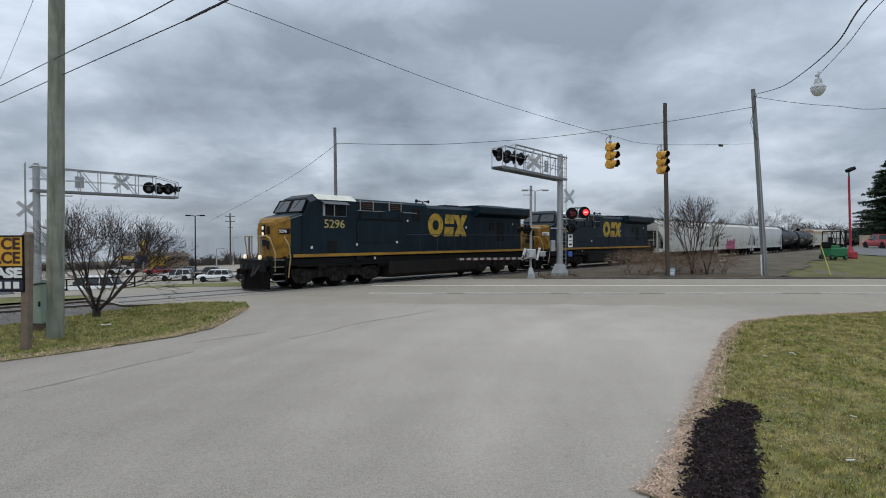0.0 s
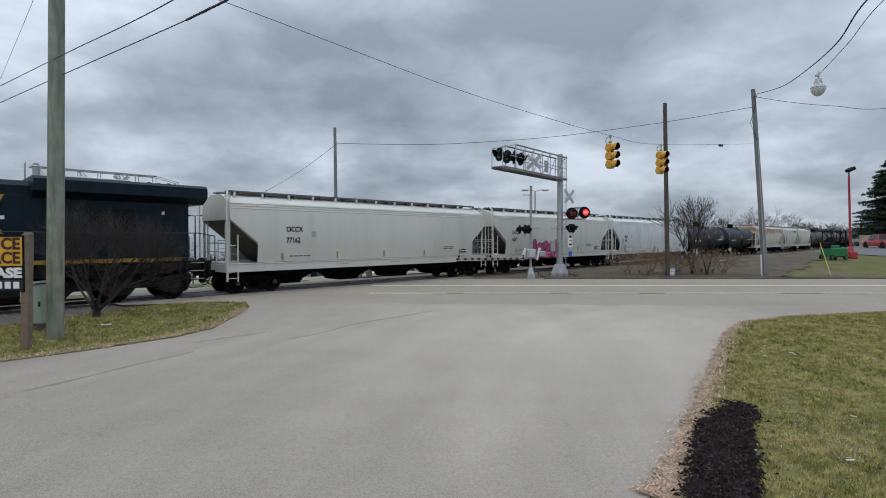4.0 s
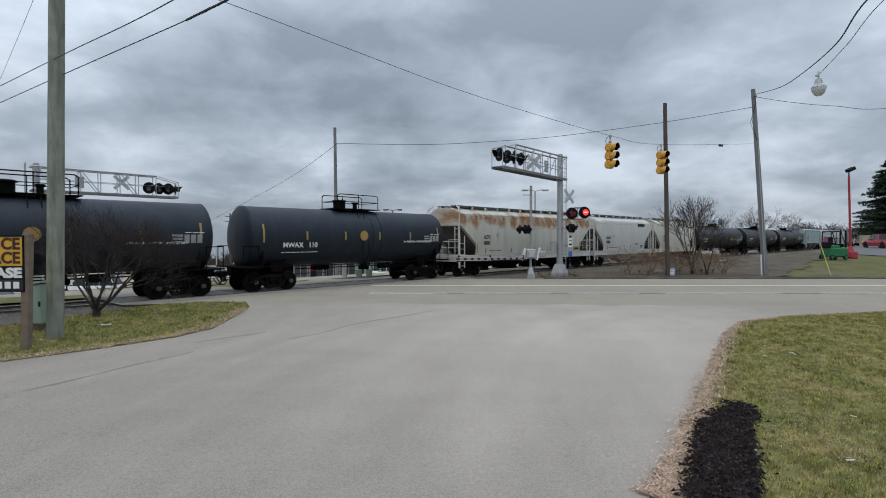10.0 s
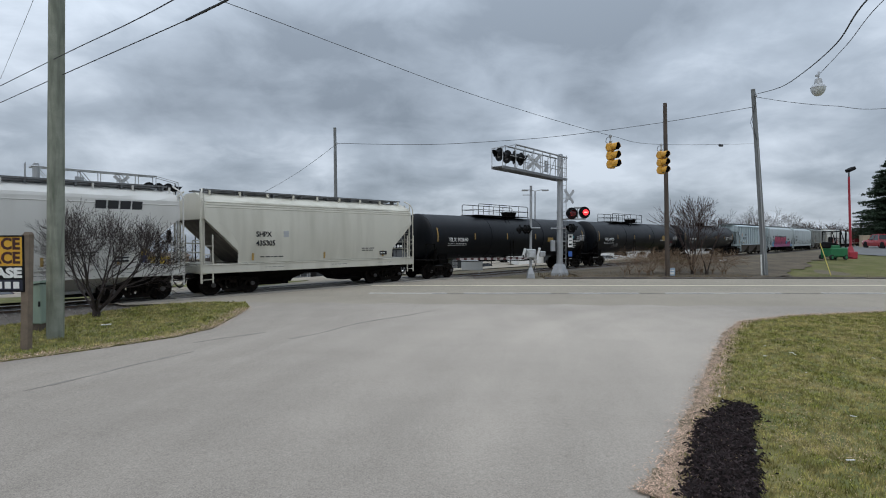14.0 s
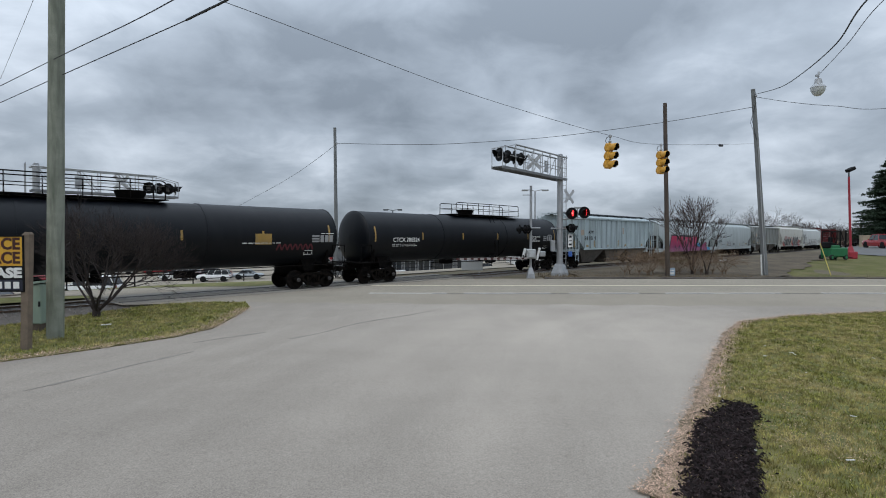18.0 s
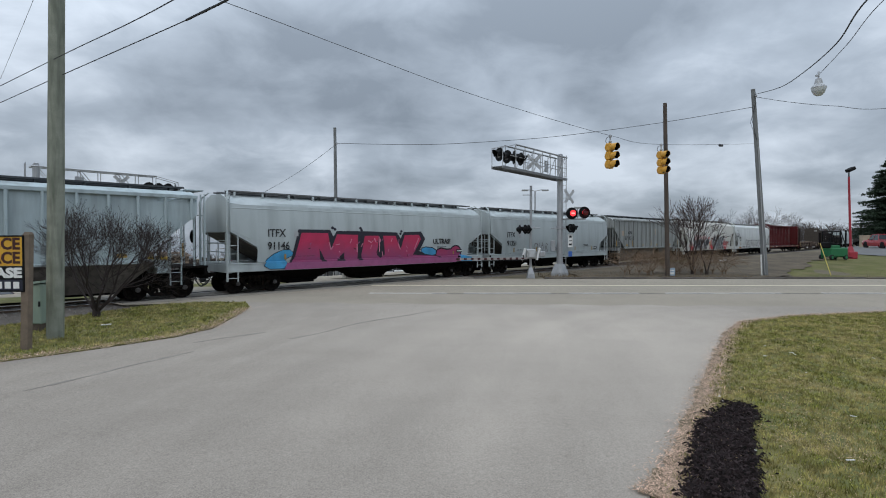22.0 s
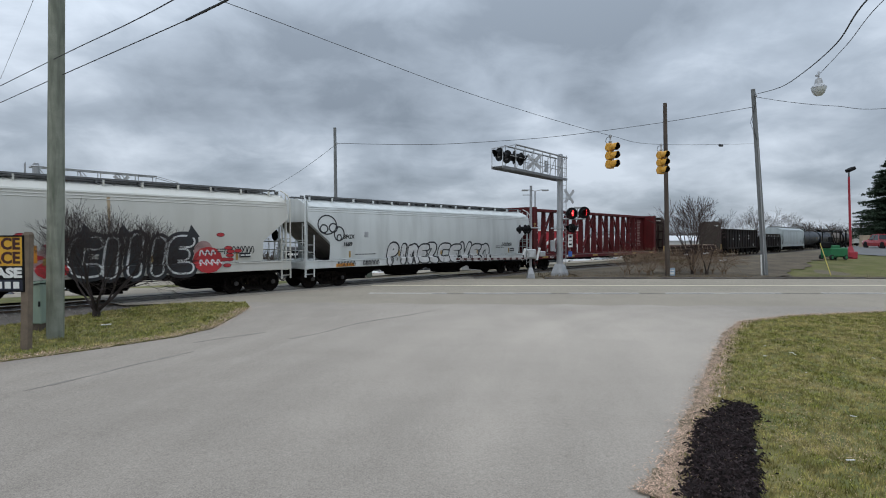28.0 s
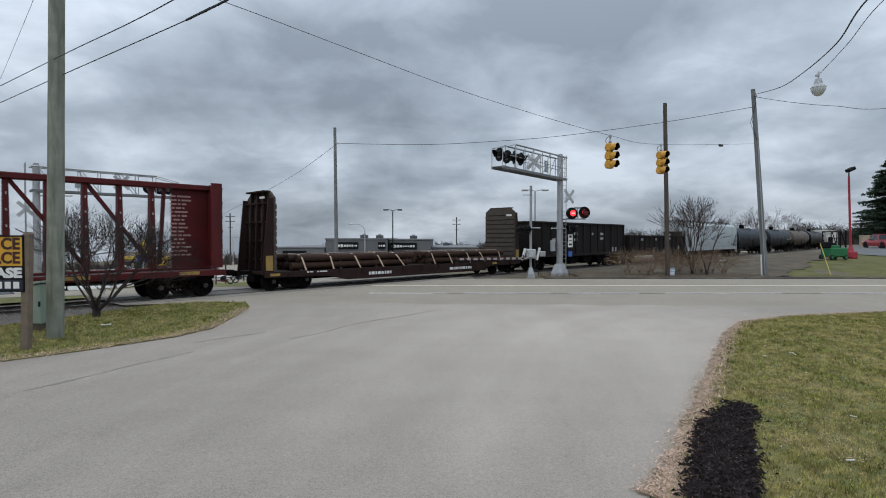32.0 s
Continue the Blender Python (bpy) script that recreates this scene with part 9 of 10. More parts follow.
# ---- yard at the right: lift, lamp post, block ----
def green_lift():
    g = thing("boom_lift", "green compact lift with an open black cage on the grass", "lift machine", at=pose(33.45, 45.0, on_land(33.45, 45.0), 0, 0, 6))
    g.scale = (0.78, 0.9, 1.05)
    gm = M("lift_green", (0.014, 0.14, 0.05), 0.45, var=0.12, scale=3)
    part("chassis", Build().box((0.1, 0, 0.62), (2.0, 1.3, 0.75), 0.08).box((-0.3, 0, 1.05), (1.0, 1.2, 0.25), 0.05), gm, g)
    for x in (-0.8, 0.85):
        for s in (-1, 1):
            w = part("wheel", Build().cyl((x, s * 0.45, 0.22), (x, s * 0.71, 0.22), 0.14, n=12), gm, g)
            part("tyre", Build().lathe([(-0.10, 0.14), (-0.10, 0.21), (0.10, 0.21), (0.10, 0.14)], (x, s * 0.6, 0.22), (0, s, 0), 16), TYRE, w)
    for s in (-1, 1):
        part("cage_post", Build().tube([(-0.85, s * 0.5, 1.0), (-0.8, s * 0.5, 2.25), (0.35, s * 0.5, 2.3), (0.8, s * 0.5, 1.4), (0.95, s * 0.5, 1.0)], 0.04), BLACK, g)
    part("cage_roof", Build().box((-0.22, 0, 2.3), (1.2, 1.1, 0.06), 0.02), BLACK, g)
    part("seat", Build().box((-0.1, 0, 1.3), (0.5, 0.5, 0.15), 0.05).box((-0.35, 0, 1.6), (0.14, 0.5, 0.5), 0.05), BLACK, g)
    part("cage_bar", Build().cyl((-0.8, -0.5, 1.75), (0.6, -0.5, 1.75), 0.025, n=6).cyl((-0.2, -0.5, 1.0), (-0.15, -0.5, 2.28), 0.025, n=6).cyl((0.35, -0.5, 1.0), (0.35, -0.5, 2.28), 0.025, n=6).cyl((-0.8, -0.5, 2.1), (-0.8, 0.5, 2.1), 0.025, n=6), BLACK, g)
    part("engine_cover", Build().box((-0.75, 0, 1.2), (0.5, 1.0, 0.5), 0.08), BLACK, g)
    part("fork", Build().box((1.55, -0.3, 0.2), (0.8, 0.12, 0.06)).box((1.55, 0.3, 0.2), (0.8, 0.12, 0.06)), BLACK, g)
    part("lift_mast", Build().box((1.15, -0.3, 1.3), (0.14, 0.12, 2.2), 0.02).box((1.15, 0.3, 1.3), (0.14, 0.12, 2.2), 0.02), BLACK, g)


green_lift()


def red_lamp_post():
    x, y = 36.5, 47.0
    z = on_land(x, y)
    g = thing("lamp_post", "red painted lamp post with a tilted floodlight", "lamp post")
    rm = M("post_red", (0.33, 0.025, 0.04), 0.5, var=0.15)
    part("base", Build().box((x, y, z + 0.3), (0.75, 0.75, 0.65), 0.05), rm, g)
    part("shaft", Build().cyl((x, y, z + 0.5), (x - 0.27, y, z + 7.3), 0.10, 0.085, 12).cyl((x, y, z + 0.6), (x, y, z + 1.1), 0.3, 0.14, 12), rm, g)
    part("neck", Build().cyl((x - 0.27, y, z + 7.3), (x - 0.27, y, z + 7.75), 0.05, n=8), BLACK, g)
    part("floodlight", Build().box((x - 0.13, y, z + 7.95), (0.7, 0.5, 0.3), 0.05, m=Matrix.Rotation(radians(-25), 4, "Y")), BLACK, g)


red_lamp_post()
solid("storage_box", Build().box((60.2, 75, on_land(60, 75) + 0.85), (1.1, 0.6, 1.7), 0.04).box((60.2, 75, on_land(60, 75) + 1.72), (1.2, 0.7, 0.08), 0.02), M("box_tan", (0.38, 0.31, 0.22), 0.8, var=0.1, scale=2), "tan wooden storage box in the yard", "storage box")
strip_sheet("yard", 43, 110, 51.5, lambda x: min(96, max(52, x / 0.76)), 0.06, M("yard_paving", (0.15, 0.15, 0.148), 0.95, spec=0.15, var=0.15, scale=0.5, bump=0.4, fine=20), "grey paved yard", "yard", nx=30, ny=10)
strip_sheet("bank_grass", 23.0, 60, 34.0, 61, -0.01, M("bank_grass", (0.115, 0.115, 0.04), 0.95, var=0.3, scale=0.4, bump=0.8, fine=18, dirt=(0.19, 0.16, 0.085), dirt_amt=0.7, dscale=0.5, spec=0.15), "green grass bank below the yard", "grass bank", tuck=0.6, nx=60, ny=40)
solid("guy_guard", Build().cyl((26.26, 35.5, 0), (27.29, 38.0, 2.15), 0.026, n=10), M("guard_yellow", (0.42, 0.34, 0.06), 0.6), "yellow plastic guy-wire guard", "guy guard")
solid("marker_post", Build().cyl((21.45, 35.3, 0), (21.40, 35.3, 1.35), 0.05, n=10).cyl((21.40, 35.3, 1.35), (21.4, 35.3, 1.42), 0.06, n=10), WHITE, "white plastic cable marker post", "marker post")
sg = thing("roadside_sign", "small blue and white sign at the foot of a pole", "sign")
part("panel", Build().box((15.05, 34.5, 0.3), (0.42, 0.02, 0.55), 0.01), M("sign_pale_blue", (0.3, 0.4, 0.5), 0.5), sg)
part("panel_print", Build().box((15.05, 34.485, 0.4), (0.3, 0.008, 0.08)).box((15.05, 34.485, 0.22), (0.3, 0.008, 0.14)), INK_W, sg)
part("stake", Build().box((14.9, 34.52, 0.1), (0.03, 0.03, 0.5)), GALV, sg)


# ---- beyond the track: street, lots, islands ----
def land_patch(name, u0, u1, w0, w1, lift, mat, label, category, nu=40, nw=20):
    vs, fs = [], []
    for i in range(nu + 1):
        for j in range(nw + 1):
            q = track(u0 + (u1 - u0) * i / nu, w0 + (w1 - w0) * j / nw)
            vs.append((q.x, q.y, height(q.x, q.y) + lift))
    for i in range(nu):
        for j in range(nw):
            k = i * (nw + 1) + j
            fs.append((k, k + nw + 1, k + nw + 2, k + 1))
    return solid(name, Build().add(vs, fs), mat, label, category, kind="structure", smooth=True)


across = lambda x, w: 33.65 + (w + 0.7133 * (x + 1.07)) / 0.7009
strip_sheet("track_bank", 9.0, 43.0, lambda x: max(33.05, across(x, -15.9) + 0.5 * math.sin(x * 1.3) + 0.3 * math.sin(x * 3.7)), lambda x: max(33.4, across(x, -3.2)), 0.035, M("bank_soil", (0.125, 0.102, 0.074), 0.95, spec=0.1, var=0.4, scale=0.8, bump=1.0, fine=12, dirt=(0.06, 0.052, 0.042), dirt_amt=0.7, dscale=0.6), "bare brown bank of soil and ballast below the track", "bank", nx=90, ny=16)
land_patch("track_verge", -90, -17.8, 2.2, 7.0, -0.02, LAWN, "grass verge beyond the track", "verge", 60, 8)
land_patch("street", -70, 120, 4.2, 16.5, -0.03, ROADWAY, "grey side street along the track", "street")
land_patch("grass_island", -40, 30, 16.5, 26, -0.05, LAWN, "grass strip between street and lot", "grass strip")
land_patch("parking_lot", -90, 160, 26, 100, -0.03, ROADWAY, "wide grey parking lot", "parking lot", 50, 40)


def lot_lamp(x, y, top, label, heads=2, white=False):
    z = on_land(x, y)
    g = thing("lot_lamp", label, "lamp post", "parking lot lamps")
    m = GALV if white else BLACK
    part("base", Build().cyl((x, y, z), (x, y, z + 0.7), 0.28, n=12), CONCRETE, g)
    part("shaft", Build().cyl((x, y, z + 0.5), (x, y, top), 0.12, 0.08, 10), m, g)
    for s in ((-1, 1) if heads == 2 else (1,)):
        part("arm", Build().tube([(x, y, top), (x + s * 0.7, y, top + 0.15), (x + s * 0.9, y, top + 0.12)], 0.05), m, g)
        part("head", Build().box((x + s * 1.15, y, top + 0.1), (0.75, 0.4, 0.2), 0.05), m, g)


lot_lamp(-40.08, 85, 6.1, "tall black two-headed parking lot lamp")
lot_lamp(-8.12, 85, 7.0, "tall black two-headed parking lot lamp by the shops")
lot_lamp(10.5, 60, 7.9, "tall grey two-headed lamp behind the gate", white=True)
lot_lamp(-63, 120, 1.5, "distant two-headed lot lamp")
lot_lamp(24.6, 100, 5.0, "grey two-headed lamp by the red store", white=True)
lot_lamp(-41.0, 95, 0.6, "short white lamp post in the lot", 1, True)
lot_lamp(-60.0, 150, 2.6, "distant white lamp post", 1, True)


def cobra_lamp():
    g = thing("street_lamp", "grey curved street lamp in front of the shops", "street lamp")
    z = on_land(-12.4, 80)
    part("shaft", Build().cyl((-11.9, 80, z), (-11.9, 80, 3.6), 0.1, 0.07, 10), GALV, g)
    part("arm", Build().tube([(-11.9, 80, 3.6), (-12.1, 80, 4.2), (-12.7, 80, 4.6), (-13.5, 80, 4.72)], 0.05), GALV, g)
    part("head", Build().box((-13.9, 80, 4.7), (0.9, 0.35, 0.16), 0.05), GALV, g)


cobra_lamp()
for x, y, top in ((-52.64, 130, 8.7), (3.87, 150, 8.5), (82, 170, 6.0)):
    q = utility_pole(x, y, (x, y, top), 0.2, 0.15, POLEDARK, "distant dark utility pole with cross arms")
    for dz in (0.8, 2.0, 3.6):
        part("cross_arm", Build().box((x, y, top - dz), (2.4 if dz < 3 else 1.2, 0.12, 0.14)), POLEDARK, q)
        for s in (-1, 0, 1):
            part("insulator", Build().cyl((x + s * (1.0 if dz < 3 else 0.5), y, top - dz), (x + s * (1.0 if dz < 3 else 0.5), y, top - dz + 0.3), 0.06, n=8), GALV, q)


# ---- buildings ----
WALL_GREY = M("shop_wall_grey", (0.115, 0.12, 0.125), 0.8, var=0.08, scale=0.6, dirt=(0.08, 0.085, 0.09), dirt_amt=0.4)
WALL_PALE = M("shop_wall_pale", (0.135, 0.14, 0.145), 0.8, var=0.08, scale=0.6)
WINDOW = glassy("shop_window", (0.03, 0.035, 0.04), 0.08)


def shop_block(name, label, x0, x1, y, depth, top, wall, bays, sign=None):
    z = on_land((x0 + x1) / 2, y) - 0.1
    b = thing(name, label, "building", "shops beyond the track")
    cx = (x0 + x1) / 2
    part("wall", Build().box((cx, y + depth / 2, (z + top) / 2), (x1 - x0, depth, top - z), 0.05), wall, b)
    part("parapet", Build().box((cx, y + depth / 2, top + 0.12), (x1 - x0 + 0.2, depth + 0.2, 0.25), 0.03), M("coping", (0.17, 0.175, 0.18), 0.8), b)
    n = bays
    for k in range(n):
        w = (x1 - x0) / n
        wx = x0 + w * (k + 0.5)
        win = part("window", Build().box((wx, y - 0.03, z + 1.55), (w * 0.8, 0.06, 2.3)), WINDOW, b)
        part("window_frame", Build().box((wx, y - 0.05, z + 2.75), (w * 0.84, 0.1, 0.1)).box((wx - w * 0.41, y - 0.05, z + 1.5), (0.09, 0.1, 2.5)).box((wx + w * 0.41, y - 0.05, z + 1.5), (0.09, 0.1, 2.5)).box((wx, y - 0.05, z + 1.5), (0.06, 0.1, 2.4)), GALV, win)
        part("awning", Build().prism([(wx - w * 0.4, z + 3.2), (wx + w * 0.4, z + 3.2), (wx + w * 0.4, z + 2.95), (wx - w * 0.4, z + 2.95)], y - 0.8, y - 0.05), wall, b)
    if sign:
        for sx, sw in sign:
            s = part("sign_board", Build().box((sx, y - 0.12, top - 0.95), (sw, 0.2, 1.1), 0.03), BLACK, b, "black sign board with white script")
            rnd = random.Random(int(sx * 10))
            px = sx - sw * 0.4
            letters = Build()
            while px < sx + sw * 0.38:
                l = rnd.uniform(0.15, 0.4)
                letters.box((px + l / 2, y - 0.24, top - 0.98), (l, 0.03, rnd.uniform(0.2, 0.5)))
                px += l + 0.12
            part("sign_print", letters, INK_W, s)
    rnd = random.Random(int(x0 * 7))
    for k in range(max(1, int((x1 - x0) / 5))):
        hx, hy = rnd.uniform(x0 + 1, x1 - 1), y + rnd.uniform(2, depth - 2)
        u = part("roof_unit", Build().box((hx, hy, top + 0.5), (1.3, 1.2, 0.6), 0.05), M("roof_unit_dark", (0.08, 0.085, 0.09), 0.7, var=0.2), b)
        part("fan_cowl", Build().cyl((hx, hy, top + 0.8), (hx, hy, top + 1.0), 0.35, n=12), GALV, u)
    return b


shop_block("shop_building", "low grey shop building with black sign boards", -26.9, -19.2, 85, 18, 0.9, WALL_PALE, 3, [(-24.0, 3.8)])
shop_block("shop_building", "grey shop building with a raised parapet", -19.0, -9.0, 85, 18, 2.3, WALL_GREY, 4, [(-15.5, 3.6), (-9.9, 1.2)])
shop_block("shop_building", "grey shop building with a long black sign board", -8.8, -2.0, 86, 20, 2.2, WALL_GREY, 3, [(-8.2, 0.6), (-6.6, 4.6)])
shop_block("shop_building", "pale plain side of a shop building", -1.9, 6.0, 90, 26, 0.8, WALL_PALE, 2)


def red_store():
    z = on_land(24, 110)
    b = thing("store_building", "red and white store front with an arched canopy", "building")
    red = M("store_red", (0.36, 0.02, 0.03), 0.6, var=0.08)
    part("wall", Build().box((26, 122, (z + 2.6) / 2), (20, 22, 2.6 - z), 0.05), WHITE, b)
    part("fascia", Build().box((24.2, 110.6, 2.2), (8.6, 0.8, 3.7), 0.05), red, b)
    arch = Build()
    pts = [(24.6 + 4.0 * math.cos(a), 0.0 + 2.6 * math.sin(a)) for a in [math.pi * k / 14 for k in range(15)]]
    inn = [(24.6 + 3.4 * math.cos(a), 0.0 + 2.1 * math.sin(a)) for a in [math.pi * k / 14 for k in range(15)]]
    for k in range(14):
        arch.prism([pts[k], pts[k + 1], inn[k + 1], inn[k]], 109.6, 110.1)
    part("arch_trim", arch, WHITE, b)
    part("window", Build().box((24.6, 110.1, -1.6), (7.0, 0.1, 2.6)), WINDOW, b)
    part("roof_cap", Build().box((24.2, 110.5, 4.15), (9.0, 1.2, 0.25)), WHITE, b)


red_store()
wh = thing("warehouse", "long low white metal warehouse", "building")
zz = on_land(54, 145)
part("wall", Build().box((62, 152, (zz + 1.9) / 2), (34, 20, 1.9 - zz), 0.05), M("metal_white", (0.55, 0.56, 0.56), 0.5, var=0.06), wh)
part("roof", Build().loft([[(x, 141.5, 1.9), (x, 152, 3.3), (x, 162.5, 1.9)] for x in (44.5, 79.5)]), M("metal_roof", (0.62, 0.63, 0.64), 0.5, var=0.05), wh)


def restaurant():
    z = on_land(-57, 100)
    b = thing("restaurant", "small tan and yellow roadside restaurant", "building")
    part("wall", Build().box((-57, 104, (z - 0.6) / 2 - 0.3), (9.5, 8, -0.9 - z), 0.05), M("tan_brick", (0.26, 0.19, 0.13), 0.8, var=0.15, scale=3), b)
    part("roof", Build().loft([[(-62.2, 99.4, -1.1), (-51.8, 99.4, -1.1), (-51.8, 108.5, -1.1), (-62.2, 108.5, -1.1)], [(-61, 100.6, -0.2), (-53, 100.6, -0.2), (-53, 107.5, -0.2), (-61, 107.5, -0.2)]]), M("roof_brown", (0.14, 0.10, 0.07), 0.8), b)
    part("yellow_band", Build().box((-57, 99.6, -1.2), (10.2, 0.3, 0.5)), M("band_yellow", (0.6, 0.42, 0.04), 0.5), b)
    part("door_panel", Build().box((-54.2, 99.7, -2.5), (2.8, 0.2, 1.6)), MATS["band_yellow"], b)
    for x in (-60.2, -58.0):
        part("window", Build().box((x, 99.9, -2.6), (1.7, 0.1, 1.4)), WINDOW, b)
    t = thing("pylon_sign", "tall yellow curved pylon sign", "sign")
    part("shape", Build().prism([(-56.7, -0.6), (-55.0, -0.6), (-55.2, 1.2), (-55.8, 2.4), (-56.4, 1.6)], 97.8, 98.2), MATS["band_yellow"], t)
    part("panel", Build().box((-56.2, 98, -1.3), (2.0, 0.3, 1.3), 0.04), M("panel_blue", (0.04, 0.06, 0.2), 0.5), t)
    part("pole", Build().cyl((-56, 98.1, z), (-56, 98.1, -0.6), 0.15, n=10), GALV, t)


restaurant()
ds = thing("pylon_sign", "orange and white flag-like roadside sign", "sign")
part("panel", Build().box((-36.4, 50.0, 1.4), (0.8, 0.05, 0.7), 0.01), M("sign_orange", (0.6, 0.16, 0.03), 0.6), ds)
part("pole", Build().cyl((-36.9, 50, on_land(-36.9, 50)), (-36.9, 50, 1.8), 0.05, n=8), GALV, ds)
solid("signal_cabinet", Build().box((2.4, 43.5, 0.05), (1.7, 1.2, 1.25), 0.04).box((2.4, 43.5, 0.7), (1.8, 1.3, 0.06), 0.02), M("cabinet_silver", (0.42, 0.44, 0.45), 0.45, 0.3, var=0.06), "silver railway signal cabinet beyond the track", "signal cabinet")
tb = thing("trash_bin", "dark trash bin with a red band beside the street", "trash bin")
part("bin", Build().cyl((-11.1, 45, on_land(-11.1, 45)), (-11.1, 45, on_land(-11.1, 45) + 0.95), 0.26, 0.3, 14), BLACK, tb)
part("band", Build().cyl((-11.1, 45, on_land(-11.1, 45) + 0.6), (-11.1, 45, on_land(-11.1, 45) + 0.95), 0.31, n=14), TAIL, tb)
for x in (-7.2, -6.5):
    z = on_land(x, 45)
    solid("pedestal_box", Build().box((x, 45, z + 0.32), (0.45, 0.45, 0.7), 0.05), MATS["cabinet_green"], "small green utility pedestal", "utility pedestal", "utility pedestals")
solid("bollard", Build().cyl((-26.7, 62.0, on_land(-26.7, 62)), (-26.7, 62, on_land(-26.7, 62) + 1.0), 0.08, n=10), WHITE, "white plastic bollard on the grass", "bollard")


def pipe_fence():
    f = thing("pipe_fence", "dark low pipe fence along the lot", "fence")
    for i in range(14):
        q = track(-20 + i * 4.0, 17.5)
        z = on_land(q.x, q.y)
        part("post", Build().cyl((q.x, q.y, z), (q.x, q.y, z + 0.95), 0.05, n=8), BLACK, f)
        if i < 13:
            r2 = track(-16 + i * 4.0, 17.5)
            for dz in (0.5, 0.92):
                part("rail", Build().cyl((q.x, q.y, z + dz), (r2.x, r2.y, on_land(r2.x, r2.y) + dz), 0.035, n=6), BLACK, f)


pipe_fence()


for x, y in ((-5.35, 33.4), (-4.75, 33.8)):
    z = on_land(x, y)
    jb = thing("junction_box", "small grey-green utility box beyond the track", "utility box", "small utility boxes")
    part("body", Build().box((x, y, z + 0.24), (0.36, 0.3, 0.5), 0.03), M("box_sage", (0.22, 0.27, 0.22), 0.6, var=0.12, scale=3), jb)
    part("lid", Build().box((x, y, z + 0.52), (0.4, 0.34, 0.06), 0.02), M("box_sage", (0.22, 0.27, 0.22), 0.6), jb)
solid("concrete_post", Build().box((-6.3, 33.6, on_land(-6.3, 33.6) + 0.42), (0.26, 0.26, 0.95), 0.03), CONCRETE, "short weathered concrete post beyond the track", "post")


# ---- distant woods ----
def woods():
    rnd = random.Random(91)
    b = Build()
    for k in range(900):
        x = rnd.uniform(-330, 260)
        y = rnd.uniform(175, 260)
        if x > 80 and y < 230:
            y += 60
        h_ = rnd.uniform(7.5, 13.0) * (0.55 if x < 80 else 1.0)
        z = on_land(x, y) - 0.3
        b.cyl((x, y, z), (x, y, z + h_ * 0.6), 0.22, 0.1, n=4, caps=False)
        for j in range(26):
            a, e = rnd.uniform(0, 6.28), rnd.uniform(0.25, 0.9)
            p0 = Vector((x, y, z + h_ * rnd.uniform(0.2, 0.6)))
            d = Vector((math.cos(a), math.sin(a), e * 1.8)).normalized()
            p1 = p0 + d * h_ * rnd.uniform(0.25, 0.45)
            b.cyl(p0, p1, 0.09, 0.03, n=3, caps=False)
            for m in range(3):
                p2 = p0.lerp(p1, rnd.uniform(0.4, 1.0))
                d2 = (d + Vector((rnd.gauss(0, 0.6), rnd.gauss(0, 0.6), rnd.gauss(0.2, 0.5)))).normalized()
                b.cyl(p2, p2 + d2 * h_ * 0.17, 0.05, 0.02, n=3, caps=False)
    solid("far_woods", b, M("far_twig", (0.06, 0.047, 0.042), 0.95, var=0.25, scale=0.1), "leafless brown woods along the horizon", "woods", kind="stuff")
    # undergrowth and low scrub that close the view under the crowns
    s = Build()
    for k in range(5200):
        x, y = rnd.uniform(-330, 260), rnd.uniform(170, 262)
        if x > 80 and y < 230:
            y += 60
        z = on_land(x, y) - 0.3
        h_ = rnd.uniform(1.5, 5.2)
        w = rnd.uniform(0.5, 1.6)
        s.add([(x - w, y, z), (x + w, y + rnd.uniform(-0.6, 0.6), z), (x + rnd.uniform(-w, w), y, z + h_)], [(0, 1, 2)])
    solid("far_scrub", s, M("far_scrub", (0.05, 0.041, 0.035), 0.95, var=0.3, scale=0.1), "brown scrub at the foot of the woods", "scrub", kind="stuff")


woods()


# ---- close ground: grass, straw, mulch ----
def inside(pt, poly):
    x, y = pt
    c = False
    for (x0, y0), (x1, y1) in zip(poly, poly[1:] + poly[:1]):
        if (y0 > y) != (y1 > y) and x < (x1 - x0) * (y - y0) / (y1 - y0) + x0:
            c = not c
    return c


EDGE = [(2.01, 5.05), (2.85, 6.32), (4.29, 8.7), (5.53, 10.7), (7.52, 13.9), (8.96, 15.75), (11.25, 16.95), (15.2, 17.95)]
RIGHT_POLY = EDGE + [(26, 18.1), (26, 5), (12, 4.2), (1.5, 4.2)]
BED = [(2.1, 4.5), (2.38, 5.09), (3.0, 6.2), (3.34, 6.8), (3.85, 7.35), (4.25, 7.75), (4.55, 7.72), (4.42, 7.3), (4.15, 7.0), (3.72, 6.2), (3.1, 5.09), (2.78, 4.5)]


def inside_many(xs, ys, poly):
    c = np.zeros(len(xs), bool)
    for (x0, y0), (x1, y1) in zip(poly, poly[1:] + poly[:1]):
        if y0 != y1:
            c ^= ((y0 > ys) != (y1 > ys)) & (xs < (x1 - x0) * (ys - y0) / (y1 - y0) + x0)
    return c


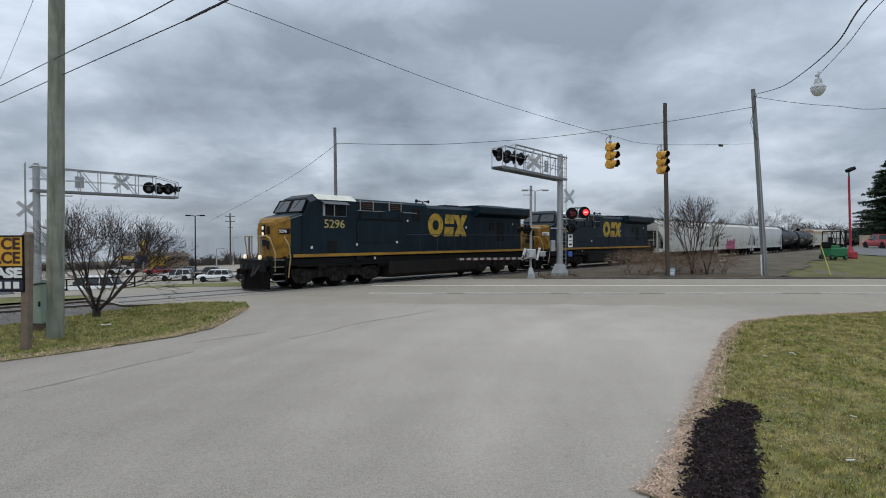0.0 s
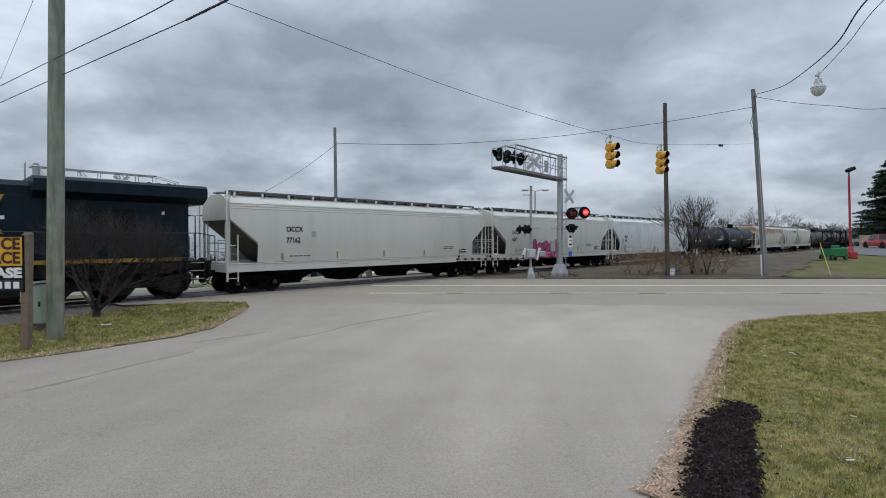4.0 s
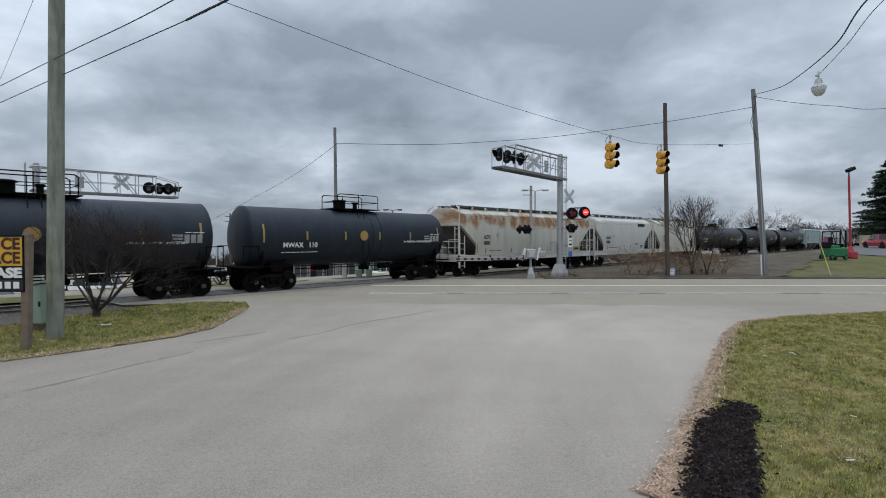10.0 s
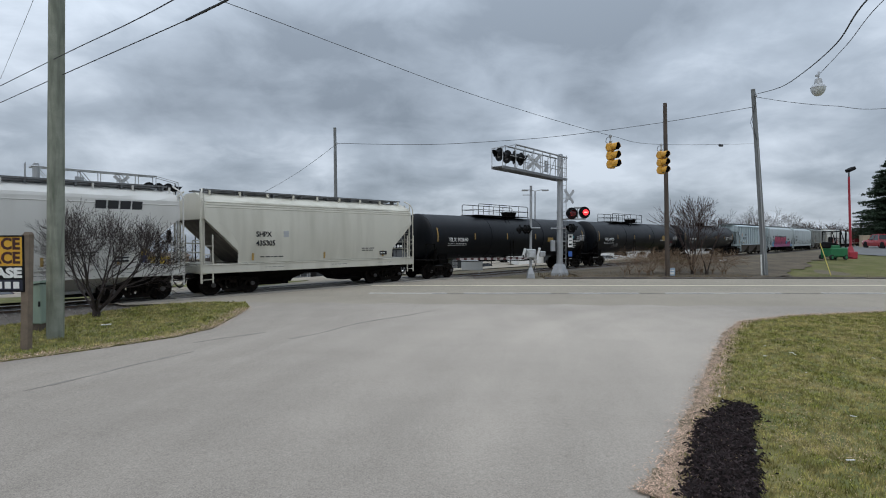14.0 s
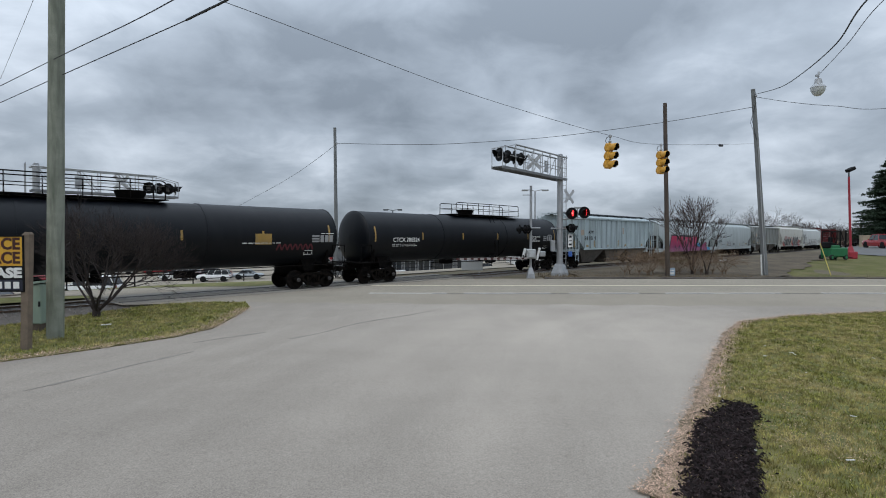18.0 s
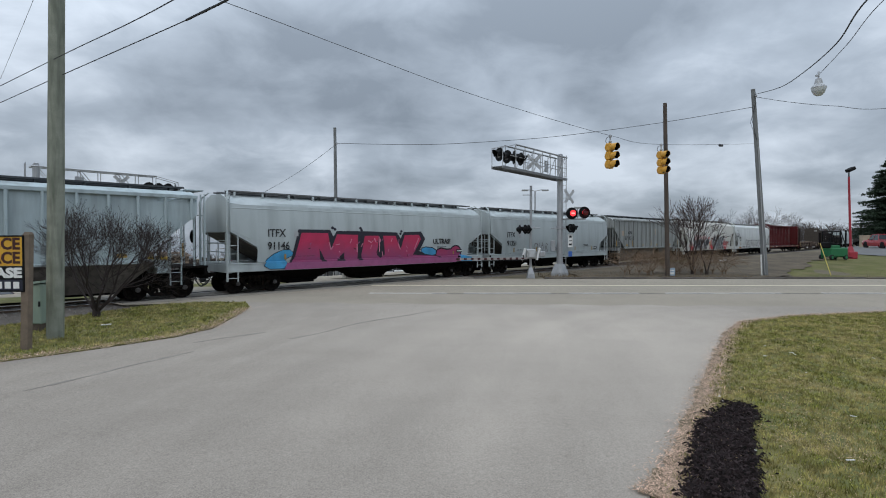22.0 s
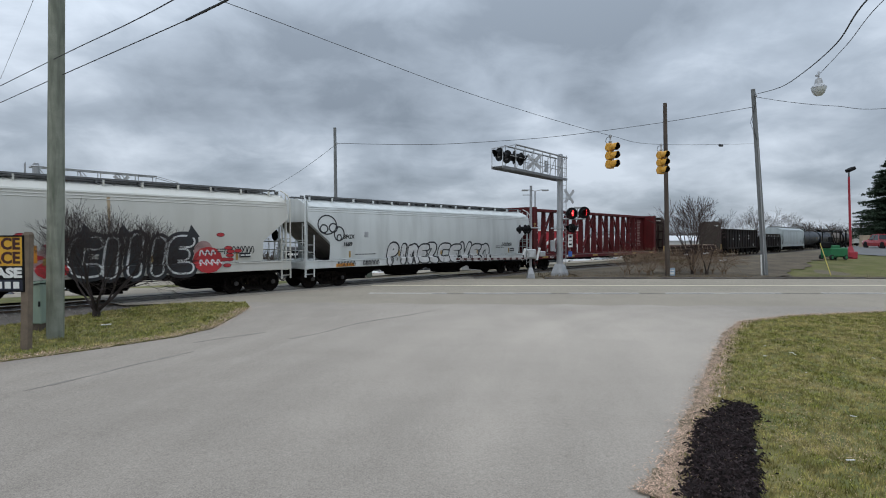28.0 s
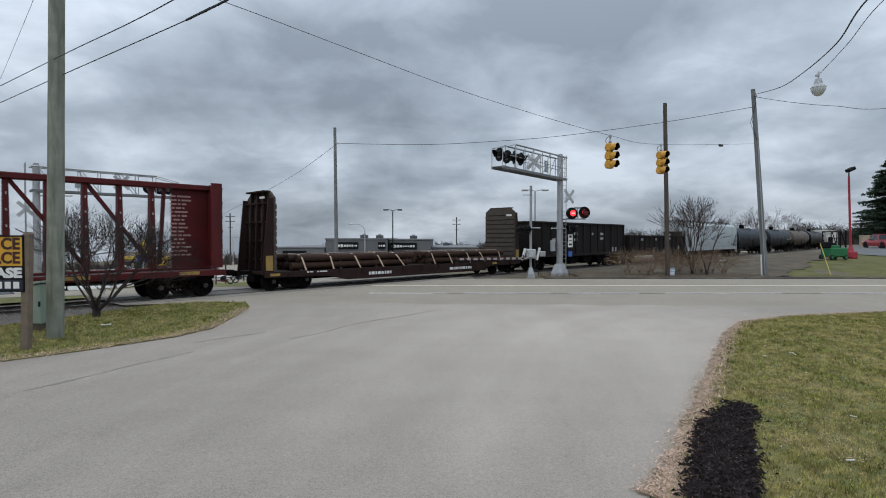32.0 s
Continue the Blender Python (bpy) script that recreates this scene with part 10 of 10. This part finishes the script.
def blades(name, poly, box, count, hmin, hmax, mat, label, seed, z0, skip=None, flat=False, width=0.006, patchy=0.0):
    """Single blades, thicker towards the viewer's side, some of them lying flat."""
    rng = np.random.default_rng(seed)
    x0, x1, y0, y1 = box
    x = rng.uniform(x0, x1, count)
    y = y0 + (y1 - y0) * rng.random(count) ** 1.35
    keep = inside_many(x, y, poly)
    if skip:
        keep &= ~inside_many(x + rng.normal(0, 0.07, count), y + rng.normal(0, 0.07, count), skip)
        # thin and trodden along the driveway
        for (ax, ay), (bx, by) in zip(EDGE, EDGE[1:]):
            l2 = (bx - ax) ** 2 + (by - ay) ** 2
            t = np.clip(((x - ax) * (bx - ax) + (y - ay) * (by - ay)) / l2, 0, 1)
            keep &= np.hypot(x - ax - t * (bx - ax), y - ay - t * (by - ay)) > np.abs(rng.normal(0.0, 0.17, count)) + 0.04
    if patchy:
        wave = np.sin(x * 1.7 + 1.3 * np.sin(y * 0.9)) * np.sin(y * 1.3 + 1.1 * np.sin(x * 0.7)) + 0.6 * np.sin(x * 4.1 + y * 2.3)
        keep &= rng.random(count) < 0.45 + patchy * wave
    tuft = rng.random((400, 400))
    tall = tuft[(x * 8).astype(int) % 400, (y * 8).astype(int) % 400]
    if not flat:
        keep &= rng.random(count) < 0.35 + 0.9 * tall
    x, y, tall = x[keep], y[keep], tall[keep]
    n = len(x)
    a, b2 = rng.uniform(0, 2 * math.pi, n), rng.uniform(0, 2 * math.pi, n)
    h_ = rng.uniform(hmin, hmax, n) * (0.6 + 0.7 * tall)
    w = width * (1 + y * 0.09)
    k = h_ * (2.5 if flat else 0.75) * rng.uniform(0.2, 1.0, n)
    v = np.empty((n, 3, 3))
    v[:, 0] = np.stack((x - np.cos(a) * w, y - np.sin(a) * w, np.full(n, z0)), 1)
    v[:, 1] = np.stack((x + np.cos(a) * w, y + np.sin(a) * w, np.full(n, z0)), 1)
    v[:, 2] = np.stack((x + np.cos(b2) * k, y + np.sin(b2) * k, z0 + h_ * (0.35 if flat else 1.0)), 1)
    me = bpy.data.meshes.new(name)
    me.from_pydata(v.reshape(-1, 3).tolist(), [], np.arange(3 * n).reshape(-1, 3).tolist())
    me.materials.append(mat)
    return tagged(new(name, me), label, "grass", kind="stuff")


def blade_mat(name, c, var, dry=None):
    """Blades vary one by one, and turn dry in patches."""
    m = bpy.data.materials.new(name)
    m.use_nodes = True
    nt = m.node_tree
    bs = nt.nodes["Principled BSDF"]
    bs.inputs["Roughness"].default_value, bs.inputs["Specular IOR Level"].default_value = 0.85, 0.15
    g, r = nt.nodes.new("ShaderNodeNewGeometry"), nt.nodes.new("ShaderNodeValToRGB")
    nt.links.new(g.outputs["Random Per Island"], r.inputs[0])
    e = r.color_ramp.elements
    e[0].color = (*[k * (1 - var) for k in c], 1)
    e[1].color = (c[0] * (1 + var), c[1] * (1 + var * 0.7), c[2] * (1 + var), 1)
    out = r.outputs[0]
    if dry:
        tc, n, mr, mx = nt.nodes.new("ShaderNodeTexCoord"), nt.nodes.new("ShaderNodeTexNoise"), nt.nodes.new("ShaderNodeMapRange"), nt.nodes.new("ShaderNodeMix")
        n.inputs["Scale"].default_value, n.inputs["Detail"].default_value, n.inputs["Roughness"].default_value = 1.5, 8, 0.72
        mr.inputs[1].default_value, mr.inputs[2].default_value = 0.43, 0.66
        mx.data_type = "RGBA"
        mx.inputs[7].default_value = (*dry, 1)
        nt.links.new(tc.outputs["Object"], n.inputs["Vector"])
        nt.links.new(n.outputs["Fac"], mr.inputs[0])
        nt.links.new(mr.outputs[0], mx.inputs[0])
        nt.links.new(out, mx.inputs[6])
        out = mx.outputs[2]
    if dry:
        # tufts: lighter and darker by a hand's width
        n, mr, sc = nt.nodes.new("ShaderNodeTexNoise"), nt.nodes.new("ShaderNodeMapRange"), nt.nodes.new("ShaderNodeVectorMath")
        n.inputs["Scale"].default_value, n.inputs["Detail"].default_value = 7.0, 3
        for i, v in ((1, 0.32), (2, 0.68), (3, 0.45), (4, 1.45)):
            mr.inputs[i].default_value = v
        nt.links.new(tc.outputs["Object"], n.inputs["Vector"])
        nt.links.new(n.outputs["Fac"], mr.inputs[0])
        sc.operation = "SCALE"
        nt.links.new(out, sc.inputs[0])
        nt.links.new(mr.outputs[0], sc.inputs["Scale"])
        out = sc.outputs[0]
    nt.links.new(out, bs.inputs["Base Color"])
    return m


GREEN = blade_mat("blade_green", (0.212, 0.242, 0.056), 0.7, (0.47, 0.38, 0.17))
STRAW = blade_mat("blade_straw", (0.44, 0.345, 0.19), 0.35)
blades("grass_blades", RIGHT_POLY, (1.6, 22, 4.5, 18), 560000, 0.018, 0.062, GREEN, "short green lawn blades", 5, 0.018, skip=BED, width=0.005)
blades("dead_grass", RIGHT_POLY, (1.6, 22, 4.5, 18), 210000, 0.015, 0.04, STRAW, "dead straw-coloured grass in the lawn", 6, 0.03, skip=BED, flat=True, patchy=0.4, width=0.004)
blades("grass_blades", left_pts, (-24, -6.4, 8, 21.2), 190000, 0.03, 0.08, GREEN, "rough green verge blades", 7, 0.018, width=0.005)
blades("dead_grass", left_pts, (-24, -6.4, 8, 21.2), 60000, 0.02, 0.04, STRAW, "dead straw-coloured grass on the verge", 8, 0.024, flat=True, patchy=0.4, width=0.004)


def edge_straw():
    rng = np.random.default_rng(12)
    vs, fs = [], []
    lines = [(EDGE, 1, 13000), ([(-9.6, 9.95), (-8.98, 10.66), (-7.99, 11.72), (-6.84, 13.3), (-6.45, 14.6), (-6.59, 15.79), (-6.8, 17.5), (-7.0, 18.95)], -1, 6500)]
    for pts, side, n in lines:
        reach = np.cumsum([0] + [(Vector(q) - Vector(p)).length for p, q in zip(pts, pts[1:])])
        for k in range(n):
            far = rng.random() ** (1.6 if side > 0 else 1.0) * reach[-1]
            i = min(int(np.searchsorted(reach, far, "right")) - 1, len(pts) - 2)
            t = float((far - reach[i]) / (reach[i + 1] - reach[i]))
            p, q = Vector(pts[i]), Vector(pts[i + 1])
            d = (q - p)
            o = Vector((d.y, -d.x)).normalized() * side
            c = p + d * t + o * (float(rng.normal(0.11, 0.12)) if side > 0 else float(rng.normal(0.14, 0.16)))
            a, l, w = rng.uniform(0, 6.28), rng.uniform(0.012, 0.05), rng.uniform(0.003, 0.010)
            z = 0.022 + rng.random() * 0.03
            ca, sa = math.cos(a), math.sin(a)
            b = len(vs)
            vs += [(c.x - ca * l - sa * w, c.y - sa * l + ca * w, z), (c.x - ca * l + sa * w, c.y - sa * l - ca * w, z), (c.x + ca * l, c.y + sa * l, z + rng.uniform(-0.01, 0.03))]
            fs.append((b, b + 1, b + 2))
    me = bpy.data.meshes.new("straw_litter")
    me.from_pydata(vs, [], fs)
    me.materials.append(blade_mat("straw_litter", (0.48, 0.375, 0.25), 0.6))
    tagged(new("straw_litter", me), "dry straw and leaf litter along the driveway edge", "litter", kind="stuff")


edge_straw()


def edge_soil():
    rng = np.random.default_rng(31)
    inner, outer = [], []
    for (ax, ay), (bx, by) in zip(EDGE, EDGE[1:]):
        d = Vector((bx - ax, by - ay))
        o = Vector((d.y, -d.x)).normalized()
        n = max(3, int(d.length / 0.12))
        for k in range(n):
            c = Vector((ax, ay)) + d * (k / n)
            inner.append(tuple(c - o * float(abs(rng.normal(0.03, 0.05)))))
            outer.append(tuple(c + o * float(max(0.1, rng.normal(0.19, 0.07)))))
    n = len(inner)
    vs = [(x, y, 0.0255) for x, y in inner + outer]
    solid("edge_soil", Build().add(vs, [(i, i + 1, n + i + 1, n + i) for i in range(n - 1)]), M("edge_soil", (0.28, 0.225, 0.155), 0.95, spec=0.1, var=0.4, scale=3, bump=1.0, fine=40, dirt=(0.10, 0.08, 0.05), dirt_amt=0.8, dscale=2.5), "trodden tan soil along the driveway edge", "soil", kind="structure")


edge_soil()


def mulch_bed():
    rng = np.random.default_rng(15)
    solid("mulch_bed", Build().slab(BED, 0.0, 0.04), MULCH, "patch of dark wet mulch in the lawn", "mulch", kind="structure")
    vs, fs = [], []
    n = 0
    while n < 12000:
        x, y = rng.uniform(2.1, 4.9), rng.uniform(4.5, 8.2)
        if not inside((x + rng.normal(0, 0.06) + (0.06 if x > 3.6 + 0.6 * (y - 6.2) else -0.02), y + rng.normal(0, 0.08)), BED):
            continue
        s = rng.uniform(0.012, 0.045)
        a = rng.uniform(0, 6.28, 4)
        c = np.array((x, y, 0.04 + rng.random() * 0.04 + 0.05 * max(0.0, math.sin(x * 9 + 2 * math.sin(y * 7)) * math.sin(y * 8))))
        pts = [c + s * np.array((math.cos(a[0]), math.sin(a[0]), rng.uniform(-0.3, 0.6))), c + 0.5 * s * np.array((math.cos(a[1]), math.sin(a[1]), 0.3)), c - s * np.array((math.cos(a[0]), math.sin(a[0]), 0.2)), c + np.array((0, 0, s * 0.6))]
        i = len(vs)
        vs += [tuple(p) for p in pts]
        fs += [(i, i + 1, i + 3), (i + 1, i + 2, i + 3), (i, i + 3, i + 2)]
        n += 1
    me = bpy.data.meshes.new("mulch_chips")
    me.from_pydata(vs, [], fs)
    me.materials.append(blade_mat("mulch_chip", (0.030, 0.025, 0.022), 0.8))
    tagged(new("mulch_chips", me), "dark shredded mulch chips", "mulch", kind="stuff")
    st = Build()
    for k in range(420):
        x, y = rng.uniform(2.1, 4.9), rng.uniform(4.5, 8.2)
        if inside((x, y), BED):
            a, l = rng.uniform(0, 6.28), rng.uniform(0.015, 0.06)
            z = 0.075 + rng.random() * 0.03
            st.add([(x, y, z), (x + 0.005, y + 0.003, z), (x + l * math.cos(a), y + l * math.sin(a), z + rng.uniform(0, 0.02))], [(0, 1, 2)])
    tagged(part("straw_bits", st, STRAW), "bits of straw strewn over the mulch", "straw", kind="stuff")
    sc = Build()
    for k in range(40):
        x, y = rng.uniform(2.5, 14), rng.uniform(5.2, 14)
        if inside((x, y), RIGHT_POLY):
            sc.box((x, y, 0.06), (rng.uniform(0.03, 0.12), 0.015, 0.008), rz=rng.uniform(0, 180))
    tagged(part("lawn_litter", sc, INK_W), "pale scraps of litter in the lawn", "litter", kind="stuff")


mulch_bed()
# ---- what moves ----
def share(first, others):
    act, slot = first.animation_data.action, first.animation_data.action_slot
    for o in others:
        o.rotation_mode = "QUATERNION"
        o.animation_data_create()
        o.animation_data.action = act
        o.animation_data.action_slot = slot


def motions():
    # the train rolls by at an even speed
    for car, s in TRAIN:
        walk(car, [(t, lay(s - SPEED * t)) for t in (0, 8, 16, 24, 32)])
    # wheels turn with it
    for (key, dx, r, z), group in WHEELS.items():
        rate = math.degrees(SPEED / r)
        walk(group[0], [(k / FPS, pose(dx, 0, z, 0, -rate * k / FPS, 0)) for k in range(32 * FPS + 1)])
        share(group[0], group[1:])
    for fn in MOVERS:
        fn()


motions()
